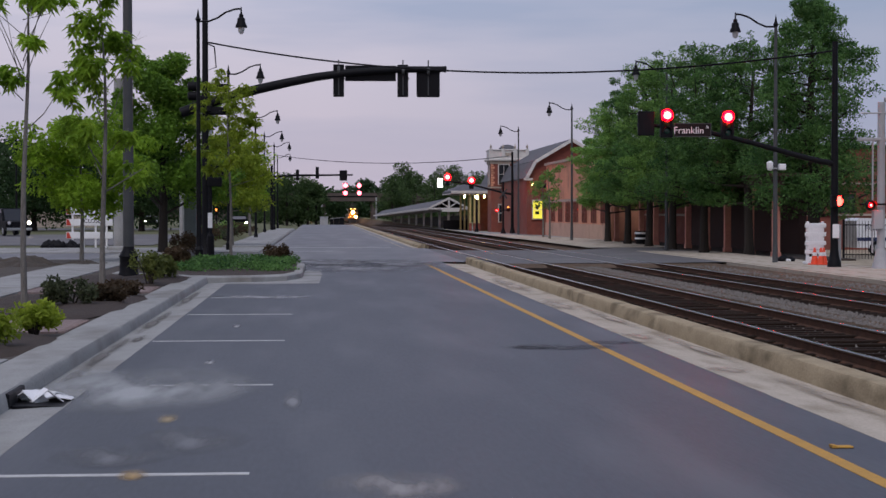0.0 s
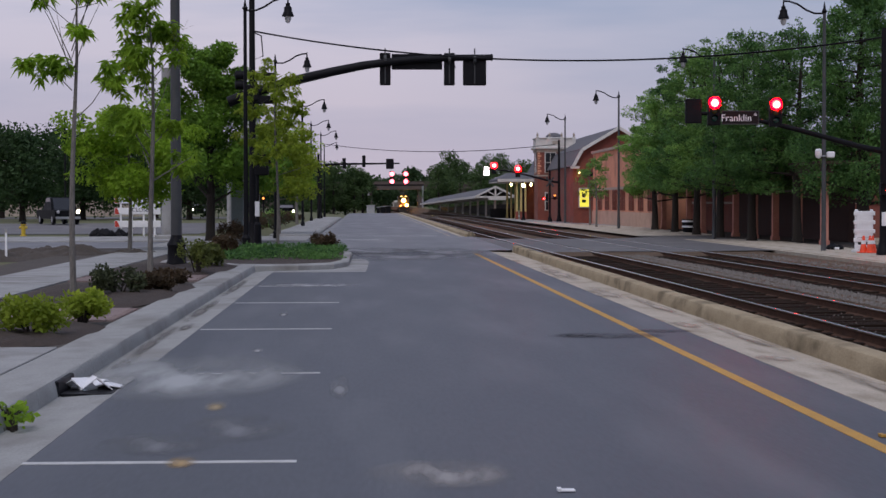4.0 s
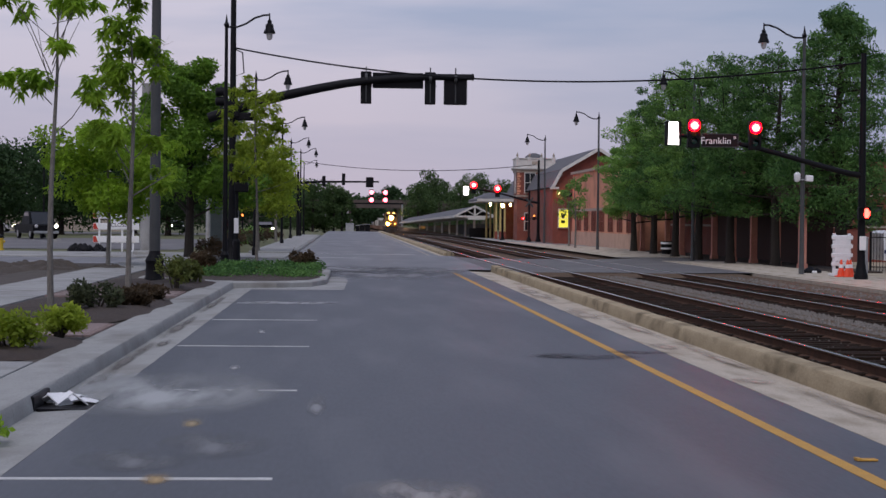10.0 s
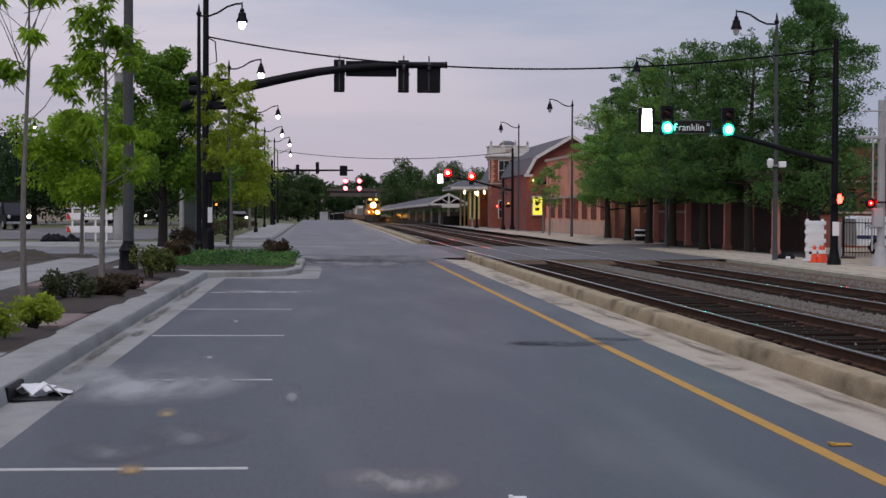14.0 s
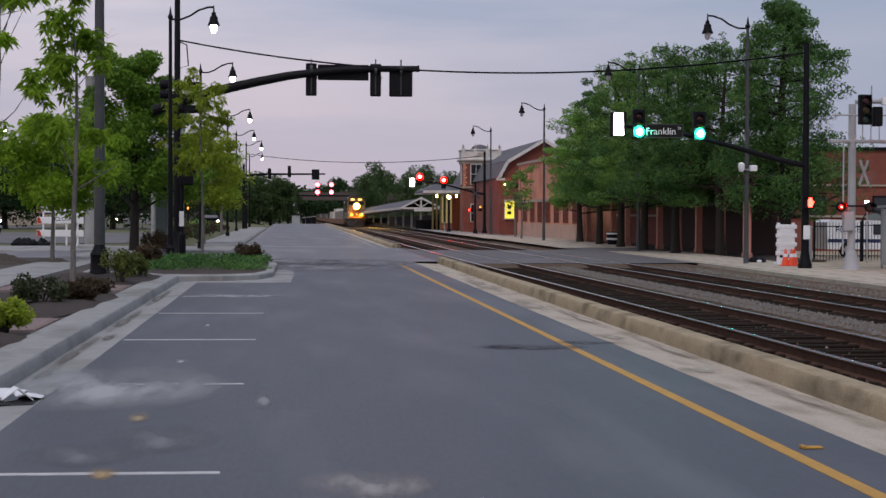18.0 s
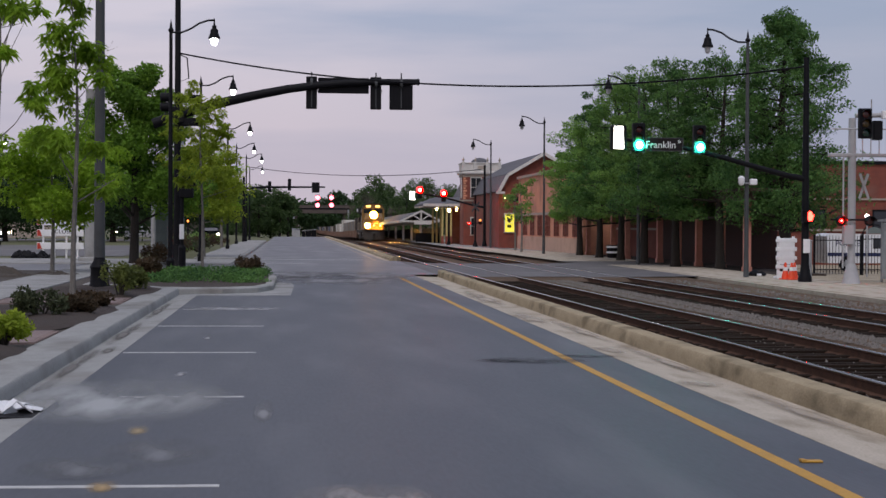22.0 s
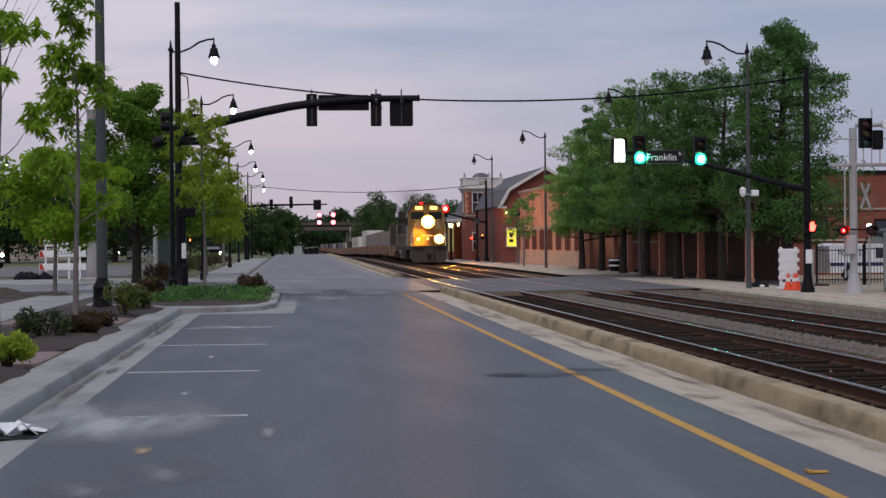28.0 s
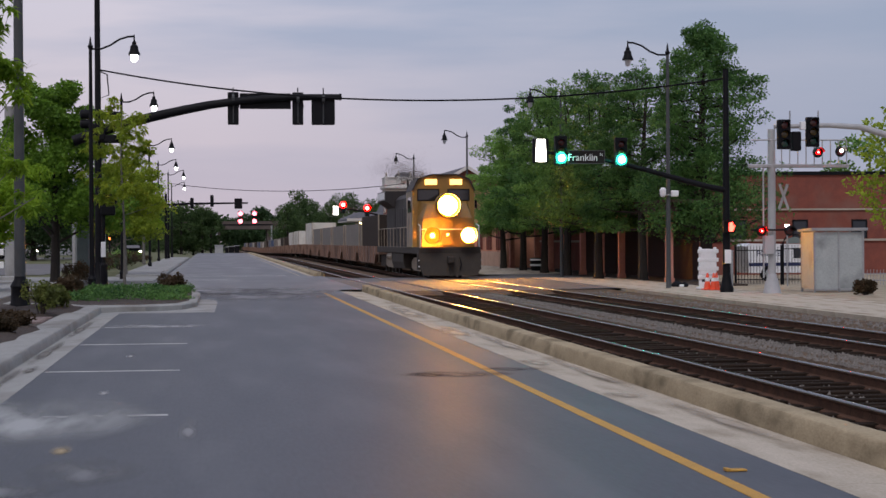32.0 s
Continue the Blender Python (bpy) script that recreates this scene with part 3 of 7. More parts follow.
def round_outline(cx, cy, rx, ry, n=26, power=0.6, seed=0):
    r = random.Random(seed)
    out = []
    for k in range(n):
        a = 2 * math.pi * k / n
        c, s = math.cos(a), math.sin(a)
        w = 1 + r.uniform(-0.05, 0.05)
        out.append((cx + rx * w * math.copysign(abs(c) ** power, c), cy + ry * w * math.copysign(abs(s) ** power, s)))
    return out


for i, (cx, cy, rx, ry) in enumerate(((-4.75, 21.7, 1.5, 2.0), (-4.6, 31.0, 1.45, 4.2), (-4.6, 42.0, 1.45, 3.6))):
    solid("planting_bed", blob(round_outline(cx, cy, rx, ry, seed=i), 0.12, 0.21), MULCH, "brown bark mulch planting bed beside the kerb", "planting bed", "structure", smooth=True)

# brick paving between the beds
pav = thing("paving", (0, 0, 0), "reddish brick paving between the planting beds", "paving", kind="structure")
paver_data = Mesh().box(0.004, 0.206, 0.004, 0.096, -0.04, 0.0, 0.004).data("paver", PAVER)
count = 0
for y0, y1 in ((23.9, 26.6), (35.8, 38.4)):
    rest = Mesh()
    ny = int((y1 - y0) / 0.1)
    for j in range(ny):
        for i in range(12):
            x, y = -6.05 + i * 0.21 + (0.1 if j % 2 else 0), y0 + j * 0.1
            if count < 290 and y0 < 30:
                part("paver", paver_data, PAVER, pav, at=(x, y, 0.15))
                count += 1
            else:
                rest.box(x + 0.004, x + 0.206, y + 0.004, y + 0.096, 0.11, 0.15)
    tagged(part("pavers_rest", rest, PAVER, pav), kind="stuff")

# kerbed island at the junction
outline = [(-3.2, 44.2), (-1.7, 44.3), (-0.82, 45.2), (-0.46, 47.2), (-0.42, 55), (-0.7, 58.5), (-1.3, 60.6), (-2.2, 61.6), (-5.5, 62.0), (-5.5, 47.0), (-3.9, 45.4)]
def inset(o, d):
    cx, cy = sum(p[0] for p in o) / len(o), sum(p[1] for p in o) / len(o)
    out = []
    for x, y in o:
        v = Vector((x - cx, (y - cy) * 0.35))
        out.append((x - d * v.x / v.length, y - d * 2.0 * v.y / v.length))
    return out
isl = Mesh()
inner = inset(outline, 0.28)
n = len(outline)
isl.add([(x, y, -0.05) for x, y in outline] + [(x, y, 0.12) for x, y in outline] + [(x, y, 0.155) for x, y in inset(outline, 0.05)] + [(x, y, 0.155) for x, y in inner],
        [(k * n + i, k * n + (i + 1) % n, (k + 1) * n + (i + 1) % n, (k + 1) * n + i) for k in range(3) for i in range(n)])
solid("island_kerb", isl, CONCRETE_KERB, "pale concrete kerb round the planted corner island", "kerb", "structure")
soil = Mesh().prism(inner, -0.02, 0.14, "z")
solid("island_soil", soil, MULCH, "brown mulch inside the kerbed corner island", "planting bed", "structure")
apron = Mesh().add([(-2.29, 43.0, 0.004), (0.0, 43.4, 0.004), (0.1, 50, 0.004), (0.0, 53, 0.004), (-0.5, 53, 0.004), (-0.5, 47, 0.004), (-0.82, 45.2, 0.004), (-1.7, 44.3, 0.004), (-2.29, 44.2, 0.004)], [tuple(range(9))])
solid("island_apron", apron, CONCRETE, "pale concrete gutter round the corner island", "gutter", "structure")

# right side: pavement and verge
slab_walk("pavement_right", 14.6, 18.0, 10, 80, -0.02, 2.0, CONCRETE_TAN, "pale concrete pavement beside the railway")
solid("court", Mesh().add([(18.0, 5, -0.035), (70, 5, -0.035), (70, 60, -0.035), (18.0, 60, -0.035), (70, 84, -0.34), (18.0, 84, -0.34), (70, 97, -0.34), (18.0, 97, -0.34)], [(0, 1, 2, 3), (3, 2, 4, 5), (5, 4, 6, 7)]), CONCRETE_OLD, "worn concrete yard before the brick building", "yard", "structure")
solid("pavement_far", Mesh().add([(13.6, 88, -0.018), (18.2, 88, -0.018), (18.2, 118, -0.018), (13.4, 150, -0.018)], [(0, 1, 2, 3)]), CONCRETE_TAN, "pale concrete pavement beside the station wing", "pavement", "structure")
solid("platform", Mesh().add([(13.3, 118, -0.02), (17.0, 112, -0.02), (30, 112, -0.02), (30, 420, -0.9), (13.0, 420, -0.9), (13.0, 190, -0.02)], [(0, 1, 2, 3, 4, 5)]), CONCRETE, "pale concrete station platform", "platform", "structure")


# ---- planting ----
def leaf_cloud(m, rng, centre, radii, count, size, droop=0.3, slim=0.3):
    """Small folded leaves scattered through an ellipsoid, denser towards its skin."""
    cx, cy, cz = centre
    for k in range(count):
        while True:
            p = Vector((rng.uniform(-1, 1), rng.uniform(-1, 1), rng.uniform(-1, 1)))
            if p.length < 1:
                break
        p = p.normalized() * (p.length ** 0.6)
        s = size * rng.uniform(0.6, 1.3)
        d = Vector((rng.gauss(0, 1), rng.gauss(0, 1), rng.gauss(0, 0.7) - droop)).normalized()
        w = d.cross(Vector((rng.gauss(0, 1), rng.gauss(0, 1), rng.gauss(0, 1) + 0.4))).normalized() * s * slim
        o = Vector((cx + p.x * radii[0], cy + p.y * radii[1], cz + p.z * radii[2]))
        mid = o + d * s * 0.5
        m.add([o, mid + w, o + d * s, mid - w], [(0, 1, 2, 3)])


def tuft(m, rng, centre, r, count, size):
    """Long narrow leaves that spread from several twig ends and hang down."""
    knots = [centre + Vector((rng.uniform(-1, 1), rng.uniform(-1, 1), rng.uniform(-0.8, 0.8))) * r for k in range(max(2, count // 11))]
    for k in range(count):
        o = knots[k % len(knots)] + Vector((rng.gauss(0, 0.03), rng.gauss(0, 0.03), rng.gauss(0, 0.03)))
        a, s = rng.uniform(0, 6.28), size * rng.uniform(0.7, 1.25)
        d = Vector((math.cos(a), math.sin(a), rng.uniform(-1.1, 0.35))).normalized()
        w = d.cross(Vector((rng.gauss(0, 0.5), rng.gauss(0, 0.5), 1))).normalized() * s * 0.17
        tip = o + d * s + Vector((0, 0, -0.28 * s))
        mid = o + d * s * 0.45
        m.add([o, mid + w, tip, mid - w], [(0, 1, 2, 3)])


def tree(at, height, trunk_r, crown, leaf, bark, label, limbs=9, leaves=5200, size=0.13, clumps=38, first=0.3, lean=0.0, seed=1, shape="oval", bare=0, puff=1.0, slim=0.3, droop=0.3, lift=1.0, airy=0.5, shoots=0, flat=0.75, thin=0.0, tufted=False):
    """A tapered trunk with limbs and twigs, and leaves gathered in clumps round the twigs' ends."""
    rng = random.Random(seed)
    t = thing("tree", at, label, "tree")
    trunk, cr = Mesh(), Mesh()
    pts = [(lean * height * u + 0.02 * height * math.sin(u * 5 + seed) * u, 0.012 * height * math.sin(u * 7 + seed * 2) * u, height * u) for u in (0, 0.04, 0.15, 0.3, 0.45, 0.6, 0.75, 0.9)]
    trunk.tube(pts, [trunk_r * w for w in (1.35, 1.08, 0.95, 0.82, 0.66, 0.5, 0.3, 0.1)], 9)
    rx, rz = crown
    ends = []
    for k in range(limbs):
        u = first + (0.88 - first) * (k + rng.random() * 0.8) / limbs
        a = k * 2.4 + rng.uniform(-0.5, 0.5)
        if shape == "spire":
            v = (u - first) / (1 - first)
            reach = rx * (0.85 + 0.2 * math.sin(v * 14)) * min(1.0, 0.75 + v) * (1.0 - 0.9 * max(0.0, v - 0.35) ** 1.15 / 0.61)
        elif shape == "dome":
            v = (u - first) / (1 - first)
            reach = rx * 1.12 * math.sqrt(1 - (0.95 * max(0.0, v - 0.1)) ** 2)
        elif shape == "skirt":
            v = (u - first) / (1 - first)
            reach = rx * (1.15 - 0.75 * v)
        elif shape == "cone":
            reach = rx * (1.08 - 0.85 * (u - first) / (1 - first))
        elif shape == "vase":
            reach = rx * (0.45 + 0.75 * math.sin(math.pi * min(1, (u - first) / (1 - first) + 0.25)))
        else:
            reach = rx * math.sin(math.pi * (0.14 + 0.8 * (u - first) / (1 - first))) ** 0.6
        reach *= rng.uniform(0.72, 1.1)
        o = Vector((lean * height * u, 0, height * u))
        e = o + Vector((math.cos(a) * reach, math.sin(a) * reach, rz * rng.uniform(0.12, 0.3) * lift))
        mid = o.lerp(e, 0.5) + Vector((0, 0, -0.03 * height * rng.random()))
        w = trunk_r * 0.32 * (1.15 - u)
        trunk.tube([o, mid, e], [w, w * 0.7, w * 0.2], 6)
        for j in range(3):
            q = o.lerp(e, rng.uniform(0.4, 0.95))
            tip = q + Vector((rng.uniform(-1, 1), rng.uniform(-1, 1), rng.uniform(-0.1, 0.9))) * reach * 0.36
            trunk.tube([q, tip], [w * 0.35, w * 0.1], 4)
            ends.append(tip)
        ends += [e, o.lerp(e, 0.66)]
    for k in range(bare):
        a, u = rng.uniform(0, 6.28), rng.uniform(0.55, 0.9)
        o = Vector((lean * height * u, 0, height * u))
        tip = o + Vector((math.cos(a) * rx * 0.8, math.sin(a) * rx * 0.8, height * 0.22))
        trunk.tube([o, o.lerp(tip, 0.5) + Vector((0, 0, 0.1)), tip], [trunk_r * 0.2, trunk_r * 0.13, trunk_r * 0.05], 5)
    for k in range(shoots):
        a, q = rng.uniform(0, 6.28), rng.uniform(0.1, 0.62) * rx
        o = Vector((math.cos(a) * q, math.sin(a) * q, height * rng.uniform(0.68, 0.84)))
        tip = o + Vector((math.cos(a) * 0.35, math.sin(a) * 0.35, height * rng.uniform(0.08, 0.19)))
        trunk.tube([o, tip], [0.03, 0.008], 4)
        for j in range(4):
            leaf_cloud(cr, rng, o.lerp(tip, 0.4 + 0.2 * j), (0.3 - 0.05 * j, 0.3 - 0.05 * j, 0.22), 34, size, droop, slim)
    ends.append(Vector((lean * height * 0.9, 0, height * 0.93)))
    rng.shuffle(ends)
    ends = ends[:clumps]
    for e in ends:
        r = rx * rng.uniform(0.2, 0.36) * puff * (1.15 - airy * max(0.0, e.z / height - 0.35))
        n = max(6, int(leaves / len(ends) * rng.uniform(0.6, 1.3) * (1.2 - 0.8 * thin * max(0.0, e.z / height - 0.4))))
        if tufted:
            tuft(cr, rng, e, r * 0.75, n, size)
        else:
            leaf_cloud(cr, rng, e, (r, r, r * flat), n, size, droop, slim)
    part("trunk", trunk, bark, t, smooth=True)
    part("crown", cr, leaf, t)
    return t


def bush(at, r, h, leaf, label, seed, leaves=900, size=0.07, group=""):
    rng = random.Random(seed)
    t = thing("bush", at, label, "bush", group)
    st, cr = Mesh(), Mesh()
    for k in range(9):
        a, q = rng.uniform(0, 6.28), rng.uniform(0.3, 0.9)
        e = Vector((math.cos(a) * r * q, math.sin(a) * r * q, h * rng.uniform(0.5, 0.85)))
        st.tube([(0.05 * math.cos(a), 0.05 * math.sin(a), -0.03), e * 0.5 + Vector((0, 0, 0.04)), e], [0.02, 0.014, 0.006], 5)
        leaf_cloud(cr, rng, e + Vector((0, 0, -0.05)), (r * 0.42, r * 0.42, h * 0.36), leaves // 9, size, -0.2)
    part("branching", st, BARK_DARK, t)
    part("foliage", cr, leaf, t)
    return t


# near saplings in the beds
tree((-4.9, 29.6, 0.17), 6.6, 0.052, (0.95, 4.2), LEAF_FRESH, BARK, "slender young tree with sparse fresh green leaves and bare twigs", limbs=8, leaves=1150, size=0.2, clumps=13, first=0.42, seed=11, bare=11, tufted=True)
tree((-4.75, 38.9, 0.17), 7.6, 0.06, (1.05, 5.0), LEAF_FRESH, BARK, "slender young tree with fresh green leaves in a mulch bed", limbs=18, leaves=4200, size=0.2, clumps=46, first=0.25, seed=12, lean=0.004, thin=0.5, shape="skirt", tufted=True)
tree((-7.75, 58.0, 0.05), 4.9, 0.07, (1.9, 2.6), LEAF_FRESH, BARK, "low spreading young tree with fresh green leaves", limbs=17, leaves=16000, size=0.16, clumps=80, first=0.34, seed=19, puff=1.1, lift=0.6, slim=0.24, droop=0.6, flat=0.55)
tree((-6.35, 72.0, 0.0), 8.0, 0.19, (2.55, 6.0), LEAF_STREET, BARK_DARK, "dense green street tree with a black trunk", limbs=28, leaves=46000, size=0.15, clumps=140, first=0.2, seed=13, puff=1.05, shape="cone", flat=0.65, thin=1.0, airy=0.8)
tree((-3.05, 61.0, 0.15), 6.9, 0.05, (1.35, 4.0), LEAF_YELLOW, BARK, "thin young tree with pale yellow-green leaves on the island", limbs=15, leaves=5200, size=0.17, clumps=46, first=0.36, shape="skirt", lift=0.5, seed=14, tufted=True, thin=0.9)
tree((-4.35, 88.0, 0.1), 5.3, 0.1, (2.2, 3.0), LEAF_YELLOW, BARK, "low spreading tree with yellow-green leaves", limbs=16, leaves=11000, size=0.16, clumps=75, first=0.3, seed=15, flat=0.55)
tree((-5.2, 104.0, 0.1), 6.3, 0.1, (1.7, 3.6), LEAF_YELLOW, BARK, "young street tree with yellow-green leaves", limbs=11, leaves=2400, size=0.18, clumps=40, first=0.36, seed=16)
tree((-5.0, 128.0, 0.1), 6.6, 0.1, (1.7, 3.6), LEAF_FRESH, BARK, "young street tree with pale green leaves", limbs=11, leaves=2400, size=0.2, clumps=40, first=0.36, seed=17)

for i, (x, y, r, h, lf, lab) in enumerate((
        (-3.95, 21.0, 0.46, 0.5, LEAF_YELLOW, "bright yellow-green shrub in a mulch bed"), (-3.75, 23.3, 0.33, 0.42, LEAF_YELLOW, "bright yellow-green shrub in a mulch bed"),
        (-4.2, 29.9, 0.4, 0.5, LEAF_BUSH, "dark olive rounded shrub in a mulch bed"), (-3.75, 30.9, 0.33, 0.34, LEAF_RED, "low brown-red shrub in a mulch bed"), (-3.75, 33.6, 0.4, 0.3, LEAF_RED, "low brown-red shrub in a mulch bed"),
        (-3.75, 39.2, 0.42, 0.72, LEAF_OLIVE, "olive yellow-green shrub beside a lamp post"), (-3.8, 42.6, 0.36, 0.55, LEAF_OLIVE, "olive yellow-green shrub beside a lamp post"), (-4.1, 51.0, 0.5, 0.6, LEAF_RED, "red-brown shrub on the corner island"),
        (-5.6, 73.0, 0.7, 0.9, LEAF_RED, "red-brown shrub beside the corner"), (-1.3, 56.2, 0.45, 0.55, LEAF_RED, "small red-tinged shrub on the corner island"), (19.95, 52.0, 0.32, 0.4, LEAF_RED, "small brown shrub on the pavement edge"))):
    bush((x, y, 0.16 if y < 60 and x < 0 else -0.02), r, h, lf, lab, 40 + i, leaves=1500, size=0.075 if y < 40 else 0.1)
rr = random.Random(3)
for k in range(13):
    bush((-5.6 - rr.random() * 1.4, 93 + k * 4.6, 0.08), 0.95, rr.uniform(0.6, 1.0), (LEAF_RED, LEAF_BUSH, LEAF_MID)[k % 3], "low mixed shrub along the far sidewalk", 70 + k, leaves=600, size=0.16, group="shrubs along the far sidewalk")
cover = Mesh()
rg = random.Random(9)
for k in range(150):
    leaf_cloud(cover, rg, (rg.uniform(-3.9, -2.5) if k % 2 else rg.uniform(-2.1, -0.95), rg.uniform(48.5, 58.5), 0.19 + 0.08 * rg.random()), (0.42, 0.5, 0.13), 60, 0.09, -0.4)
solid("ground_cover", cover, LEAF_OAK, "low dense green ground cover on the corner island", "ground cover", "stuff")

# trees before the brick building
tree((20.0, 69.8, -0.05), 11.3, 0.26, (3.0, 9.0), LEAF_OAK, BARK_DARK, "tall dark green conical oak before the brick building", limbs=60, leaves=54000, size=0.13, clumps=270, first=0.14, seed=21, shape="spire", lift=0.25, slim=0.24, airy=0.8, puff=0.78, flat=0.55, thin=0.8, droop=0.6)
for i, (x, y, h, rx, lf) in enumerate(((17.0, 76.5, 9.3, 2.3, LEAF_OAK), (17.0, 83.5, 9.9, 2.3, LEAF_MID), (17.2, 90.5, 9.7, 2.2, LEAF_OAK), (17.4, 98.0, 8.9, 2.1, LEAF_MID), (17.6, 106.0, 8.0, 2.0, LEAF_MID), (18.3, 73.6, 9.6, 2.2, LEAF_OAK))):
    tree((x, y, -0.05), h, 0.19, (rx, 5.5), lf, BARK_DARK, "leafy green street tree before the brick building", limbs=34, leaves=40000, size=0.13, clumps=160, first=0.21, seed=30 + i, puff=0.92, lift=0.45, slim=0.22, airy=0.9, shoots=10, shape="dome", flat=0.5, thin=1.7, droop=0.6)
tree((24.1, 59.0, -0.05), 6.2, 0.12, (1.7, 3.6), LEAF_YELLOW, BARK, "young tree with yellow-green leaves beside the shelter", limbs=12, leaves=1900, size=0.17, clumps=42, first=0.3, seed=44)
tree((44.0, 114.0, -0.4), 8.6, 0.25, (3.2, 4.5), LEAF_MID, BARK_DARK, "green tree behind the brick building", limbs=13, leaves=3500, size=0.3, clumps=46, first=0.3, seed=47)
tree((15.6, 118.0, -0.05), 5.0, 0.07, (1.1, 2.6), LEAF_MID, BARK, "small thin tree before the station", limbs=9, leaves=800, size=0.17, clumps=26, first=0.35, seed=45)
tree((16.2, 126.0, -0.05), 4.6, 0.07, (1.1, 2.6), LEAF_MID, BARK, "small thin tree before the station", limbs=9, leaves=800, size=0.17, clumps=26, first=0.35, seed=46)

# trees of the park and the far woods
for i, (x, y, h, rx) in enumerate(((-31, 160, 7.8, 4.6), (-27.5, 172, 7.5, 4.2), (-22, 185, 8.0, 4.6), (-17, 170, 6.5, 4.0), (-12.5, 190, 7.0, 4.2), (-39, 190, 9, 5), (-16.5, 230, 9, 5))):
    tree((x, y, -0.05), h, 0.28, (rx, 5), LEAF_DARK, BARK_DARK, "dark broad park tree", limbs=13, leaves=9000, size=0.36, clumps=60, first=0.14, seed=60 + i, puff=1.4)


def woods(name, label, spots, leaf, seed, size):
    rng = random.Random(seed)
    m, st = Mesh(), Mesh()
    for x, y, h, rx in spots:
        st.tube([(x, y, -2.5), (x, y, h * 0.7)], [0.3, 0.12], 6)
        for k in range(30):
            u = rng.random()
            a = rng.uniform(0, 6.28)
            q = rx * math.sin(math.pi * (0.12 + 0.83 * u)) ** 0.7 * rng.uniform(0.4, 1.0)
            leaf_cloud(m, rng, (x + math.cos(a) * q, y + math.sin(a) * q, h * (0.03 + 0.93 * u)), (rx * 0.42, rx * 0.42, rx * 0.34), 130, size)
    t = thing(name, (0, 0, 0), label, "woods", kind="stuff")
    part("trunks", st, BARK_DARK, t)
    part("crowns", m, leaf, t)


woods("far_woods", "dark green wood beyond the end of the street", [(-12.5, 300, 7.6, 3.6), (-9.8, 292, 8.2, 3.0), (-7.6, 300, 8.5, 3.0), (-5.4, 296, 8.6, 2.8), (-3.5, 303, 8.4, 2.6), (-1.9, 298, 8.0, 2.3), (-0.5, 300, 6.8, 1.9)], LEAF_FAR, 5, 0.36)
woods("far_trees", "olive green trees beyond the station platform", [(17.5 + 3.4 * k, 420 + 14 * (k % 3), 12.2 + 1.6 * math.sin(k * 1.7), 3.9) for k in range(9)], LEAF_FAR, 6, 0.5)
woods("horizon_woods", "dim line of trees at the horizon", [(-160 + 9 * k, 640 + 30 * (k % 3), 12 + 2.5 * math.sin(k * 1.3), 7) for k in range(40)], LEAF_DARK, 7, 1.3)


# ---- street lamps, signals ----
moving_parts = []


def street_lamp(x, y, z, side):
    """A slim pole with a curved arm and a bell-shaped lantern; side is +1 where the arm points to +x."""
    t = thing("street_lamp", (x, y, z), "slim dark street lamp with a curved arm and bell lantern", "street lamp", "street lamps")
    foot = [(0.2, 0), (0.2, 0.12), (0.15, 0.2), (0.13, 0.7), (0.15, 0.78), (0.09, 0.9)] if side > 0 else [(0.14, 0), (0.14, 0.08), (0.1, 0.14), (0.088, 0.9)]
    part("base", Mesh().lathe(foot), BLACK_STEEL if side > 0 else POLE_GREY, t, smooth=True)
    part("pole", Mesh().tube([(0, 0, 0.8), (0, 0, 8.55)], [0.085, 0.055], 12), BLACK_STEEL if side > 0 else POLE_GREY, t, smooth=True)
    part("finial", Mesh().lathe([(0.06, 8.5), (0.1, 8.58), (0.05, 8.66), (0.03, 8.8), (0.0, 8.95)], n=10), BLACK_STEEL, t, smooth=True)
    arm = [(side * a, 0, b) for a, b in ((0.0, 8.5), (0.35, 8.5), (0.65, 8.62), (0.95, 8.82), (1.25, 8.92), (1.45, 8.93))]
    part("arm", Mesh().tube(arm, 0.035, 8), BLACK_STEEL, t, smooth=True)
    lx = side * 1.45
    part("lantern", Mesh().lathe([(0.02, 8.99), (0.03, 8.78), (0.08, 8.72), (0.07, 8.66), (0.13, 8.6), (0.14, 8.48), (0.2, 8.34), (0.2, 8.3), (0.125, 8.31)], (lx, 0, 0), 14), BLACK_STEEL, t, "dark bell-shaped lantern hood", smooth=True)
    part("globe", Mesh().lathe([(0.105, 8.32), (0.112, 8.24), (0.088, 8.13), (0.04, 8.08), (0.0, 8.075)], (lx, 0, 0), 14), LAMP_GLASS, t, "frosted glass globe", smooth=True)
    if side > 0:
        b = part("bulb", Mesh().lathe([(0.06, 0.09), (0.11, 0.06), (0.122, -0.02), (0.1, -0.13), (0.05, -0.18), (0.0, -0.185)], (0, 0, 0), 14), LAMP_ON, t, "glowing lamp bulb", smooth=True, at=(lx, 0, 8.5))
        moving_parts.append((b, lx))
    return t


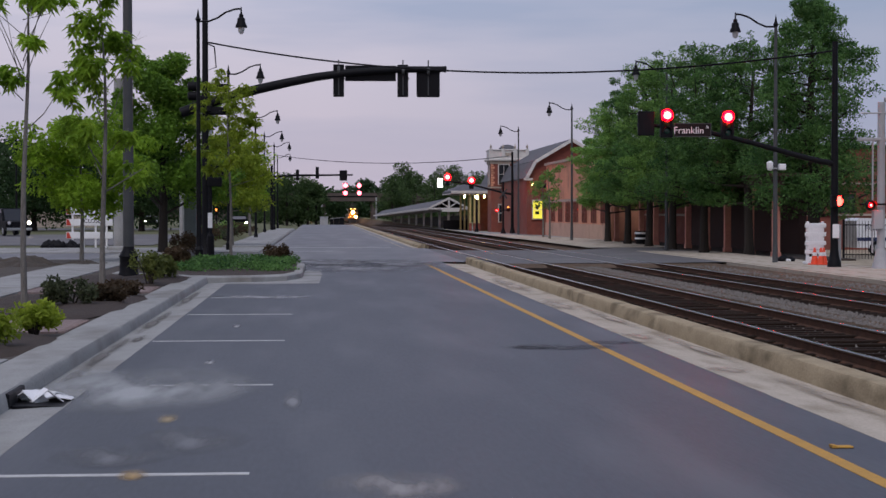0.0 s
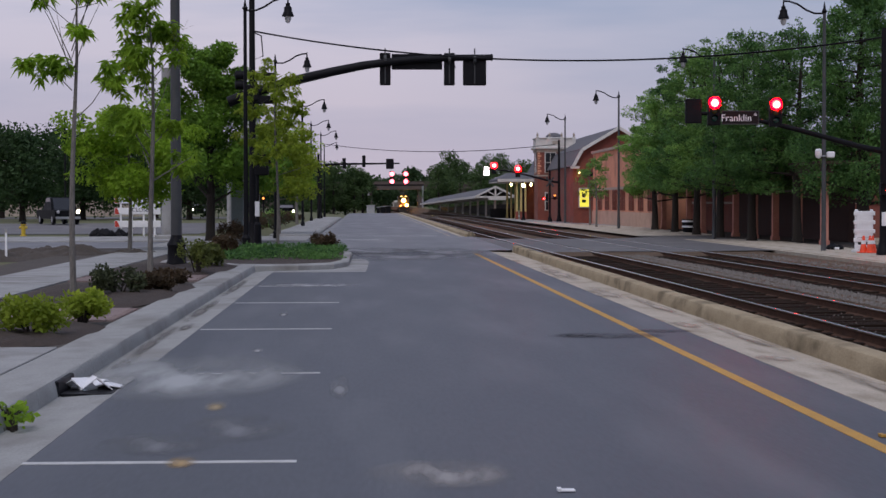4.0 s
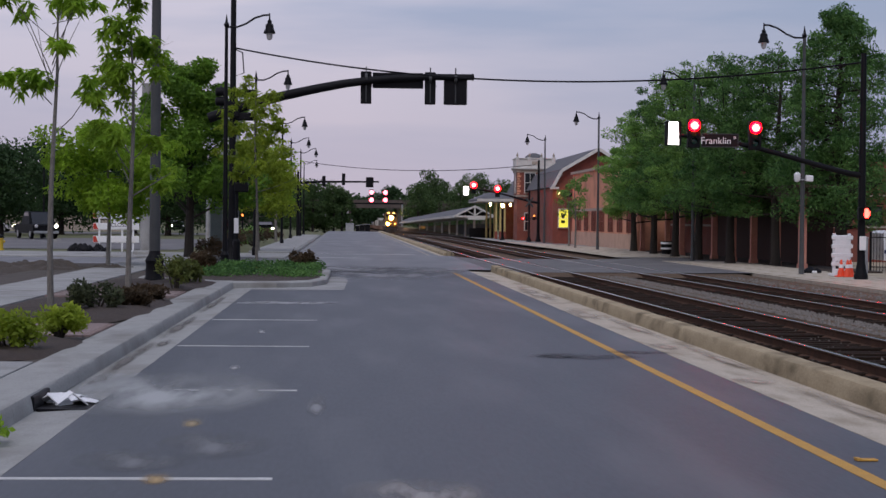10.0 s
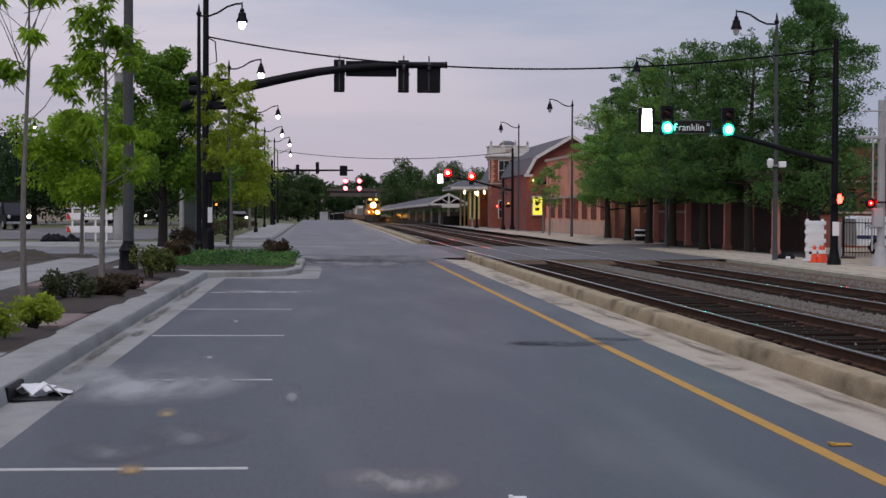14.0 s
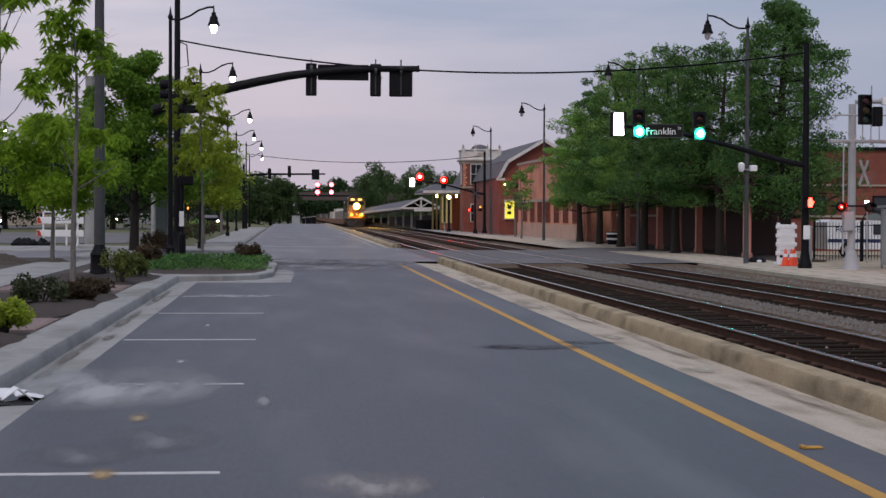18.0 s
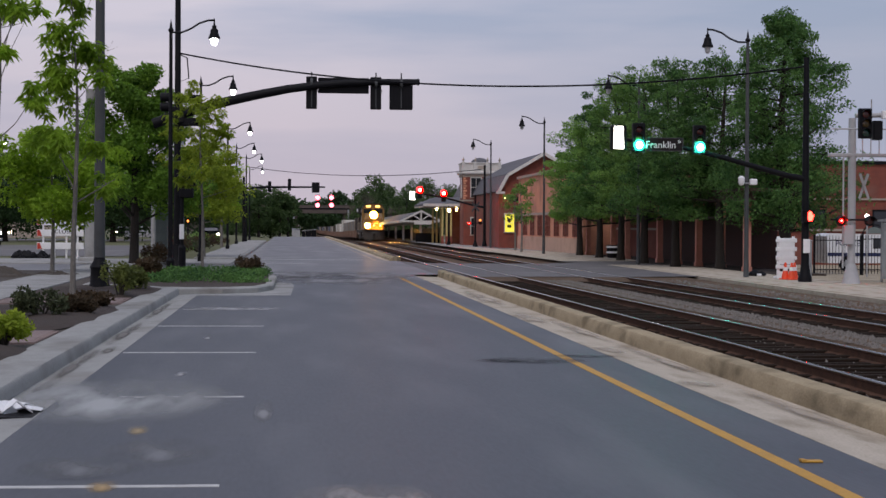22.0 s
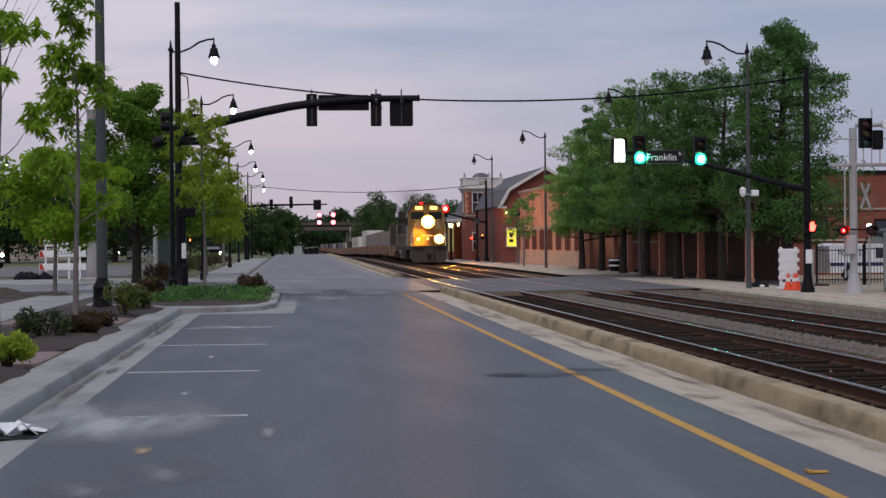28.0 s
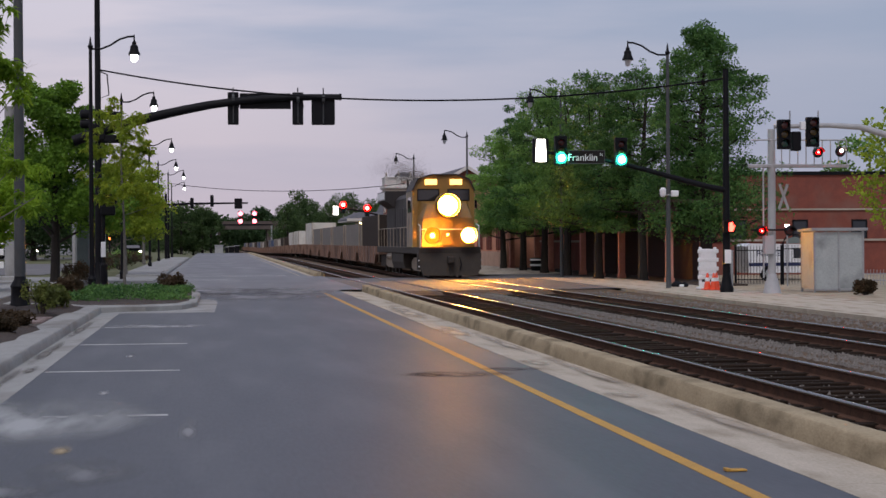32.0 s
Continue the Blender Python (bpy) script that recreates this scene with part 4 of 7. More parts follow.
LAMP_Y = (59.8, 80.4, 116.0, 146.0, 168.0, 203.0)
for y, x, z in zip(LAMP_Y, (-4.06, -4.1, -4.15, -4.5, -4.25, -4.75), (-0.28, -0.44, -0.48, -0.46, -0.46, -0.42)):
    street_lamp(x, y, z, 1)
street_lamp(-24.6, 145.0, 0.0, 1)
park_lamp = thing("park_lamp", (-5.44, 110.0, 0.0), "thin dark lamp post with a small warm globe", "lamp post")
part("base", Mesh().lathe([(0.14, 0), (0.14, 0.1), (0.08, 0.3)], n=12), BLACK_STEEL, park_lamp)
part("pole", Mesh().tube([(0, 0, 0.25), (0, 0, 6.0)], [0.055, 0.04], 10), BLACK_STEEL, park_lamp, smooth=True)
part("bracket", Mesh().tube([(0, 0, 6.0), (0.14, 0, 6.2), (0.14, 0, 6.6)], 0.02, 6), BLACK_STEEL, park_lamp)
part("hood", Mesh().lathe([(0.15, 6.3), (0.17, 6.34), (0.15, 6.6), (0.06, 6.72), (0.0, 6.74)], n=14), BLACK_STEEL, park_lamp, "dark lamp hood", smooth=True)
park_bulb = part("bulb", Mesh().lathe([(0.04, 0.12), (0.1, 0.07), (0.12, 0.0), (0.09, -0.08), (0.0, -0.12)], (0, 0, 0), 14), WARM_ON, park_lamp, "glowing warm globe", smooth=True, at=(0, 0, 6.46))
for y in (61.0, 80.4, 111.0, 141.0):
    street_lamp(16.1, y, -0.2, -1)

lit = []


def signal_head(parent, at, facing, on=None, sections=3, scale=1.0, plate=False):
    """A signal head of stacked sections with visors; facing -1 looks towards -y. on: index of the section whose lamp glows."""
    hw = max(0.2, 0.18 * scale)
    hh = max(0.46, 0.18 * sections * scale + 0.03)
    h = part("signal_head", Mesh().box(-hw, hw, -0.1, 0.1, -hh, hh, 0.02), BLACK_STEEL, parent, "black traffic signal head", at=pose(at[0], at[1], at[2], 0, 0, 0 if facing < 0 else 180))
    lens = (LENS_RED, LENS_AMBER, LENS_GREEN) if sections == 3 else (LENS_RED,) * sections
    if plate:
        part("backplate", Mesh().box(-0.32 * scale, 0.32 * scale, 0.02, 0.05, -0.18 * sections * scale - 0.13, 0.18 * sections * scale + 0.13), BLACK_STEEL, h)
    for k in range(sections):
        z = (sections - 1 - 2 * k) * 0.18 * scale
        part("lens", Mesh().lathe([(0.15 * scale, -0.1), (0.14 * scale, -0.115), (0.08 * scale, -0.13), (0, -0.135)], (0, 0, z), 16, "y"), lens[k], h, smooth=True)
        vis = Mesh()
        ring = [(0.165 * scale * math.cos(a), 0.165 * scale * math.sin(a)) for a in [math.pi * (-0.12 + 1.24 * j / 12) for j in range(13)]]
        v0 = [(x, -0.1, z + q) for x, q in ring] + [(x, -0.1 - 0.26 * scale * (0.35 + 0.65 * max(0, q / (0.165 * scale))), z + q) for x, q in ring]
        v1 = [(x * 1.07, y, z + (q - z) * 1.07) for x, y, q in v0]
        n = len(ring)
        vis.add(v0 + v1, [(i, i + 1, n + i + 1, n + i) for i in range(n - 1)] + [(2 * n + i, 3 * n + i, 3 * n + i + 1, 2 * n + i + 1) for i in range(n - 1)] + [(n + i, n + i + 1, 3 * n + i + 1, 3 * n + i) for i in range(n - 1)])
        part("visor", vis, BLACK_STEEL, h)
    return h


def lamp_disc(parent, at, mat, r=0.19, label="glowing signal lamp"):
    # Disc is oversized; hot core and coloured rim stand in for the lamp's glare.
    lamp = part("signal_lamp", Mesh().lathe([(r, 0.0), (r * 0.97, -0.012), (r * 0.66, -0.026), (r * 0.3, -0.032), (0, -0.034)], (0, 0, 0), 18, "y"), [mat, HOT_GREEN if mat is GREEN_ON else HOT_RED], parent, label, smooth=True, at=at)
    for p in lamp.data.polygons:
        p.material_index = 1 if Vector((p.center.x, p.center.z)).length < r * 0.55 or len(p.vertices) > 4 and p.center.y < -0.02 else 0
    return lamp


def bent_arm(x0, z0, x1, z1, y=0, r0=0.13, r1=0.07, rise=0.75):
    pts = []
    for k in range(13):
        u = k / 12
        pts.append((lerp(x0, x1, u), y, z0 + (z1 - z0) * math.sin(u * math.pi / 2) ** (1 / rise)))
    return Mesh().tube(pts, [lerp(r0, r1, k / 12) for k in range(13)], 12)


# mast arm over the street, seen from behind
mast = thing("signal_mast", (-4.3, 65.0, 0.0), "black steel mast arm with traffic signals seen from behind", "traffic signal")
part("pole", Mesh().tube([(0.14, 0, 0), (0.14, 0, 0.5), (0.14, 0, 10.6)], [0.17, 0.14, 0.1], 14), BLACK_STEEL, mast, smooth=True)
part("base", Mesh().lathe([(0.34, 0), (0.34, 0.2), (0.26, 0.3), (0.22, 0.9), (0.2, 1.0)], (0.14, 0, 0), 12), BLACK_STEEL, mast, smooth=True)
part("arm", Mesh().tube([(-0.75, 0, 5.42), (0.0, 0, 5.7), (1.0, 0, 6.02), (2.1, 0, 6.31), (3.2, 0, 6.56), (4.2, 0, 6.76), (5.2, 0, 6.9), (6.2, 0, 6.99), (7.4, 0, 7.05), (8.98, 0, 7.07)], [0.19, 0.185, 0.18, 0.175, 0.165, 0.155, 0.145, 0.135, 0.125, 0.11], 14), BLACK_STEEL, mast, smooth=True)
part("end_cap", Mesh().lathe([(0.12, -0.03), (0.13, 0.0), (0.12, 0.05), (0.0, 0.07)], (8.98, 0, 7.07), 12, "x"), BLACK_STEEL, mast, smooth=True)
part("collar", Mesh().box(-0.12, 0.4, -0.22, 0.22, 5.45, 6.05, 0.04), BLACK_STEEL, mast)
for x, z, n in ((5.04, 6.64, 3), (7.42, 6.64, 3)):
    signal_head(mast, (x, 0.12, z), 1, sections=n, scale=1.05)
    part("cable_drop", Mesh().tube([(x + 0.1, -0.02, 6.95), (x + 0.22, -0.03, 6.7), (x + 0.12, 0.0, 6.55)], 0.014, 5), BLACK_STEEL, mast)
wide = part("signal_head", Mesh().box(-0.43, 0.43, -0.1, 0.1, -0.56, 0.54, 0.03), BLACK_STEEL, mast, "black five-lamp signal head", at=(8.36, 0.12, 6.6))
part("seam", Mesh().box(-0.01, 0.01, -0.115, -0.1, -0.5, 0.5), POLE_GREY, wide)
for z in (0.36, 0.0, -0.36):
    for x in (-0.2, 0.2):
        part("visor", Mesh().lathe([(0.16, 0.1), (0.165, 0.32), (0.15, 0.32), (0.145, 0.1)], (x, 0, z), 14, "y"), BLACK_STEEL, wide)
part("name_board", Mesh().box(5.28, 7.16, 0.06, 0.1, 6.62, 7.2, 0.02), BLACK_STEEL, mast, "back of a dark street name board")
part("board_rib", Mesh().box(5.3, 7.14, 0.045, 0.06, 6.88, 6.94), BLACK_STEEL, mast)
for x in (5.04, 7.42, 8.36):
    part("clamp", Mesh().tube([(x, 0.02, 6.1), (x, 0.02, 7.4)], 0.024, 8), POLE_GREY, mast)
    part("clamp_band", Mesh().lathe([(0.15, -0.05), (0.16, -0.05), (0.16, 0.05), (0.15, 0.05)], (x, 0, 7.0), 12, "x"), POLE_GREY, mast)
for z, x in ((5.5, 0.52), (6.35, 0.52)):
    part("side_signal", Mesh().box(x - 0.3, x + 0.3, -0.16, 0.16, z - 0.15, z + 0.15, 0.05), BLACK_STEEL, mast)
    part("side_visor", Mesh().lathe([(0.15, 0.26), (0.155, 0.5), (0.14, 0.5), (0.135, 0.26)], (x, 0, z), 12, "x"), BLACK_STEEL, mast)

for z in (6.05, 6.4):
    part("side_signal", Mesh().lathe([(0.1, -0.2), (0.17, -0.16), (0.17, 0.14), (0.15, 0.2), (0.14, 0.14)], (-0.3, 0, z), 14, "x"), BLACK_STEEL, mast, smooth=True)
part("side_bracket", Mesh().tube([(-0.3, 0, 5.6), (-0.3, 0, 6.65)], 0.03, 6), POLE_GREY, mast)

# second mast arm, with signals facing the camera
def facing_mast(x, y, z, heads, sign_x, pole_h, box_x, arm_z, tip_x, name):
    m = thing("signal_mast", (x, y, z), "black mast arm with signals and a street name sign", "traffic signal", "signal masts beside the line")
    part("pole", Mesh().tube([(0, 0, 0), (0, 0, 0.6), (0, 0, pole_h)], [0.17, 0.13, 0.09], 14), BLACK_STEEL, m, smooth=True)
    part("base", Mesh().lathe([(0.23, 0), (0.23, 0.14), (0.18, 0.26), (0.15, 0.45), (0.13, 0.6)], n=12), BLACK_STEEL, m, smooth=True)
    part("arm", bent_arm(0.0, arm_z[0], tip_x - x, arm_z[1], r0=0.1, r1=0.055, rise=0.8), BLACK_STEEL, m, smooth=True)
    hs = []
    for hx, hz in heads:
        hs.append(signal_head(m, (hx - x, -0.14, hz - 0.25 - z), -1, scale=0.69))
    bx, bz = box_x
    bo = part("lane_sign", Mesh().box(-0.26, 0.26, -0.08, 0.08, -0.39, 0.39, 0.02), BLACK_STEEL, m, "black box of an illuminated lane sign", at=(bx - x, -0.14, bz - z))
    hs.append(bo)
    return m, hs


near_mast, near_heads = facing_mast(16.65, 55.7, -0.03, ((11.11, 4.86), (13.09, 4.81)), 12.0, 7.3, (10.45, 4.6), (3.35, 4.58), 10.2, "near")
far_mast, far_heads = facing_mast(16.6, 150.0, -0.03, ((11.0, 4.78), (13.05, 4.5)), 12.0, 7.0, (10.35, 4.3), (3.35, 4.5), 10.2, "far")
far_reds = [lamp_disc(h, (0, -0.15, 0.25), RED_ON, 0.27, "glowing red signal lamp") for h in far_heads[:2]]
near_reds = [lamp_disc(h, (0, -0.15, 0.25), RED_ON, 0.19, label="glowing red signal lamp") for h in near_heads[:2]]
near_greens = [lamp_disc(h, (0, 0.0, 0.14), GREEN_ON, 0.18, label="glowing green signal lamp") for h in near_heads[:2]]
def lit_panel(bo, w=0.17, h=0.36):
    o = [(-w, -h), (w, -h), (w * 0.86, h), (-w * 0.86, h)]
    return part("lit_panel", Mesh().prism(o, -0.02, 0.0), WHITE_ON, bo, "white illuminated sign panel", at=(0, 0, 0))


panels = [lit_panel(near_heads[2]), lit_panel(far_heads[2], 0.22, 0.36)]

# street name sign
sg = part("name_sign", Mesh().box(-0.6, 0.6, -0.015, 0.015, -0.22, 0.22, 0.01), material("sign_face", (0.014, 0.009, 0.009), (0.011, 0.007, 0.007), rough=0.6, bump=0, spec=0.2), near_mast, "dark street name sign with white letters", at=(11.95 - 16.65, -0.2, 4.42))
rim = Mesh()
for a in ((-0.6, 0.6, 0.195, 0.22), (-0.6, 0.6, -0.22, -0.195), (-0.6, -0.578, -0.195, 0.195), (0.578, 0.6, -0.195, 0.195)):
    rim.box(a[0], a[1], -0.021, -0.0155, a[2], a[3])
part("border", rim, POLE_GREY, sg)


def lettering(text, size, parent, at, mat, rx=90, rz=0):
    c = bpy.data.curves.new("lettering", "FONT")
    c.body, c.size, c.align_x, c.align_y, c.extrude = text, size, "CENTER", "CENTER", 0.002
    ob = new("lettering_curve", c)
    me = bpy.data.meshes.new_from_object(ob.evaluated_get(bpy.context.evaluated_depsgraph_get()))
    bpy.data.objects.remove(ob)
    me.materials.clear()
    me.materials.append(mat)
    o = new("lettering", me)
    o.parent = parent
    o.matrix_basis = pose(at[0], at[1], at[2], rx, 0, rz)
    return o


lettering("Franklin", 0.31, sg, (-0.13, -0.02, -0.02), WHITE_PLASTIC)
lettering("St", 0.13, sg, (0.48, -0.02, 0.09), WHITE_PLASTIC)

# walker's signal on the near mast
ped = part("crossing_signal", Mesh().box(-0.2, 0.2, -0.12, 0.12, -0.2, 0.2, 0.03), BLACK_STEEL, near_mast, "black crossing signal box", at=(0.02, -0.2, 2.14))
palm = Mesh().prism([(-0.06, -0.15), (0.05, -0.15), (0.1, -0.04), (0.12, 0.06), (0.08, 0.06), (0.06, 0.0), (0.06, 0.13), (0.03, 0.16), (-0.03, 0.16), (-0.07, 0.12), (-0.08, -0.05)], -0.13, -0.121)
part("lit_symbol", palm, RED_HAND, ped, "glowing orange-red raised palm symbol", at=(0.05, 0, 0))
part("visor", Mesh().box(-0.21, 0.21, -0.24, -0.12, 0.19, 0.205), BLACK_STEEL, ped)
part("button_plate", Mesh().box(-0.11, 0.11, -0.19, -0.15, 0.95, 1.4, 0.01), WHITE_PLASTIC, near_mast, "white push button plate")

# far mast arm across the street
fm = thing("signal_mast", (-4.4, 165.0, 0.0), "far black mast arm with signal heads over the street", "traffic signal")
part("pole", Mesh().tube([(0, 0, 0), (0, 0, 6.2)], [0.16, 0.11], 12), BLACK_STEEL, fm, smooth=True)
part("arm", Mesh().tube([(0, 0, 5.1), (2, 0, 5.25), (7.6, 0, 5.3)], [0.13, 0.11, 0.07], 10), BLACK_STEEL, fm, smooth=True)
for x, w, h, z in ((6.7, 0.36, 0.48, 5.25), (4.25, 0.16, 0.55, 5.5), (2.4, 0.16, 0.5, 5.3)):
    part("signal_head", Mesh().box(x - w, x + w, -0.12, 0.12, z - h, z + h, 0.03), BLACK_STEEL, fm, "black signal head seen from behind")

# overhead cable from the near mast across the line
def cable(name, a, b, sag, label, r=0.018, droops=0):
    pts = []
    for k in range(41):
        u = k / 40
        pts.append((lerp(a[0], b[0], u), lerp(a[1], b[1], u), lerp(a[2], b[2], u) - sag * 4 * u * (1 - u)))
    solid(name, Mesh().tube(pts, r, 6), BLACK_STEEL, label, "cable")


cable("overhead_cable", (-4.2, 65.0, 8.04), (16.65, 55.7, 6.98), 0.92, "twisted black overhead cable between two poles", 0.03)
cable("overhead_cable", (-4.1, 180.0, 7.6), (16.3, 150.0, 6.6), 0.7, "thin black overhead cable across the railway", 0.03)
solid("cable_tail", Mesh().tube([(-4.1, 65.0, 7.98), (-3.82, 65, 7.85), (-3.76, 65, 7.1), (-4.18, 65, 6.95)], 0.025, 6), BLACK_STEEL, "black cable loop hanging beside the mast", "cable")

# tall lamp post with a cast base near the bays, and poles at the corner
tp = thing("lamp_post", (-4.68, 43.6, 0.12), "tall dark grey post with a black cast base", "lamp post")
part("shaft", Mesh().tube([(0, 0, 0.8), (0, 0, 10.5)], [0.135, 0.1], 16), POLE_GREY, tp, smooth=True)
part("cast_base", Mesh().lathe([(0.27, 0), (0.27, 0.1), (0.235, 0.16), (0.215, 0.5), (0.24, 0.56), (0.21, 0.62), (0.15, 0.72), (0.13, 0.82)], n=16), BLACK_STEEL, tp, "black cast iron base", smooth=True)
cp = thing("utility_pole", (-8.95, 80.0, 0.0), "thick pale concrete utility pole", "utility pole")
part("shaft", Mesh().tube([(0, 0, 0), (0, 0, 7.8)], [0.31, 0.26], 16), CONCRETE, cp, smooth=True)
part("footing", Mesh().box(-0.55, 0.55, -0.55, 0.55, -0.1, 0.25, 0.05), CONCRETE, cp)
sp = thing("crossing_signal_post", (-3.95, 64.4, 0.0), "black post with crossing signal boxes and a white sign", "crossing signal")
part("post", Mesh().tube([(0, 0, 0), (0, 0, 3.6)], 0.065, 10), BLACK_STEEL, sp, smooth=True)
part("shroud", Mesh().lathe([(0.2, 0), (0.2, 0.1), (0.14, 0.25), (0.13, 0.9), (0.08, 1.0)], n=12), BLACK_STEEL, sp)
part("signal_box", Mesh().box(0.0, 0.5, -0.16, 0.16, 3.1, 3.5, 0.04), BLACK_STEEL, sp)
part("signal_box", Mesh().box(-0.1, 0.42, -0.16, 0.16, 2.7, 3.06, 0.04), BLACK_STEEL, sp)
part("sign", Mesh().box(-0.09, 0.07, -0.1, -0.08, 1.2, 1.75, 0.01), WHITE_PLASTIC, sp, "white sign plate")
cb = thing("signal_cabinet", (-5.45, 75.0, 0.0), "grey-green steel signal cabinet on a plinth", "cabinet")
GREEN_STEEL = material("grey_green_paint", (0.16, 0.2, 0.19), (0.12, 0.15, 0.145), rough=0.6, scale=3, fine=40, bump=0.05, stain=(0.1, 0.12, 0.11))
part("plinth", Mesh().box(-0.3, 0.3, -0.25, 0.25, -0.05, 0.3, 0.02), CONCRETE, cb)
part("body", Mesh().box(-0.25, 0.25, -0.2, 0.2, 0.3, 2.35, 0.02), GREEN_STEEL, cb)
part("door", Mesh().box(-0.21, 0.21, -0.215, -0.201, 0.4, 2.2, 0.005), GREEN_STEEL, cb)
part("cap", Mesh().box(-0.29, 0.29, -0.24, 0.24, 2.35, 2.43, 0.02), GREEN_STEEL, cb)
al = thing("amber_lamp_post", (-8.7, 150.0, 0.0), "dark post with one amber lamp beside the lane", "lamp post")
part("post", Mesh().tube([(0, 0, 0), (0, 0, 2.4)], 0.06, 8), BLACK_STEEL, al)
for z in (2.0,):
    part("lamp", Mesh().lathe([(0.03, z + 0.12), (0.08, z + 0.07), (0.09, z), (0.07, z - 0.07), (0.02, z - 0.1)], (0, -0.1, 0), 12), AMBER_ON, al, "glowing amber lamp", smooth=True)
for k, (x, y) in enumerate(((-7.1, 92), (-6.5, 94), (-6.1, 99))):
    p = thing("utility_pole", (x, y, 0), "grey wooden utility pole", "utility pole")
    part("shaft", Mesh().tube([(0, 0, 0), (0, 0, 7.5)], [0.16, 0.12], 10), GREY_STEEL, p, smooth=True)

# ---- right side: crossing gear, barricade, shelter ----
gx = thing("crossing_cantilever", (17.7, 54.2, -0.03), "silver cantilever with railway crossing flashers", "railway crossing signal")
part("pole", Mesh().tube([(0, 0, 0), (0, 0, 5.25)], [0.125, 0.12], 16), SILVER, gx, smooth=True)
part("base", Mesh().lathe([(0.3, 0), (0.28, 0.06), (0.2, 0.4), (0.135, 0.62)], n=16), SILVER, gx, smooth=True)
part("beam", Mesh().box(-0.75, 2.55, -0.12, 0.12, 4.02, 4.13, 0.02), SILVER, gx)
part("beam_rail", Mesh().tube([(-0.7, -0.1, 4.9), (2.45, -0.1, 4.9)], 0.025, 6), SILVER, gx)
for k in range(9):
    part("baluster", Mesh().tube([(0.3 + k * 0.27, -0.1, 4.1), (0.3 + k * 0.27, -0.1, 4.9)], 0.018, 6), SILVER, gx)
part("ladder_rail", Mesh().tube([(-0.3, -0.1, 0.5), (-0.3, -0.1, 4.1)], 0.02, 6), SILVER, gx)
part("ladder_rail", Mesh().tube([(-0.22, 0.2, 0.5), (-0.22, 0.2, 4.1)], 0.02, 6), SILVER, gx)
part("case", Mesh().box(-0.32, 0.0, -0.26, -0.17, 1.25, 1.85, 0.02), SILVER, gx, "silver relay case")


def flasher(parent, x, z, on, r=0.1):
    f = part("flasher", Mesh().lathe([(0.1, 0.16), (0.13, 0.1), (0.13, 0.0), (0.17, 0.0), (0.17, -0.02), (0.1, -0.03)], (0, 0, 0), 16, "y"), BLACK_STEEL, parent, "black flasher with a round backing disc", at=(x, -0.22, z))
    part("hood", Mesh().prism([(0.15 * math.cos(a), 0.15 * math.sin(a)) for a in [math.pi * k / 8 for k in range(9)]] + [(0.135 * math.cos(a), 0.135 * math.sin(a)) for a in [math.pi * k / 8 for k in range(8, -1, -1)]], -0.3, -0.02), BLACK_STEEL, f)
    part("lens", Mesh().lathe([(0.12, -0.03), (0.1, -0.045), (0, -0.05)], (0, 0, 0), 14, "y"), LENS_RED, f)
    if on:
        return lamp_disc(f, (0, -0.06, 0), RED_ON, r, "glowing red flasher lamp")


# Small glowing disc stands in for the red reflection inside the hood.
flasher(gx, 1.45, 4.5, True, 0.06)
flasher(gx, 2.2, 4.52, False)
part("lamp", Mesh().lathe([(0.055, -0.3), (0.045, -0.33), (0, -0.34)], (2.22, 0, 4.55), 14, "y"), LAMP_ON, gx, "white flasher lamp")
part("crossarm", Mesh().tube([(-0.75, -0.2, 2.03), (0.75, -0.2, 2.03)], 0.03, 8), BLACK_STEEL, gx)
flasher(gx, -0.42, 2.0, True, 0.055)
flasher(gx, 0.5, 2.0, False)
for s in (-1, 1):
    part("crossbuck_board", Mesh().box(-0.04, 0.04, -0.012, 0.012, -0.42, 0.42), SILVER, gx, "white crossbuck board", at=pose(0.46, 0.2 + 0.03 * s, 3.1, 0, s * 20, 0))
fl = thing("floodlight", (20.83, 62.0, -0.03), "small white floodlight on a thin post", "lamp")
part("post", Mesh().tube([(0, 0, 0), (0, 0, 2.25)], 0.03, 8), GREY_STEEL, fl)
part("lamp", Mesh().lathe([(0.07, -0.04), (0.07, 0.06), (0.04, 0.1)], (0, 0, 2.2), 12, "y"), LAMP_ON, fl, "glowing white floodlight")

# traffic signals on the arm that comes in from the side street
sm = thing("signal_mast", (24.6, 53.0, -0.03), "silver curved mast arm with dark traffic signals", "traffic signal")
part("pole", Mesh().tube([(0, 0, 0), (0, 0, 6.4)], [0.18, 0.14], 14), SILVER, sm, smooth=True)
arm_pts = [(0, 0, 3.3), (-1.6, 0, 4.25), (-3.0, 0, 4.85), (-4.4, 0, 5.25), (-5.4, 0, 5.3), (-7.2, 0, 5.25)]
part("arm", Mesh().tube(arm_pts, [0.15, 0.14, 0.12, 0.1, 0.08, 0.07], 12), SILVER, sm, smooth=True)
for x, z in ((-6.95, 5.0), (-6.02, 5.08)):
    signal_head(sm, (x, -0.16, z), -1, scale=0.8)
part("side_signal", Mesh().box(-6.65, -6.35, -0.1, 0.2, 4.5, 5.1, 0.03), BLACK_STEEL, sm)
for x in (-6.72, -5.8):
    part("clamp", Mesh().tube([(x, -0.08, 4.5), (x, -0.08, 5.75)], 0.022, 6), GREY_STEEL, sm)
part("detector", Mesh().box(-6.42, -6.26, -0.25, -0.08, 5.15, 5.4, 0.01), WHITE_PLASTIC, sm)

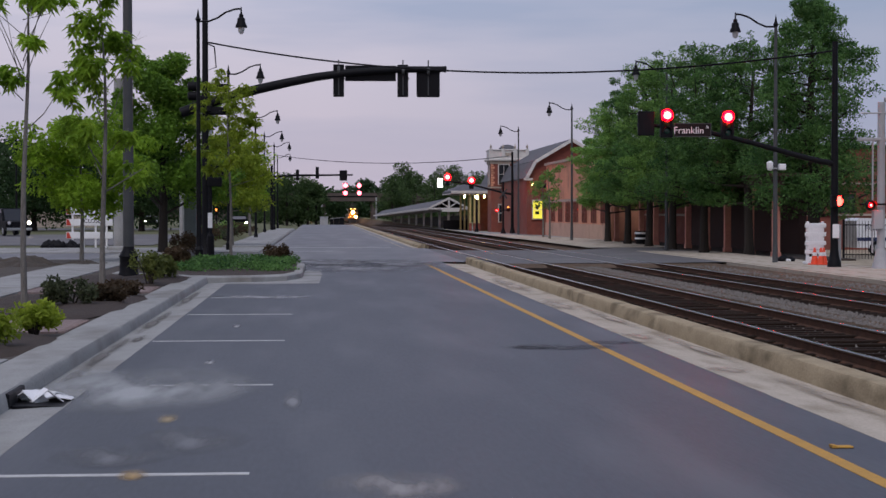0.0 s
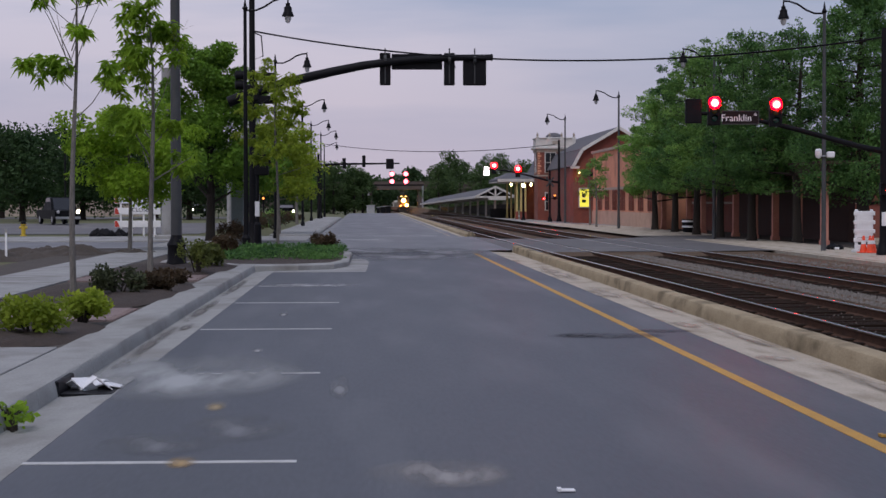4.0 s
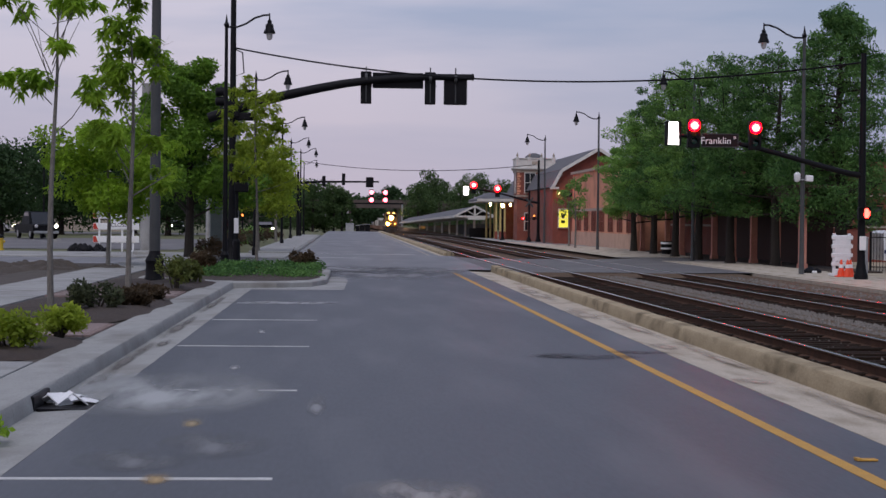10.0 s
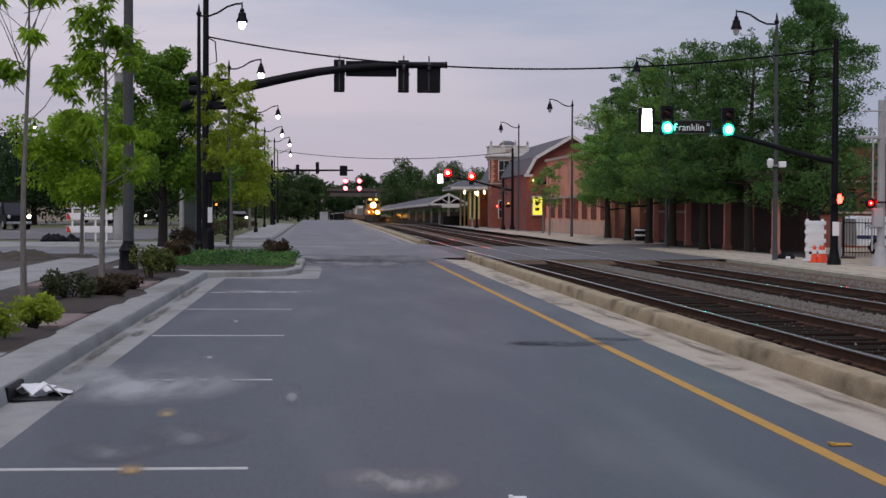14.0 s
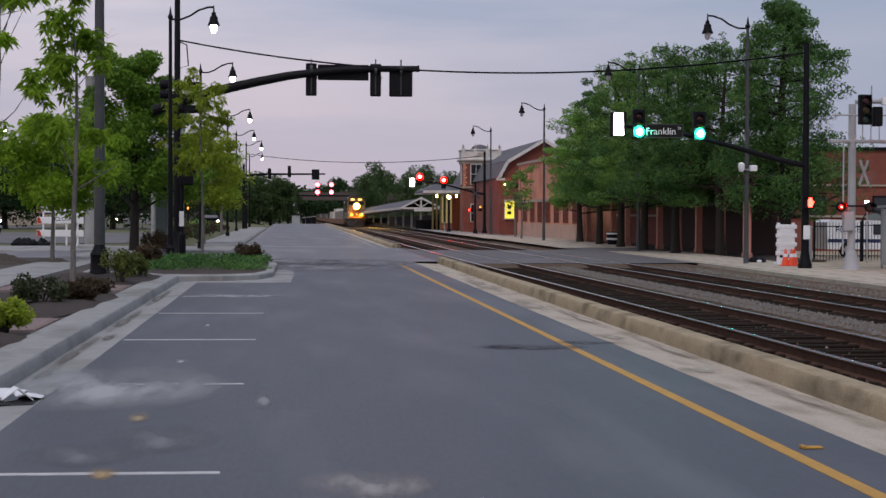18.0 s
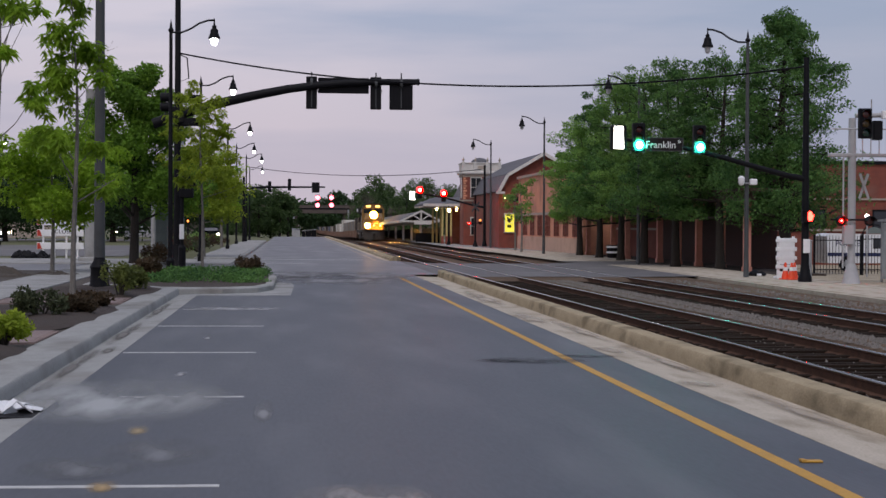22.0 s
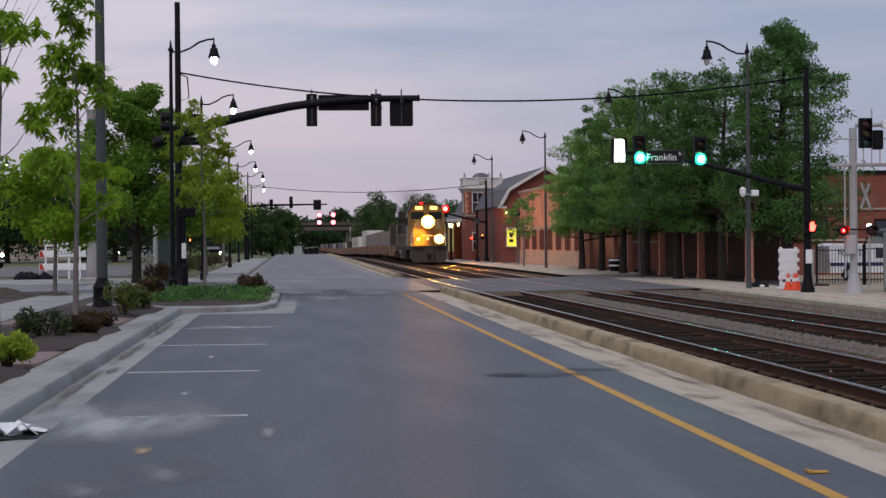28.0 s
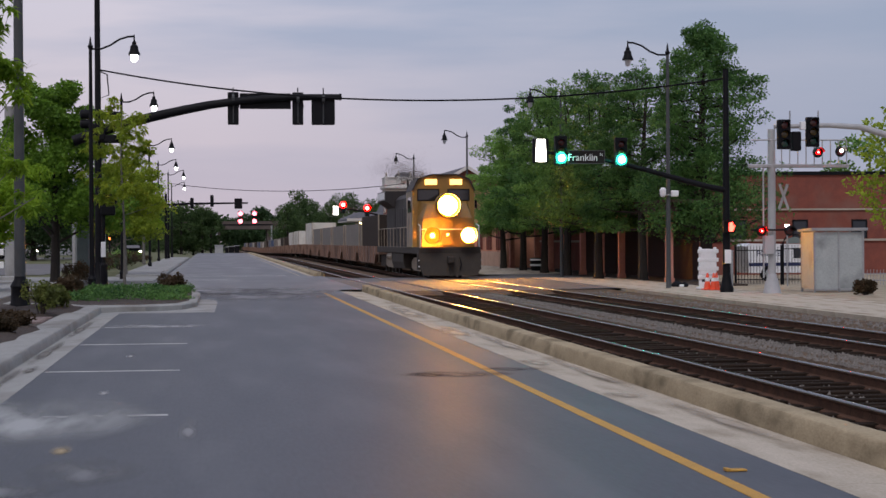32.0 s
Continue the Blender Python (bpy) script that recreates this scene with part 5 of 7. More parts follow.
# white plastic barricade with cones
bar = thing("barricade", (16.9, 58.8, -0.02), "white plastic folding barricade standing on the pavement", "barricade")
for x in (-0.26, 0.26):
    part("upright", Mesh().box(x - 0.05, x + 0.05, -0.05, 0.05, 0.02, 1.46, 0.02), WHITE_PLASTIC, bar)
    part("foot", Mesh().box(x - 0.09, x + 0.09, -0.3, 0.3, 0, 0.09, 0.02), WHITE_PLASTIC, bar)
for z in (1.32, 1.02, 0.72, 0.42):
    part("panel", Mesh().box(-0.37, 0.37, -0.09, -0.052, z - 0.07, z + 0.07, 0.02), WHITE_PLASTIC, bar)
part("panel", Mesh().box(-0.27, 0.27, -0.085, -0.053, 0.5, 1.4, 0.015), WHITE_PLASTIC, bar, "white plastic centre board")
part("panel", Mesh().box(-0.3, 0.3, -0.085, -0.053, 0.1, 0.26, 0.015), WHITE_PLASTIC, bar)
cone = thing("traffic_cone", (16.72, 58.2, -0.02), "bright orange traffic cone with a white collar", "traffic cone", "cones before the barricade")
part("base", Mesh().box(-0.18, 0.18, -0.18, 0.18, 0, 0.04, 0.01), ORANGE_PLASTIC, cone)
part("body", Mesh().lathe([(0.13, 0.04), (0.035, 0.56), (0.02, 0.58)], n=16), ORANGE_PLASTIC, cone, smooth=True)
part("collar", Mesh().lathe([(0.088, 0.3), (0.066, 0.42), (0.06, 0.42), (0.08, 0.3)], n=16), WHITE_PLASTIC, cone, smooth=True)
copy_thing(cone, pose(17.05, 58.25, -0.02, 0, 0, 20))
copy_thing(cone, pose(16.88, 58.0, -0.02, 0, 0, 8))

sh = thing("bus_shelter", (20.1, 55.2, -0.03), "translucent grey panelled shelter with a flat roof", "bus shelter")
FROST = material("frosted_panel", (0.4, 0.43, 0.43), (0.31, 0.34, 0.34), rough=0.42, spec=0.5, scale=1.5, fine=20, bump=0.02, stain=(0.18, 0.2, 0.2), stain_scale=1.2)
for x in (-0.82, 0.0, 0.82):
    for y in (-0.5, 0.7):
        part("post", Mesh().box(x - 0.03, x + 0.03, y - 0.03, y + 0.03, 0, 2.0), GREY_STEEL, sh)
for x in (-0.41, 0.41):
    part("panel", Mesh().box(x - 0.38, x + 0.38, -0.51, -0.49, 0.12, 1.95), FROST, sh, "frosted grey panel")
for x in (-0.82, 0.82):
    part("panel", Mesh().box(x - 0.012, x + 0.012, -0.47, 0.67, 0.12, 1.95), FROST, sh, "frosted grey panel")
part("roof", Mesh().prism([(-0.62, 2.0), (0.8, 1.98), (0.8, 2.05), (-0.62, 2.09)], -0.95, 0.95, "x"), GREY_STEEL, sh)
part("rail", Mesh().box(-0.82, 0.82, -0.53, -0.47, 0.06, 0.12), GREY_STEEL, sh)

# police van behind the fence
van = thing("van", (27.4, 80.0, -0.29), "white police van parked behind an iron fence", "van")
WHITE_CAR = material("white_car_paint", (0.75, 0.76, 0.78), (0.7, 0.71, 0.73), rough=0.3, bump=0, coat=0.5)
side = [(-2.7, 0.4), (2.5, 0.4), (2.75, 0.6), (2.7, 0.9), (1.75, 1.08), (1.15, 1.62), (0.9, 1.72), (-2.6, 1.78), (-2.75, 1.65)]
part("body", Mesh().prism(side, -0.95, 0.95), WHITE_CAR, van)
part("stripe", Mesh().box(-2.7, 2.6, -0.965, -0.951, 0.72, 0.88), material("navy_stripe", (0.02, 0.03, 0.1), rough=0.4, bump=0), van, "dark blue side stripe")
part("window", Mesh().prism([(0.3, 1.08), (1.55, 1.08), (1.08, 1.56), (0.3, 1.56)], -0.966, -0.952), DARK_GLASS, van)
part("window", Mesh().box(-0.55, 0.15, -0.966, -0.952, 1.08, 1.56), DARK_GLASS, van)
for x in (-1.75, 1.75):
    w = part("wheel", Mesh().lathe([(0.36, -0.12), (0.38, -0.06), (0.38, 0.06), (0.36, 0.12)], (0, 0, 0), 18, "y"), BLACK_STEEL, van, at=(x, -0.86, 0.38))
    part("rim", Mesh().lathe([(0.2, -0.13), (0.16, -0.135), (0, -0.14)], (0, 0, 0), 14, "y"), GREY_STEEL, w)
lettering("POLICE", 0.36, van, (-1.75, -0.958, 1.3), material("navy_letters", (0.02, 0.03, 0.1), rough=0.4, bump=0))


def iron_fence(x0, x1, y, z, h, mat, label, step=0.125):
    f = thing("iron_fence", (x0, y, z), label, "fence")
    for zz in (0.2, h - 0.18):
        part("rail", Mesh().box(0, x1 - x0, -0.02, 0.02, zz, zz + 0.04), mat, f)
    d = Mesh().tube([(0, 0, 0.05), (0, 0, h)], 0.012, 5).data("picket", mat)
    k = 0.0
    while k < x1 - x0:
        part("picket", d, mat, f, at=(k, 0, 0))
        k += step
    for x in (0, x1 - x0):
        part("post", Mesh().box(x - 0.04, x + 0.04, -0.04, 0.04, 0, h + 0.06, 0.01), mat, f)
    return f


iron_fence(20.7, 22.6, 68.0, -0.14, 1.55, BLACK_STEEL, "black vertical bar fence before the parked van")
iron_fence(22.66, 23.6, 68.0, -0.14, 1.6, BLACK_STEEL, "black vertical bar gate beside the fence")
arch = thing("gate_arch", (23.13, 68.0, -0.14), "black iron arch with a pale crest over the gate", "gate")
part("arch_bar", Mesh().tube([(0.47 * math.cos(a), 0, 1.6 + 0.42 * math.sin(a)) for a in [math.pi * k / 12 for k in range(13)]], 0.03, 8), BLACK_STEEL, arch, smooth=True)
part("crest", Mesh().prism([(0.34 * math.cos(a), 1.66 + 0.26 * math.sin(a)) for a in [math.pi * k / 10 for k in range(11)]], -0.012, 0.012), GREEN_STEEL, arch, "grey-green half-round crest")
for x in (-0.47, 0.47):
    part("leg", Mesh().box(x - 0.03, x + 0.03, -0.03, 0.03, 0, 1.62), BLACK_STEEL, arch)
iron_fence(23.66, 25.6, 68.0, -0.14, 1.5, BLACK_STEEL, "black vertical bar fence beside the gate")
iron_fence(23.0, 25.0, 62.0, -0.06, 0.62, SILVER, "low pale bar fence beside the yard")
gp = thing("gate_post", (17.4, 57.8, -0.03), "short grey steel gate post", "post")
part("post", Mesh().box(-0.09, 0.09, -0.09, 0.09, 0, 1.3, 0.02), GREY_STEEL, gp)
part("cap", Mesh().box(-0.11, 0.11, -0.11, 0.11, 1.3, 1.36, 0.02), GREY_STEEL, gp)
cam_post = thing("camera_unit", (16.1, 60.9, 3.28), "white security camera unit clamped to a lamp pole", "security camera")
part("bracket", Mesh().box(-0.3, 0.3, -0.03, 0.03, 0.0, 0.05), GREY_STEEL, cam_post)
part("dome", Mesh().lathe([(0.05, 0.28), (0.12, 0.22), (0.12, 0.05), (0.08, -0.04), (0, -0.07)], (-0.22, 0, 0), 12), WHITE_PLASTIC, cam_post, smooth=True)
part("housing", Mesh().box(0.08, 0.34, -0.1, 0.1, -0.04, 0.18, 0.03), WHITE_PLASTIC, cam_post)

rubbish = thing("rubbish_bag", (16.75, 62.3, -0.02), "small dark rubbish bag with white paper on the pavement", "rubbish")
for k, (x, q) in enumerate(((0.0, 0.16), (0.26, 0.12))):
    part("bag", Mesh().loft([[(x + q * w * 1.3 * math.cos(a) * (1 + 0.2 * math.sin(3 * a + k)), q * w * math.sin(a), q * 1.3 * h * (1 + 0.15 * math.sin(2 * a))) for a in [2 * math.pi * n / 12 for n in range(12)]] for w, h in ((0.8, 0), (1.0, 0.25), (0.9, 0.6), (0.5, 0.9), (0.1, 1.0))]), BLACK_STEEL, rubbish, smooth=True)
part("paper", Mesh().box(0.05, 0.22, -0.2, -0.12, 0.0, 0.09, 0.02), WHITE_PLASTIC, rubbish, "crumpled white paper")
bn = thing("litter_bin", (18.0, 97.0, -0.05), "dark slatted litter bin with a pale rim", "litter bin")
part("body", Mesh().lathe([(0.3, 0), (0.36, 0.3), (0.38, 0.75)], n=16), BLACK_STEEL, bn)
for z in (0.3, 0.6):
    part("band", Mesh().lathe([(0.37, z), (0.39, z), (0.39, z + 0.1), (0.37, z + 0.1)], n=16), WHITE_PLASTIC, bn)
ubx = thing("utility_box", (17.8, 88.0, -0.05), "slim pale grey utility box", "utility box")
part("body", Mesh().box(-0.18, 0.18, -0.14, 0.14, 0, 1.15, 0.03), GREY_STEEL, ubx)
part("lid", Mesh().box(-0.2, 0.2, -0.16, 0.16, 1.15, 1.22, 0.02), GREY_STEEL, ubx)

# crossing signal and lamp posts at the station
xs = thing("crossing_signal", (15.6, 148.0, -0.05), "dark crossing signal post with flashers and a crossbuck", "railway crossing signal")
part("post", Mesh().tube([(0, 0, 0), (0, 0, 4.4)], 0.08, 10), BLACK_STEEL, xs, smooth=True)
part("base", Mesh().lathe([(0.24, 0), (0.22, 0.1), (0.12, 0.4), (0.09, 0.5)], n=12), BLACK_STEEL, xs)
part("crossarm", Mesh().tube([(-0.7, -0.12, 2.0), (0.7, -0.12, 2.0)], 0.035, 8), BLACK_STEEL, xs)
flasher(xs, -0.55, 2.0, True, 0.07)
flasher(xs, 0.4, 2.05, False)
part("amber_lamp", Mesh().lathe([(0.09, -0.28), (0.08, -0.31), (0, -0.32)], (0.4, 0, 2.25), 12, "y"), AMBER_ON, xs, "glowing amber lamp")
for a in (-38, 38):
    part("crossbuck_board", Mesh().box(-0.07, 0.07, -0.012, 0.012, -0.5, 0.5), POLE_GREY, xs, "white crossbuck board", at=pose(0, -0.1 - 0.0005 * a, 3.4, 0, a, 0))
for x, y in ((14.4, 160.0), (15.0, 166.0)):
    lp = thing("platform_lamp", (x, y, -0.1), "short black platform lamp post with a glowing lantern", "lamp post", "platform lamps")
    part("post", Mesh().tube([(0, 0, 0), (0, 0, 3.1)], [0.09, 0.06], 10), BLACK_STEEL, lp, smooth=True)
    part("base", Mesh().lathe([(0.2, 0), (0.2, 0.12), (0.1, 0.4)], n=12), BLACK_STEEL, lp)
    part("lantern", Mesh().lathe([(0.06, 3.1), (0.13, 3.18), (0.14, 3.4), (0.05, 3.5)], n=12), PORCH_ON, lp, "glowing lantern", smooth=True)
    part("cap", Mesh().lathe([(0.17, 3.42), (0.1, 3.52), (0.02, 3.62)], n=12), BLACK_STEEL, lp)


# ---- buildings ----
def facade_window(parent, x, y, z, w, h, axis, glass=None, frame_mat=None, mullions=1, depth=0.14, sill=True):
    """A window in a wall: recessed dark pane, frame bars and sill. axis 'y': the wall faces -y; 'x': it faces -x."""
    glass, frame_mat = glass or DARK_GLASS, frame_mat or TRIM_WHITE
    at = pose(x, y, z) if axis == "y" else pose(x, y, z, 0, 0, -90)
    m = Mesh()
    for a in ((-w / 2 - 0.06, -w / 2 + 0.02, 0, h), (w / 2 - 0.02, w / 2 + 0.06, 0, h), (-w / 2 - 0.06, w / 2 + 0.06, h - 0.03, h + 0.07), (-w / 2, w / 2, h * 0.5 - 0.025, h * 0.5 + 0.025)):
        m.box(a[0], a[1], -0.06, 0.0, a[2], a[3])
    for k in range(1, mullions):
        m.box(-w / 2 + w * k / mullions - 0.02, -w / 2 + w * k / mullions + 0.02, -0.055, 0.0, 0.02, h - 0.03)
    win = part("window", m, frame_mat, parent, at=at)
    part("pane", Mesh().box(-w / 2 + 0.02, w / 2 - 0.02, -0.03, -0.004, 0.01, h - 0.03), glass, win)
    if sill:
        part("sill", Mesh().box(-w / 2 - 0.1, w / 2 + 0.1, -0.12, 0.0, -0.09, 0.0), STONE, win)
    return win


# long brick building behind the trees
bb = thing("brick_building", (0, 0, 0), "long red brick building with stone bands and a flat roof", "building")
part("wall", Mesh().box(20.6, 64.0, 96, 110, -0.5, 5.35), BRICK, bb)
# The wall's colour carries the arcade's shade.
part("wall", Mesh().box(20.6, 20.9, 74, 95.98, -0.5, 4.3), BRICK_SHADE_DARK, bb, "brown brick wall under the arcade, darkened for the shade there")
for z, t in ((1.55, 0.12), (3.3, 0.1), (5.3, 0.2)):
    part("band", Mesh().box(20.5, 64.1, 95.9, 110.1, z, z + t), STONE if t < 0.15 else BLACK_STEEL, bb)
for x in (27.6, 29.4, 33.0, 36.5, 40.0, 43.5):
    facade_window(bb, x, 95.99, 1.7, 0.8, 1.0, "y", frame_mat=BLACK_STEEL, sill=False)

# brick colonnade under the trees
for k in range(10):
    col = thing("brick_column", (18.4, 69.6 + 4.22 * k, -0.05), "slim square red brick column of the arcade", "column", "columns of the arcade")
    part("plinth", Mesh().box(-0.18, 0.18, -0.18, 0.18, 0, 0.2, 0.02), BRICK_COLUMN, col)
    part("shaft", Mesh().box(-0.14, 0.14, -0.14, 0.14, 0.2, 2.7, 0.01), BRICK_COLUMN, col)
    part("capital", Mesh().box(-0.22, 0.22, -0.22, 0.22, 2.7, 2.86, 0.02), BRICK_COLUMN, col)
arc = thing("arcade_roof", (0, 0, 0), "flat arcade roof on brick columns, coloured dark as in shade", "roof")
# Beam and deck take the shade-dark brick so the roof stays dim.
part("beam", Mesh().box(18.15, 18.65, 69.2, 108.2, 2.81, 3.2), BRICK_SHADE_DARK, arc)
part("deck", Mesh().box(18.0, 20.58, 69.0, 108.4, 3.2, 3.32), BRICK_SHADE_DARK, arc)
solid("arcade_floor", Mesh().box(17.3, 20.58, 66, 110, -0.2, -0.045), MULCH, "brown mulch strip along the arcade", "planting bed", "structure")

# orange-brick wing beside the station
ow = thing("station_wing", (0, 0, 0), "orange brick wing with tall paired windows and a stone base", "building")
part("wall", Mesh().box(18.5, 27, 110.2, 142, -0.3, 5.55), BRICK_ORANGE, ow)
part("plinth", Mesh().box(18.42, 18.5, 110.2, 142, -0.3, 0.95), STONE_WARM, ow)
part("cornice", Mesh().box(18.35, 27.1, 110.1, 142.1, 5.55, 5.75), STONE, ow)
part("lintel_band", Mesh().box(18.44, 18.5, 110.2, 142, 2.55, 2.75), STONE, ow)
for k in range(7):
    for d in (-0.75, 0.0, 0.75):
        facade_window(ow, 18.49, 113.0 + 4.1 * k + d, 1.05, 0.5, 1.45, "x", frame_mat=BRICK, sill=False)

# hall with a gambrel roof
hall = thing("station_hall", (0, 0, 0), "red brick station hall with a grey gambrel roof", "building")
part("wall", Mesh().box(17.25, 24.6, 145, 185, -0.3, 4.55), BRICK, hall)
gable = [(17.2, 4.55), (17.95, 5.95), (21.0, 7.75), (24.05, 5.95), (24.7, 4.55)]
part("gable", Mesh().prism(gable, 145.0, 145.4), BRICK, hall)
for (x0, z0), (x1, z1) in zip(gable, gable[1:]):
    d = Vector((-(z1 - z0), x1 - x0)).normalized() * 0.14
    part("roof_slope", Mesh().prism([(x0, z0), (x1, z1), (x1 + d.x, z1 + d.y), (x0 + d.x, z0 + d.y)], 144.6, 185.4), ROOF, hall)
    part("bargeboard", Mesh().prism([(x0 - d.x * 0.7, z0 - d.y * 0.7), (x1 - d.x * 0.7, z1 - d.y * 0.7), (x1 + d.x * 1.1, z1 + d.y * 1.1), (x0 + d.x * 1.1, z0 + d.y * 1.1)], 144.45, 144.59), TRIM_WHITE, hall, "pale bargeboard")
part("eave_return", Mesh().box(17.0, 17.7, 144.45, 145.0, 4.42, 4.6), TRIM_WHITE, hall)
facade_window(hall, 18.15, 144.99, 1.25, 0.8, 1.5, "y", glass=WINDOW_ON, frame_mat=TRIM_WHITE, mullions=1)
part("window_poster", Mesh().lathe([(0.17, -0.02), (0.17, 0.0)], (18.12, 144.94, 2.2), 14, "y"), BRICK_SHADE_DARK, hall, "dark round poster in the lit window")
part("window_poster", Mesh().box(17.95, 18.3, 144.92, 144.94, 1.6, 1.85), LEAF_DARK, hall, "dark green poster in the lit window")
facade_window(hall, 21.6, 144.99, 1.3, 0.85, 1.5, "y")
part("wall_lamp", Mesh().lathe([(0.08, 0), (0.09, 0.1), (0.03, 0.16)], (17.75, 144.75, 4.0), 10), PORCH_ON, hall, "glowing porch lamp")
part("hanging_sign", Mesh().box(18.3, 18.9, 144.3, 144.4, 3.75, 4.15, 0.02), BLACK_STEEL, hall, "dark hanging sign board")
part("sign_bracket", Mesh().tube([(18.6, 144.99, 4.3), (18.6, 144.3, 4.3), (18.6, 144.3, 4.15)], 0.025, 6), BLACK_STEEL, hall)

# tower
tw = thing("station_tower", (0, 0, 0), "square red brick tower with a white parapet and quoins", "building")
part("wall", Mesh().box(16.25, 19.6, 165, 168.4, -0.3, 6.6), BRICK, tw)
part("cornice", Mesh().box(15.95, 19.9, 164.7, 168.7, 6.6, 6.9, 0.08), TRIM_WHITE, tw)
part("frieze", Mesh().box(16.15, 19.7, 164.9, 168.5, 6.35, 6.6), STONE, tw)
part("parapet", Mesh().box(16.15, 19.7, 164.9, 168.5, 6.9, 7.62), TRIM_WHITE, tw)
for x in (16.2, 17.35, 18.5, 19.65):
    part("pedestal", Mesh().box(x - 0.16, x + 0.16, 164.72, 164.9, 6.9, 7.78), TRIM_WHITE, tw)
    part("urn", Mesh().lathe([(0.05, 7.78), (0.1, 7.9), (0.12, 8.0), (0.05, 8.08), (0.03, 8.2)], (x, 164.82, 0), 10), STONE, tw, smooth=True)
part("coping", Mesh().box(16.05, 19.8, 164.8, 168.6, 7.62, 7.72, 0.03), TRIM_WHITE, tw)
part("name_panel", Mesh().box(17.6, 18.3, 164.86, 164.9, 7.1, 7.4), STONE, tw)
part("bull_eye_dome", Mesh().lathe([(0.85, 7.7), (0.8, 7.9), (0.55, 8.12), (0.2, 8.22), (0.0, 8.24)], (17.95, 166.5, 0), 16), ROOF, tw, smooth=True)
for k in range(9):
    for x in (16.22, 19.3):
        part("quoin", Mesh().box(x, x + (0.36 if k % 2 else 0.24), 164.955, 165.0, 4.25 + k * 0.235, 4.43 + k * 0.235), BRICK_ORANGE, tw)
facade_window(tw, 17.45, 164.99, 4.45, 0.98, 1.85, "y", mullions=2)
facade_window(tw, 16.24, 166.7, 4.45, 0.95, 1.85, "x")
facade_window(tw, 17.45, 164.99, 0.9, 0.95, 1.6, "y")
part("string_course", Mesh().box(16.15, 19.7, 164.9, 168.5, 4.05, 4.2), STONE, tw)

# porch beside the tower
po = thing("station_porch", (0, 0, 0), "open station porch with a low hipped roof and lit posts", "porch")
part("roof", Mesh().loft([[(13.1, 173, 3.7), (19.0, 173, 3.7), (19.0, 186, 3.7), (13.1, 186, 3.7)], [(13.1, 173, 3.9), (19.0, 173, 3.9), (19.0, 186, 3.9), (13.1, 186, 3.9)], [(14.6, 177, 4.6), (18.2, 177, 4.6), (18.2, 183, 4.6), (14.6, 183, 4.6)]]), ROOF, po)
part("fascia", Mesh().box(13.05, 19.05, 172.9, 173.0, 3.66, 3.92), TRIM_WHITE, po)
part("soffit", Mesh().box(13.1, 19.0, 173.0, 186, 3.6, 3.69), TRIM_WHITE, po)
# The yellow light on the posts is put into their colour.
POST_LIT = material("yellow_lit_post", (0.62, 0.5, 0.2), (0.5, 0.4, 0.16), rough=0.6, bump=0.05)
for x in (15.0, 15.42, 15.85):
    part("post", Mesh().box(x - 0.09, x + 0.09, 173.3, 173.5, -0.3, 3.6, 0.02), POST_LIT, po)
    part("post", Mesh().box(x - 0.09, x + 0.09, 185.3, 185.5, -0.3, 3.6, 0.02), POST_LIT, po)
    part("post_base", Mesh().box(x - 0.14, x + 0.14, 173.25, 173.55, -0.3, 0.7, 0.02), BRICK, po)
part("back_wall", Mesh().box(16.3, 18.6, 178, 185, -0.3, 3.55), BRICK, po)
part("railing", Mesh().box(13.2, 15.9, 185.8, 185.9, -0.2, 0.95), BLACK_STEEL, po)
for x in (14.6, 15.9, 16.6):
    part("lantern", Mesh().lathe([(0.05, 0.2), (0.1, 0.12), (0.1, -0.06), (0.04, -0.12)], (x, 175.5, 3.35), 10), PORCH_ON, po, "glowing porch lantern")

# long platform canopy
cn = thing("platform_canopy", (0, 0, 0), "long low platform canopy with a pale gable end", "canopy")
def fall(y):
    return rail_z(y) + 0.1
ys = (190, 235, 280, 330, 385)
rf = Mesh()
rings = []
for y in ys:
    z = fall(y)
    rings.append([(12.0, y, 2.3 + z), (14.1, y, 3.35 + z), (16.2, y, 2.3 + z), (16.2, y, 2.18 + z), (14.1, y, 3.2 + z), (12.0, y, 2.18 + z)])
part("roof", rf.loft(rings), ROOF, cn)
part("eave", Mesh().loft([[(11.95, y, 2.36 + fall(y)), (12.06, y, 2.36 + fall(y)), (12.06, y, 2.1 + fall(y)), (11.95, y, 2.1 + fall(y))] for y in ys]), TRIM_WHITE, cn, "white eave board")
part("soffit", Mesh().loft([[(12.1, y, 2.14 + fall(y)), (16.1, y, 2.14 + fall(y)), (16.1, y, 2.1 + fall(y)), (12.1, y, 2.1 + fall(y))] for y in ys]), TRIM_WHITE, cn)
gb = Mesh()
for s in (-1, 1):
    gb.prism([(14.1, 3.2), (14.1, 3.42), (14.1 + s * 2.3, 2.26), (14.1 + s * 2.3, 2.06)], 189.8, 190.0)
gb.box(12.0, 16.2, 189.82, 189.98, 2.1, 2.28)
gb.box(14.02, 14.18, 189.82, 189.98, 2.28, 3.2)
for s in (-1, 1):
    gb.tube([(14.1, 189.9, 2.3), (14.1 + s * 0.9, 189.9, 2.85)], 0.06, 6)
part("gable_truss", gb, TRIM_WHITE, cn, "pale timber gable truss")
for k, y in enumerate((190.6, 205, 220, 236, 254, 275, 300, 330)):
    part("post", Mesh().box(13.98, 14.22, y - 0.12, y + 0.12, -0.6, 3.0 + fall(y)), TRIM_WHITE if k else STONE, cn)
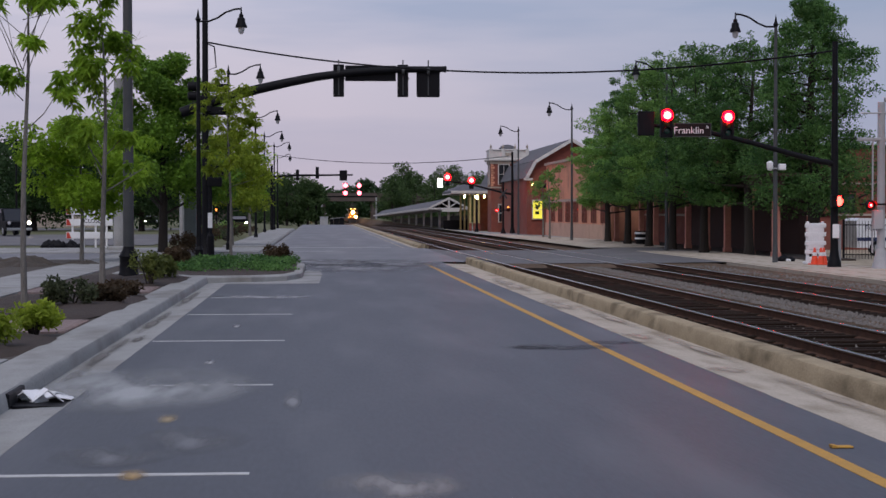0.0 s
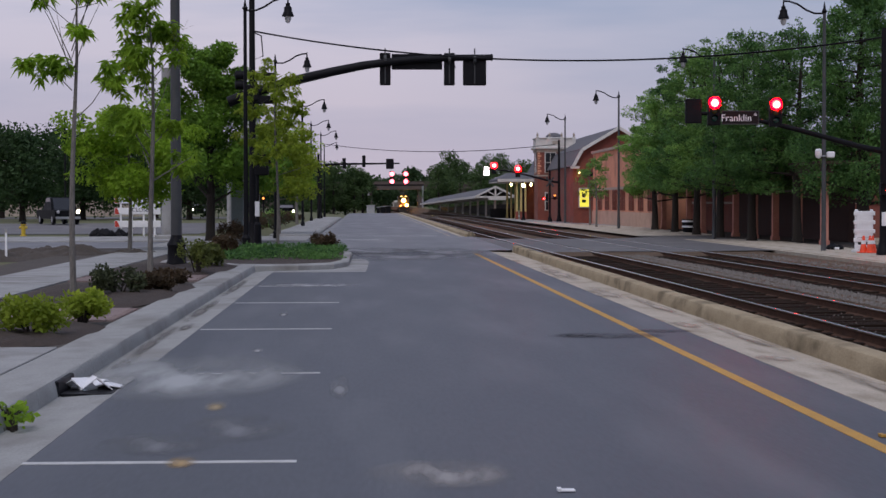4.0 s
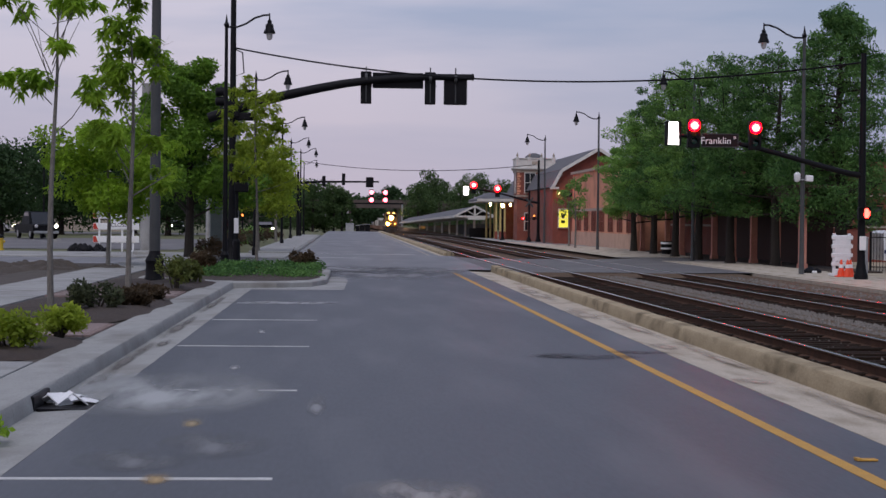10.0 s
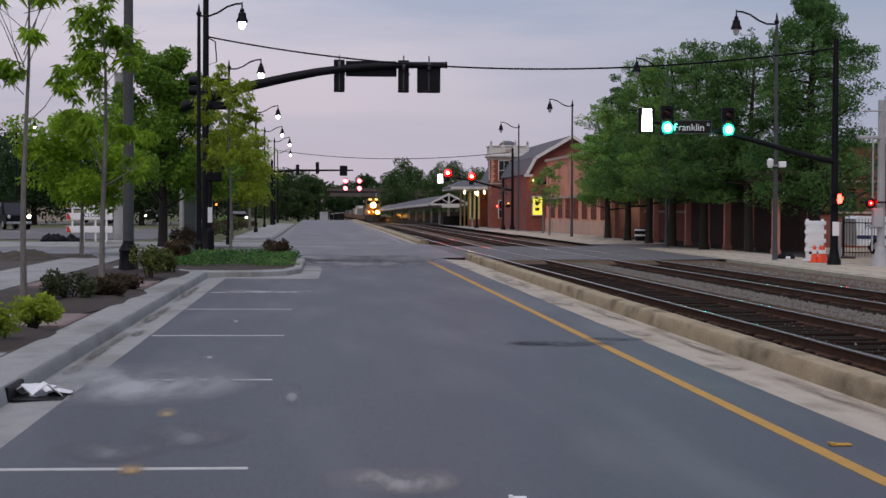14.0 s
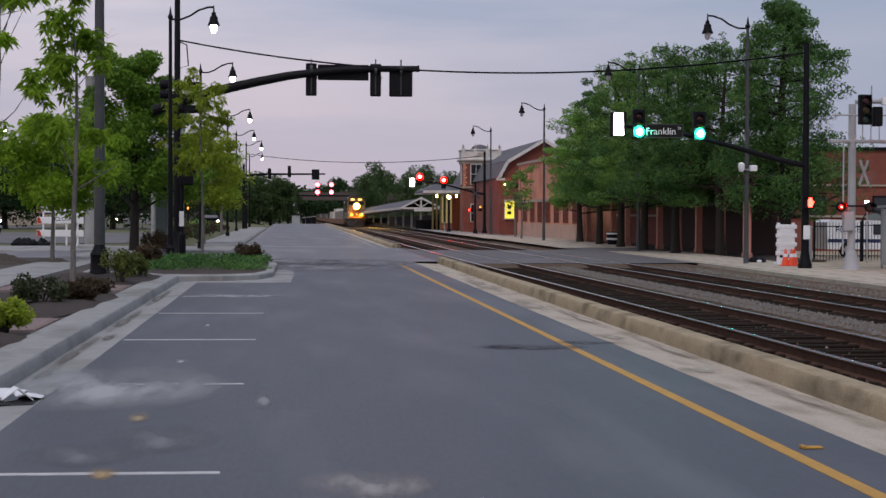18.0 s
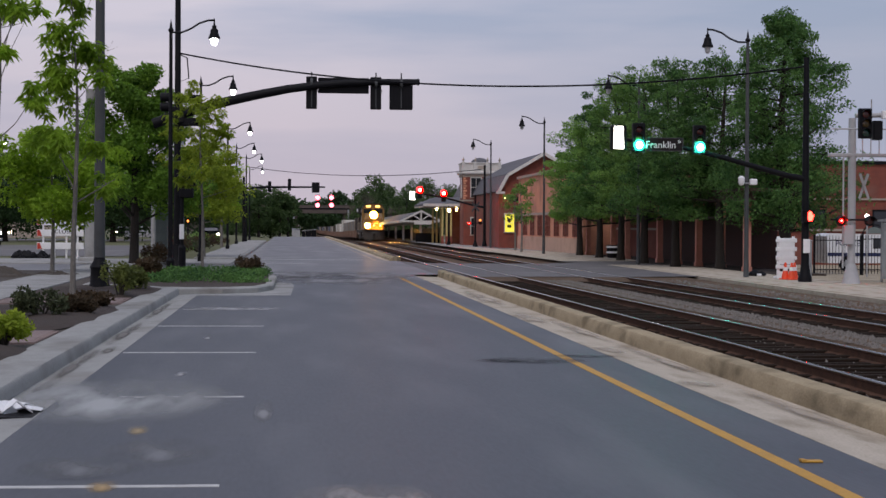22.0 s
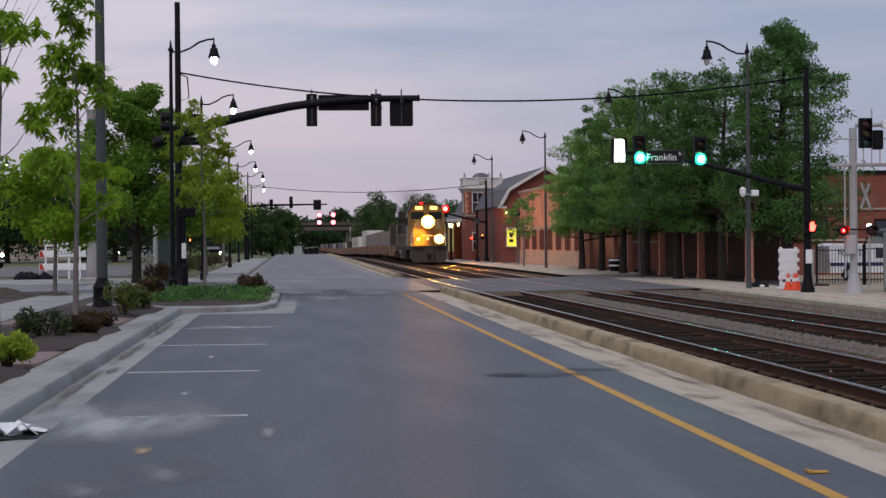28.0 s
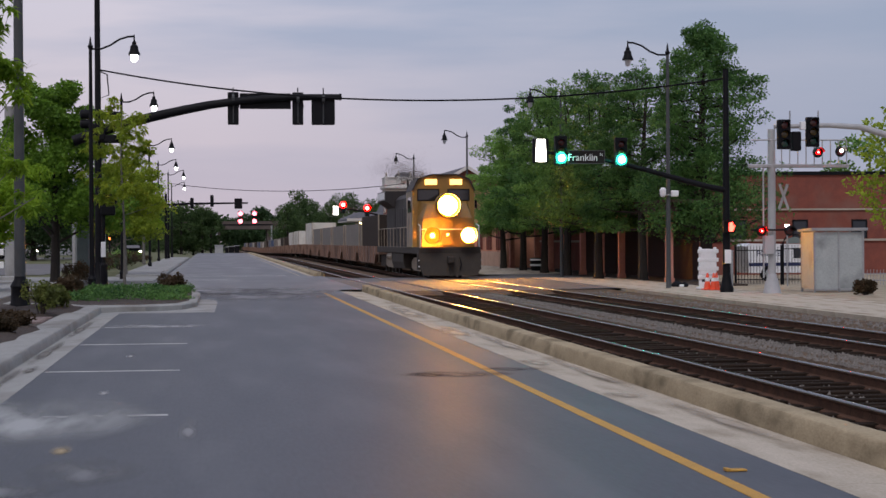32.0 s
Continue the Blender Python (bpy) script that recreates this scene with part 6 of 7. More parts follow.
part("sign_board", Mesh().box(13.3, 15.2, 189.6, 189.7, 1.85, 2.1), TRIM_WHITE, cn)
part("screen_wall", Mesh().loft([[(16.0, y, 1.5 + fall(y)), (16.2, y, 1.5 + fall(y)), (16.2, y, -0.5 + fall(y)), (16.0, y, -0.5 + fall(y))] for y in ys]), BLACK_STEEL, cn, "dark hedge-like screen under the canopy")

# road bridge over the line, with railway signals
br = thing("road_bridge", (0, 500, -1.6), "concrete road bridge over the railway with red line signals", "bridge")
DIM_CONCRETE = material("dark_brown_concrete", (0.13, 0.105, 0.095), (0.085, 0.07, 0.063), rough=0.95, scale=0.6, fine=12, bump=0.2, spec=0.15)
part("deck", Mesh().box(-45, 60, -5, 5, 6.6, 7.9), DIM_CONCRETE, br)
part("parapet", Mesh().box(-45, 60, -5.2, -4.95, 7.9, 8.9), DIM_CONCRETE, br)
for x in (1.2, 15.4, 30, -14):
    part("pier", Mesh().box(x - 0.6, x + 0.6, -4, 4, -1, 6.6, 0.1), DIM_CONCRETE, br)
part("abutment", Mesh().box(20, 60, -4.5, 4.5, -1, 6.6), DIM_CONCRETE, br)
part("abutment", Mesh().box(-45, -6, -4.5, 4.5, -1, 6.6), DIM_CONCRETE, br)
gan = thing("signal_gantry", (0, 488, -1.5), "railway signal gantry with red lamps above the tracks", "railway signal")
part("beam", Mesh().box(0.5, 16.2, -0.3, 0.3, 7.5, 7.9), BLACK_STEEL, gan)
for x in (0.8, 15.9):
    part("leg", Mesh().tube([(x, 0, -0.5), (x, 0, 7.6)], 0.25, 10), GREY_STEEL, gan)
for x in (T1 + 0.1, T2):
    hd = part("signal_head", Mesh().box(x - 0.6, x + 0.6, -0.5, -0.3, 7.9, 11.6, 0.1), BLACK_STEEL, gan, "black railway signal head")
    for z in (8.7, 10.8):
        part("lamp", Mesh().lathe([(0.62, -0.5), (0.5, -0.6), (0, -0.64)], (x, 0, z), 16, "y"), PINK_ON, hd, "glowing red railway signal lamp", smooth=True)

# equipment case beside the far line
ec = thing("equipment_case", (0.75, 262, -0.1), "pale grey railway equipment case", "equipment case")
part("body", Mesh().box(-0.6, 0.6, -0.7, 0.7, 0, 1.15, 0.05), SILVER, ec)
part("roof", Mesh().box(-0.68, 0.68, -0.8, 0.8, 1.15, 1.26, 0.04), SILVER, ec)
for k, (x, w) in enumerate(((1.9, 0.25), (2.6, 0.4), (3.4, 0.35))):
    b = thing("relay_box", (x, 262, -0.1), "small dark railway relay box", "equipment case")
    part("body", Mesh().box(-w, w, -0.3, 0.3, 0, 0.9 + 0.1 * k, 0.04), BLACK_STEEL, b)
    part("cap", Mesh().box(-w - 0.05, w + 0.05, -0.35, 0.35, 0.9 + 0.1 * k, 0.98 + 0.1 * k), GREY_STEEL, b)

# ---- left side things ----
rc = thing("road_closed_barricade", (-11.55, 89.5, 0.0), "white three-board road closed barricade", "barricade")
RED_SHEET = material("red_reflective", (0.6, 0.05, 0.03), rough=0.4, bump=0)
for x in (-0.85, -0.3, 0.3, 0.85):
    part("upright", Mesh().box(x - 0.045, x + 0.045, -0.05, 0.05, 0, 2.06, 0.01), WHITE_PLASTIC, rc)
for x in (-0.85, 0.85):
    part("foot", Mesh().box(x - 0.05, x + 0.05, -0.6, 0.6, 0, 0.08), WHITE_PLASTIC, rc)
for z, h in ((0.45, 0.34), (1.1, 0.34), (1.66, 0.34)):
    bd = part("board", Mesh().box(-1.16, 1.16, -0.09, -0.05, z, z + h, 0.01), WHITE_PLASTIC, rc)
    part("stripe", Mesh().prism([(-1.14, z + 0.02), (-0.9, z + 0.02), (-1.02, z + h - 0.02), (-1.14, z + h - 0.02)], -0.095, -0.091), RED_SHEET, bd, "red reflective corner stripe")
part("sign", Mesh().box(-0.4, 0.9, -0.11, -0.095, 1.14, 1.86, 0.01), WHITE_PLASTIC, rc, "white sign with two dark lines of capitals")
lettering("ROAD", 0.3, rc, (0.25, -0.114, 1.66), BLACK_STEEL)
lettering("CLOSED", 0.28, rc, (0.25, -0.114, 1.33), BLACK_STEEL)
hy = thing("fire_hydrant", (-17.4, 90.0, 0.0), "yellow fire hydrant with a dark cap", "fire hydrant")
HYD = material("hydrant_yellow", (0.6, 0.42, 0.04), (0.5, 0.34, 0.03), rough=0.5, bump=0.05)
part("body", Mesh().lathe([(0.17, 0), (0.17, 0.06), (0.11, 0.08), (0.11, 0.55), (0.15, 0.58), (0.15, 0.62)], n=14), HYD, hy, smooth=True)
part("cap", Mesh().lathe([(0.15, 0.62), (0.12, 0.74), (0.03, 0.8), (0.03, 0.86)], n=14), BLACK_STEEL, hy, smooth=True)
part("outlet", Mesh().lathe([(0.07, -0.2), (0.07, 0.2)], (0, 0, 0.45), 10, "x"), HYD, hy)
db = thing("debris_pile", (-12.95, 88.5, 0.0), "dark heap of bagged debris on the verge", "debris")
rb = random.Random(2)
for k in range(13):
    x, y, r = rb.gauss(0, 0.42), rb.uniform(-0.3, 0.3), rb.uniform(0.14, 0.27)
    rings = []
    for u in (0.0, 0.25, 0.5, 0.75, 0.95):
        q = r * math.sin(math.pi * (0.28 + 0.7 * u)) ** 0.7
        rings.append([(x + q * 1.3 * math.cos(a) * (1 + 0.25 * math.sin(3 * a + k)), y + q * math.sin(a) * (1 + 0.2 * math.sin(2 * a + k)), -0.02 + r * 1.5 * u * (1 + 0.2 * math.sin(a * 2 + k * 2))) for a in [2 * math.pi * n / 12 for n in range(12)]])
    part("bag", Mesh().loft(rings), BLACK_STEEL, db, smooth=True)

# heaps of dug earth
for i, (cx, cy, rx, ry, h, lab) in enumerate(((-9.4, 55, 2.7, 2.0, 0.4, "brown heap of dug earth beside the sidewalk"), (-7.6, 56, 1.8, 1.4, 0.24, "low brown heap of dug earth"), (-11.8, 53, 1.9, 1.8, 0.5, "brown heap of dug earth beside the sidewalk"))):
    m = Mesh()
    rings = []
    for q in range(19):
        u = 1.0 - 0.98 * q / 18
        ring = []
        for k in range(64):
            a = 2 * math.pi * k / 64
            px, py = math.cos(a) * u * rx, math.sin(a) * u * ry
            lump = 0.17 * noise.noise(Vector((px * 1.1, py * 1.1, i * 3.1))) + 0.13 * noise.noise(Vector((px * 3.1, py * 3.1, i + 7.0))) + 0.06 * noise.noise(Vector((px * 8, py * 8, i)))
            w = 1 + 0.14 * math.sin(3 * a + i) + 0.06 * math.sin(7 * a)
            ring.append((cx + px * w, cy + py * w, -0.05 + h * (1 - u ** 1.5) + lump * min(1.0, (1 - u) * 4)))
        rings.append(ring)
    m.loft(rings)
    solid("earth_mound", m, DIRT, lab, "mound", smooth=True)
st = thing("marker_stake", (-10.6, 52.2, 0), "thin white marker stake in the dug earth", "stake")
part("stake", Mesh().box(-0.03, 0.03, -0.02, 0.02, -0.05, 0.95), WHITE_PLASTIC, st)
part("cap", Mesh().box(-0.034, 0.034, -0.024, 0.024, 0.85, 0.96), GREY_STEEL, st)

# park lanes and wall at the back
park = Mesh()
for x0, x1, y0, y1 in ((-70, -9.0, 95, 142), (-70, -9.0, 180, 200), (-9.0, -7.2, 110, 200)):
    park.add([(x0, y0, 0.012), (x1, y0, 0.012), (x1, y1, 0.012), (x0, y1, 0.012)], [(0, 1, 2, 3)])
solid("side_street", park, ASPHALT_FAR, "pale worn asphalt lane across the park", "road", "structure")
solid("corner_walk", Mesh().box(-40, -2.6, 76.5, 85.98, -0.1, 0.06, 0.03), CONCRETE, "pale concrete sidewalk along the side street", "sidewalk", "structure")
solid("corner_walk", Mesh().box(-40, -5.6, 58.5, 61.9, -0.1, 0.09), CONCRETE, "pale concrete sidewalk along the side street", "sidewalk", "structure")
lw = thing("boundary_wall", (0, 0, 0), "low pale boundary wall across the park", "wall")
part("wall", Mesh().box(-75, -27, 216, 216.4, -0.2, 1.7), STONE, lw)
part("coping", Mesh().box(-75, -27, 215.9, 216.5, 1.7, 1.85), STONE, lw)

# litter at the storm drain
dr = thing("storm_drain", (-2.83, 16.4, 0.0), "dark storm drain opening in the kerb", "storm drain")
part("opening", Mesh().box(-0.02, 0.058, -0.5, 0.35, -0.02, 0.128, 0.01), BLACK_STEEL, dr)
part("grate", Mesh().box(-0.02, 0.52, -0.42, 0.42, -0.05, 0.008), BLACK_STEEL, dr, "dark iron grate")
lt = thing("paper_litter", (-2.57, 16.5, 0.01), "crumpled white paper litter on the drain", "litter")
for k in range(5):
    a = k * 1.3
    part("sheet", Mesh().prism([(-0.14, 0), (0.0, 0.03 + 0.02 * k), (0.15, 0.01), (0.14, 0.018), (0.0, 0.045 + 0.02 * k), (-0.14, 0.01)], -0.1, 0.1), WHITE_PLASTIC, lt, at=pose(0.13 * math.cos(a), 0.2 * math.sin(a), 0, 0, 0, 50 * k))
lb = bush((-2.75, 13.6, -0.01), 0.24, 0.22, LEAF_FRESH, "fallen green leafy branch in the gutter", 91, leaves=260, size=0.07)
for x, y, c, w in ((3.87, 12.75, YELLOW_PAINT, 0.045), (1.2, 10.46, WHITE_PLASTIC, 0.03)):
    sc = thing("road_scrap", (x, y, 0.0), "small flat scrap lying on the asphalt", "litter")
    part("scrap", Mesh().box(-w * 1.8, w * 1.8, -w, w, 0.002, 0.016, 0.004), c, sc)
    part("edge", Mesh().box(-w * 1.8, -w, -w, w, 0.016, 0.024), c, sc)


def dusting(name, colour, under, reach, scale):
    """Dust lying on the asphalt, thick in the middle and thinning out unevenly."""
    m = material(name, under, tuple(c * 0.8 for c in under), rough=0.5, scale=0.5, fine=60, bump=0.2)
    nt = m.node_tree
    b = nt.nodes["Principled BSDF"]
    co = nt.nodes.new("ShaderNodeTexCoord")
    mp = nt.nodes.new("ShaderNodeMapping")
    mp.inputs["Scale"].default_value = (1 / reach[0], 1 / reach[1], 1)
    gr = nt.nodes.new("ShaderNodeTexGradient")
    gr.gradient_type = "SPHERICAL"
    nz = nt.nodes.new("ShaderNodeTexNoise")
    nz.inputs["Scale"].default_value, nz.inputs["Detail"].default_value = scale, 7
    mul = nt.nodes.new("ShaderNodeMath")
    mul.operation = "MULTIPLY"
    rp = nt.nodes.new("ShaderNodeValToRGB")
    rp.color_ramp.elements[0].position, rp.color_ramp.elements[1].position = 0.04, 0.62
    mx = nt.nodes.new("ShaderNodeMixRGB")
    nt.links.new(co.outputs["Object"], mp.inputs[0])
    nt.links.new(mp.outputs[0], gr.inputs[0])
    drift = nt.nodes.new("ShaderNodeMapping")
    drift.inputs["Scale"].default_value = (1, 0.22, 1)
    nt.links.new(co.outputs["Object"], drift.inputs[0])
    nt.links.new(drift.outputs[0], nz.inputs["Vector"])
    nt.links.new(gr.outputs["Fac"], mul.inputs[0])
    patchy = nt.nodes.new("ShaderNodeMapRange")
    patchy.inputs["From Min"].default_value, patchy.inputs["From Max"].default_value = 0.3, 0.64
    nt.links.new(nz.outputs["Fac"], patchy.inputs["Value"])
    nt.links.new(patchy.outputs[0], mul.inputs[1])
    nt.links.new(mul.outputs[0], rp.inputs[0])
    see = nt.nodes.new("ShaderNodeBsdfTransparent")
    mix = nt.nodes.new("ShaderNodeMixShader")
    nt.links.new(rp.outputs[0], mix.inputs[0])
    nt.links.new(see.outputs[0], mix.inputs[1])
    nt.links.new(b.outputs[0], mix.inputs[2])
    nt.links.new(mix.outputs[0], nt.nodes["Material Output"].inputs["Surface"])
    return m


def dust_patch(name, x, y, rx, ry, colour, label, scale=3.0, z=0.0):
    o = [(rx * math.cos(2 * math.pi * k / 24), ry * math.sin(2 * math.pi * k / 24)) for k in range(24)]
    solid(name, Mesh().add([(p[0], p[1], 0.0045) for p in o], [tuple(range(24))]), dusting(name + "_surface", colour, tuple(c * 1.15 for c in colour), (rx, ry), scale), label, "road stain", "structure", at=(x, y, z))


for x, y, rx, ry in ((3.1, 22.55, 0.85, 0.62), (2.75, 22.5, 0.4, 0.4), (3.95, 23.3, 0.5, 0.42)):
    dust_patch("tar_stain", x, y, rx, ry, (0.022, 0.023, 0.028), "dark oily stain on the asphalt", 2.5)
# Pale feathered patches added to soften the step between the two asphalt colours.
for x, y, rx, ry in ((0.2, 61.5, 2.6, 5.5), (2.6, 60.5, 2.0, 6.0), (1.0, 56.0, 3.2, 6.0)):
    dust_patch("worn_patch", x, y, rx, ry, (0.135, 0.135, 0.143), "pale feathered patch over the seam between two asphalts", 1.2)
dust_patch("sand_dust", -1.85, 17.7, 1.5, 2.6, (0.32, 0.33, 0.33), "pale sandy dust spilled across a parking bay", 1.6)
dust_patch("pale_scuff", 0.5, 11.2, 0.55, 0.7, (0.25, 0.235, 0.225), "pale scuffed patch on the asphalt", 5)
dust_patch("pale_scuff", -0.25, 16.5, 0.11, 1.2, (0.19, 0.193, 0.2), "pale scuff on the asphalt", 4)
dust_patch("pale_scuff", -1.0, 13.6, 0.5, 1.0, (0.135, 0.14, 0.15), "faint pale scuff on the asphalt", 3)
dust_patch("pale_scuff", -1.5, 12.7, 0.5, 0.7, (0.135, 0.14, 0.15), "faint pale scuff on the asphalt", 3)
dust_patch("ochre_mark", -1.24, 11.78, 0.13, 0.32, (0.42, 0.27, 0.1), "ochre paint mark on the bay line", 3)
dust_patch("ochre_mark", -1.28, 15.0, 0.11, 0.4, (0.4, 0.3, 0.16), "ochre paint mark on the asphalt", 3)
dust_patch("pale_scuff", -1.27, 20.6, 0.08, 0.4, (0.36, 0.36, 0.36), "small pale spot on the asphalt", 3)
dust_patch("pale_scuff", -1.27, 27.2, 0.08, 0.6, (0.33, 0.33, 0.33), "small pale spot on the asphalt", 3)
dust_patch("pale_scuff", -1.2, 36.6, 1.3, 0.9, (0.3, 0.3, 0.31), "pale dusty band across a parking bay", 2)

# silt and leaf litter along the gutters
for x, y, rx, ry, z in ((-2.66, 22.0, 0.11, 3.2, -0.008), (-2.64, 28.5, 0.13, 3.4, -0.008), (-2.66, 36.0, 0.12, 4.0, -0.008), (-2.62, 19.2, 0.12, 1.2, -0.008), (-2.5, 24.6, 0.1, 0.9, -0.002)):
    dust_patch("gutter_silt", x, y, rx, ry, (0.1, 0.088, 0.075), "dark silt lying in the gutter", 3, z)
for x, y, rx, ry in ((4.82, 16.5, 0.14, 2.4), (4.84, 22.5, 0.13, 3.0), (4.8, 29.0, 0.15, 3.6), (4.55, 19.2, 0.28, 0.5), (4.5, 24.5, 0.25, 0.8), (4.5, 33.0, 0.3, 2.5), (4.6, 42.0, 0.3, 5.0)):
    dust_patch("gutter_silt", x, y, rx, ry, (0.33, 0.27, 0.2), "brown silt lying in the gutter", 3, 0.0)

# ---- vehicles ----
def vehicle(name, at, rz, label, category, paint, length, width, height, kind, lights=()):
    t = thing(name, at, label, category, rz=rz)
    L, W, Hh = length / 2, width / 2, height
    if kind == "pickup":
        prof = [(-L, 0.45), (L - 0.1, 0.45), (L, 0.6), (L - 0.02, 1.05), (L - 1.1, 1.15), (L - 1.9, Hh), (L - 3.3, Hh), (L - 3.7, 1.15), (-L, 1.12)]
    else:
        prof = [(-L, 0.35), (L - 0.1, 0.35), (L, 0.55), (L - 0.1, 0.78), (L - 1.15, 0.92), (L - 1.95, Hh), (L - 3.2, Hh), (L - 4.1, 0.98), (-L, 0.92)]
    rings = []
    for y, s in ((-W, 0.96), (-W + 0.12, 1.0), (W - 0.12, 1.0), (W, 0.96)):
        rings.append([(x, y if z < 1.2 else y * 0.84, 0.35 + (z - 0.35) * s) for x, z in prof])
    part("body", Mesh().loft(rings), paint, t)
    gz = Hh - 0.09
    part("windscreen", Mesh().loft([[(L - 1.12, -W * 0.78, 1.1), (L - 1.12, W * 0.78, 1.1), (L - 1.86, W * 0.74, gz), (L - 1.86, -W * 0.74, gz)], [(L - 1.04, -W * 0.78, 1.14), (L - 1.04, W * 0.78, 1.14), (L - 1.8, W * 0.74, gz + 0.03), (L - 1.8, -W * 0.74, gz + 0.03)]]), DARK_GLASS, t)
    for s in (-1, 1):
        part("side_window", Mesh().prism([(L - 1.4, 1.05), (L - 1.95, gz), (L - 3.15, gz), (L - 3.5, 1.05)], s * W * 0.86, s * (W * 0.86 + 0.03)), DARK_GLASS, t)
        part("headlamp", Mesh().lathe([(0.12, L - 0.06), (0.13, L), (0.09, L + 0.03), (0.0, L + 0.04)], (0, s * W * 0.75, 0.98 if kind == "pickup" else 0.78), 12, "x"), CAR_ON if ("head", s) in lights else LAMP_GLASS, t)
        part("tail_lamp", Mesh().box(-L - 0.02, -L + 0.06, s * W * 0.8 - 0.12, s * W * 0.8 + 0.12, 0.68, 0.88, 0.02), TAIL_ON if ("tail", s) in lights else LENS_RED, t)
        for x in (-L + 0.95, L - 0.9):
            r = 0.4 if kind == "pickup" else 0.33
            w = part("wheel", Mesh().lathe([(r - 0.03, -0.11), (r, -0.06), (r, 0.06), (r - 0.03, 0.11)], (0, 0, 0), 18, "y"), BLACK_STEEL, t, at=(x, s * (W - 0.1), r))
            part("rim", Mesh().lathe([(r * 0.6, s * 0.115), (r * 0.5, s * 0.12), (0, s * 0.125)], (0, 0, 0), 12, "y"), GREY_STEEL, w)
    part("bumper", Mesh().box(L - 0.02, L + 0.1, -W * 0.95, W * 0.95, 0.42, 0.62, 0.03), GREY_STEEL if kind == "pickup" else paint, t)
    part("grille", Mesh().box(L - 0.01, L + 0.03, -W * 0.5, W * 0.5, 0.66, 0.95, 0.01), BLACK_STEEL, t)
    return t


BLACK_CAR = material("black_car_paint", (0.008, 0.009, 0.011), (0.005, 0.006, 0.007), rough=0.5, bump=0, spec=0.06)
SILVER_CAR = material("silver_car_paint", (0.55, 0.57, 0.6), (0.5, 0.52, 0.55), rough=0.3, metal=0.4, bump=0, coat=0.5)
vehicle("pickup_truck", (-23.6, 136, 0.012), -66, "black pickup truck facing the street with one lit headlamp", "truck", BLACK_CAR, 5.7, 2.0, 2.1, "pickup", (("head", 1),))
vehicle("parked_car", (-19.6, 206, 0.012), -82, "dark car with a lit headlamp facing the street", "car", BLACK_CAR, 4.6, 1.8, 1.45, "sedan", (("head", -1),))
vehicle("parked_car", (-7.6, 166, 0.012), -85, "dark car with a lit headlamp facing the street", "car", BLACK_CAR, 4.6, 1.8, 1.45, "sedan", (("head", 1),))
silver_car = vehicle("silver_car", (-60, 190, 0.012), 0, "silver saloon car driving along the park lane", "car", SILVER_CAR, 4.7, 1.8, 1.45, "sedan", (("tail", 1), ("tail", -1), ("head", 1), ("head", -1)))
second_car = vehicle("silver_car", (-75, 190, 0.012), 0, "pale silver car queueing on the park lane", "car", SILVER_CAR, 4.7, 1.8, 1.45, "sedan", (("tail", 1), ("tail", -1), ("head", 1), ("head", -1)))

# ---- the train ----
# Navy paint turned brown: the warm light on it is in the colour.
TRAIN_NAVY = material("warm_lit_navy_paint", (0.042, 0.034, 0.032), (0.024, 0.021, 0.022), rough=0.65, scale=1.5, fine=30, bump=0.05, stain=(0.05, 0.042, 0.038), stain_scale=0.8, spec=0.3)
TRAIN_GREY = material("grey_loco_paint", (0.36, 0.29, 0.21), (0.28, 0.22, 0.16), rough=0.55, scale=1.5, fine=30, bump=0.05, stain=(0.09, 0.08, 0.07), stain_scale=0.8)
TRAIN_GOLD = material("yellow_nose_paint", (0.27, 0.145, 0.03), (0.21, 0.11, 0.025), rough=0.5, scale=1.5, fine=30, bump=0.05, stain=(0.3, 0.17, 0.04), stain_scale=1.0)
UNDER = material("dirty_running_gear", (0.045, 0.034, 0.026), (0.026, 0.02, 0.016), rough=0.8, scale=3, fine=30, bump=0.3)
WELL_RED = material("red_brown_wagon", (0.26, 0.15, 0.105), (0.17, 0.1, 0.07), rough=0.7, scale=2, fine=30, bump=0.15, stain=(0.08, 0.045, 0.035))


def wheel_set(parent, y, z=0.0):
    for s in (-1, 1):
        w = part("wheel", Mesh().lathe([(0.5, -0.065), (0.53, -0.065), (0.5, 0.065), (0.46, 0.065)], (0, 0, 0), 20, "x"), UNDER, parent, at=(s * GAUGE, y, 0.51 + z))
        part("hub", Mesh().lathe([(0.12, -0.12), (0.12, 0.12)], (0, 0, 0), 10, "x"), GREY_STEEL, w)


def bogie(parent, y, n):
    for s in (-1, 1):
        L = 0.95 * n
        part("bogie_frame", Mesh().prism([(-L, 0.42), (-L, 0.75), (-L * 0.6, 0.95), (L * 0.6, 0.95), (L, 0.75), (L, 0.42), (L * 0.5, 0.3), (-L * 0.5, 0.3)], s * 1.02 - 0.07, s * 1.02 + 0.07, "x"), UNDER if n < 3 else TRAIN_GREY, parent, at=(0, y, 0))
    for k in range(n):
        wheel_set(parent, y + (k - (n - 1) / 2) * (1.85 if n == 2 else 1.95))


loco = thing("locomotive", (T2, 577, 0), "dark blue diesel locomotive with blazing headlights", "locomotive")
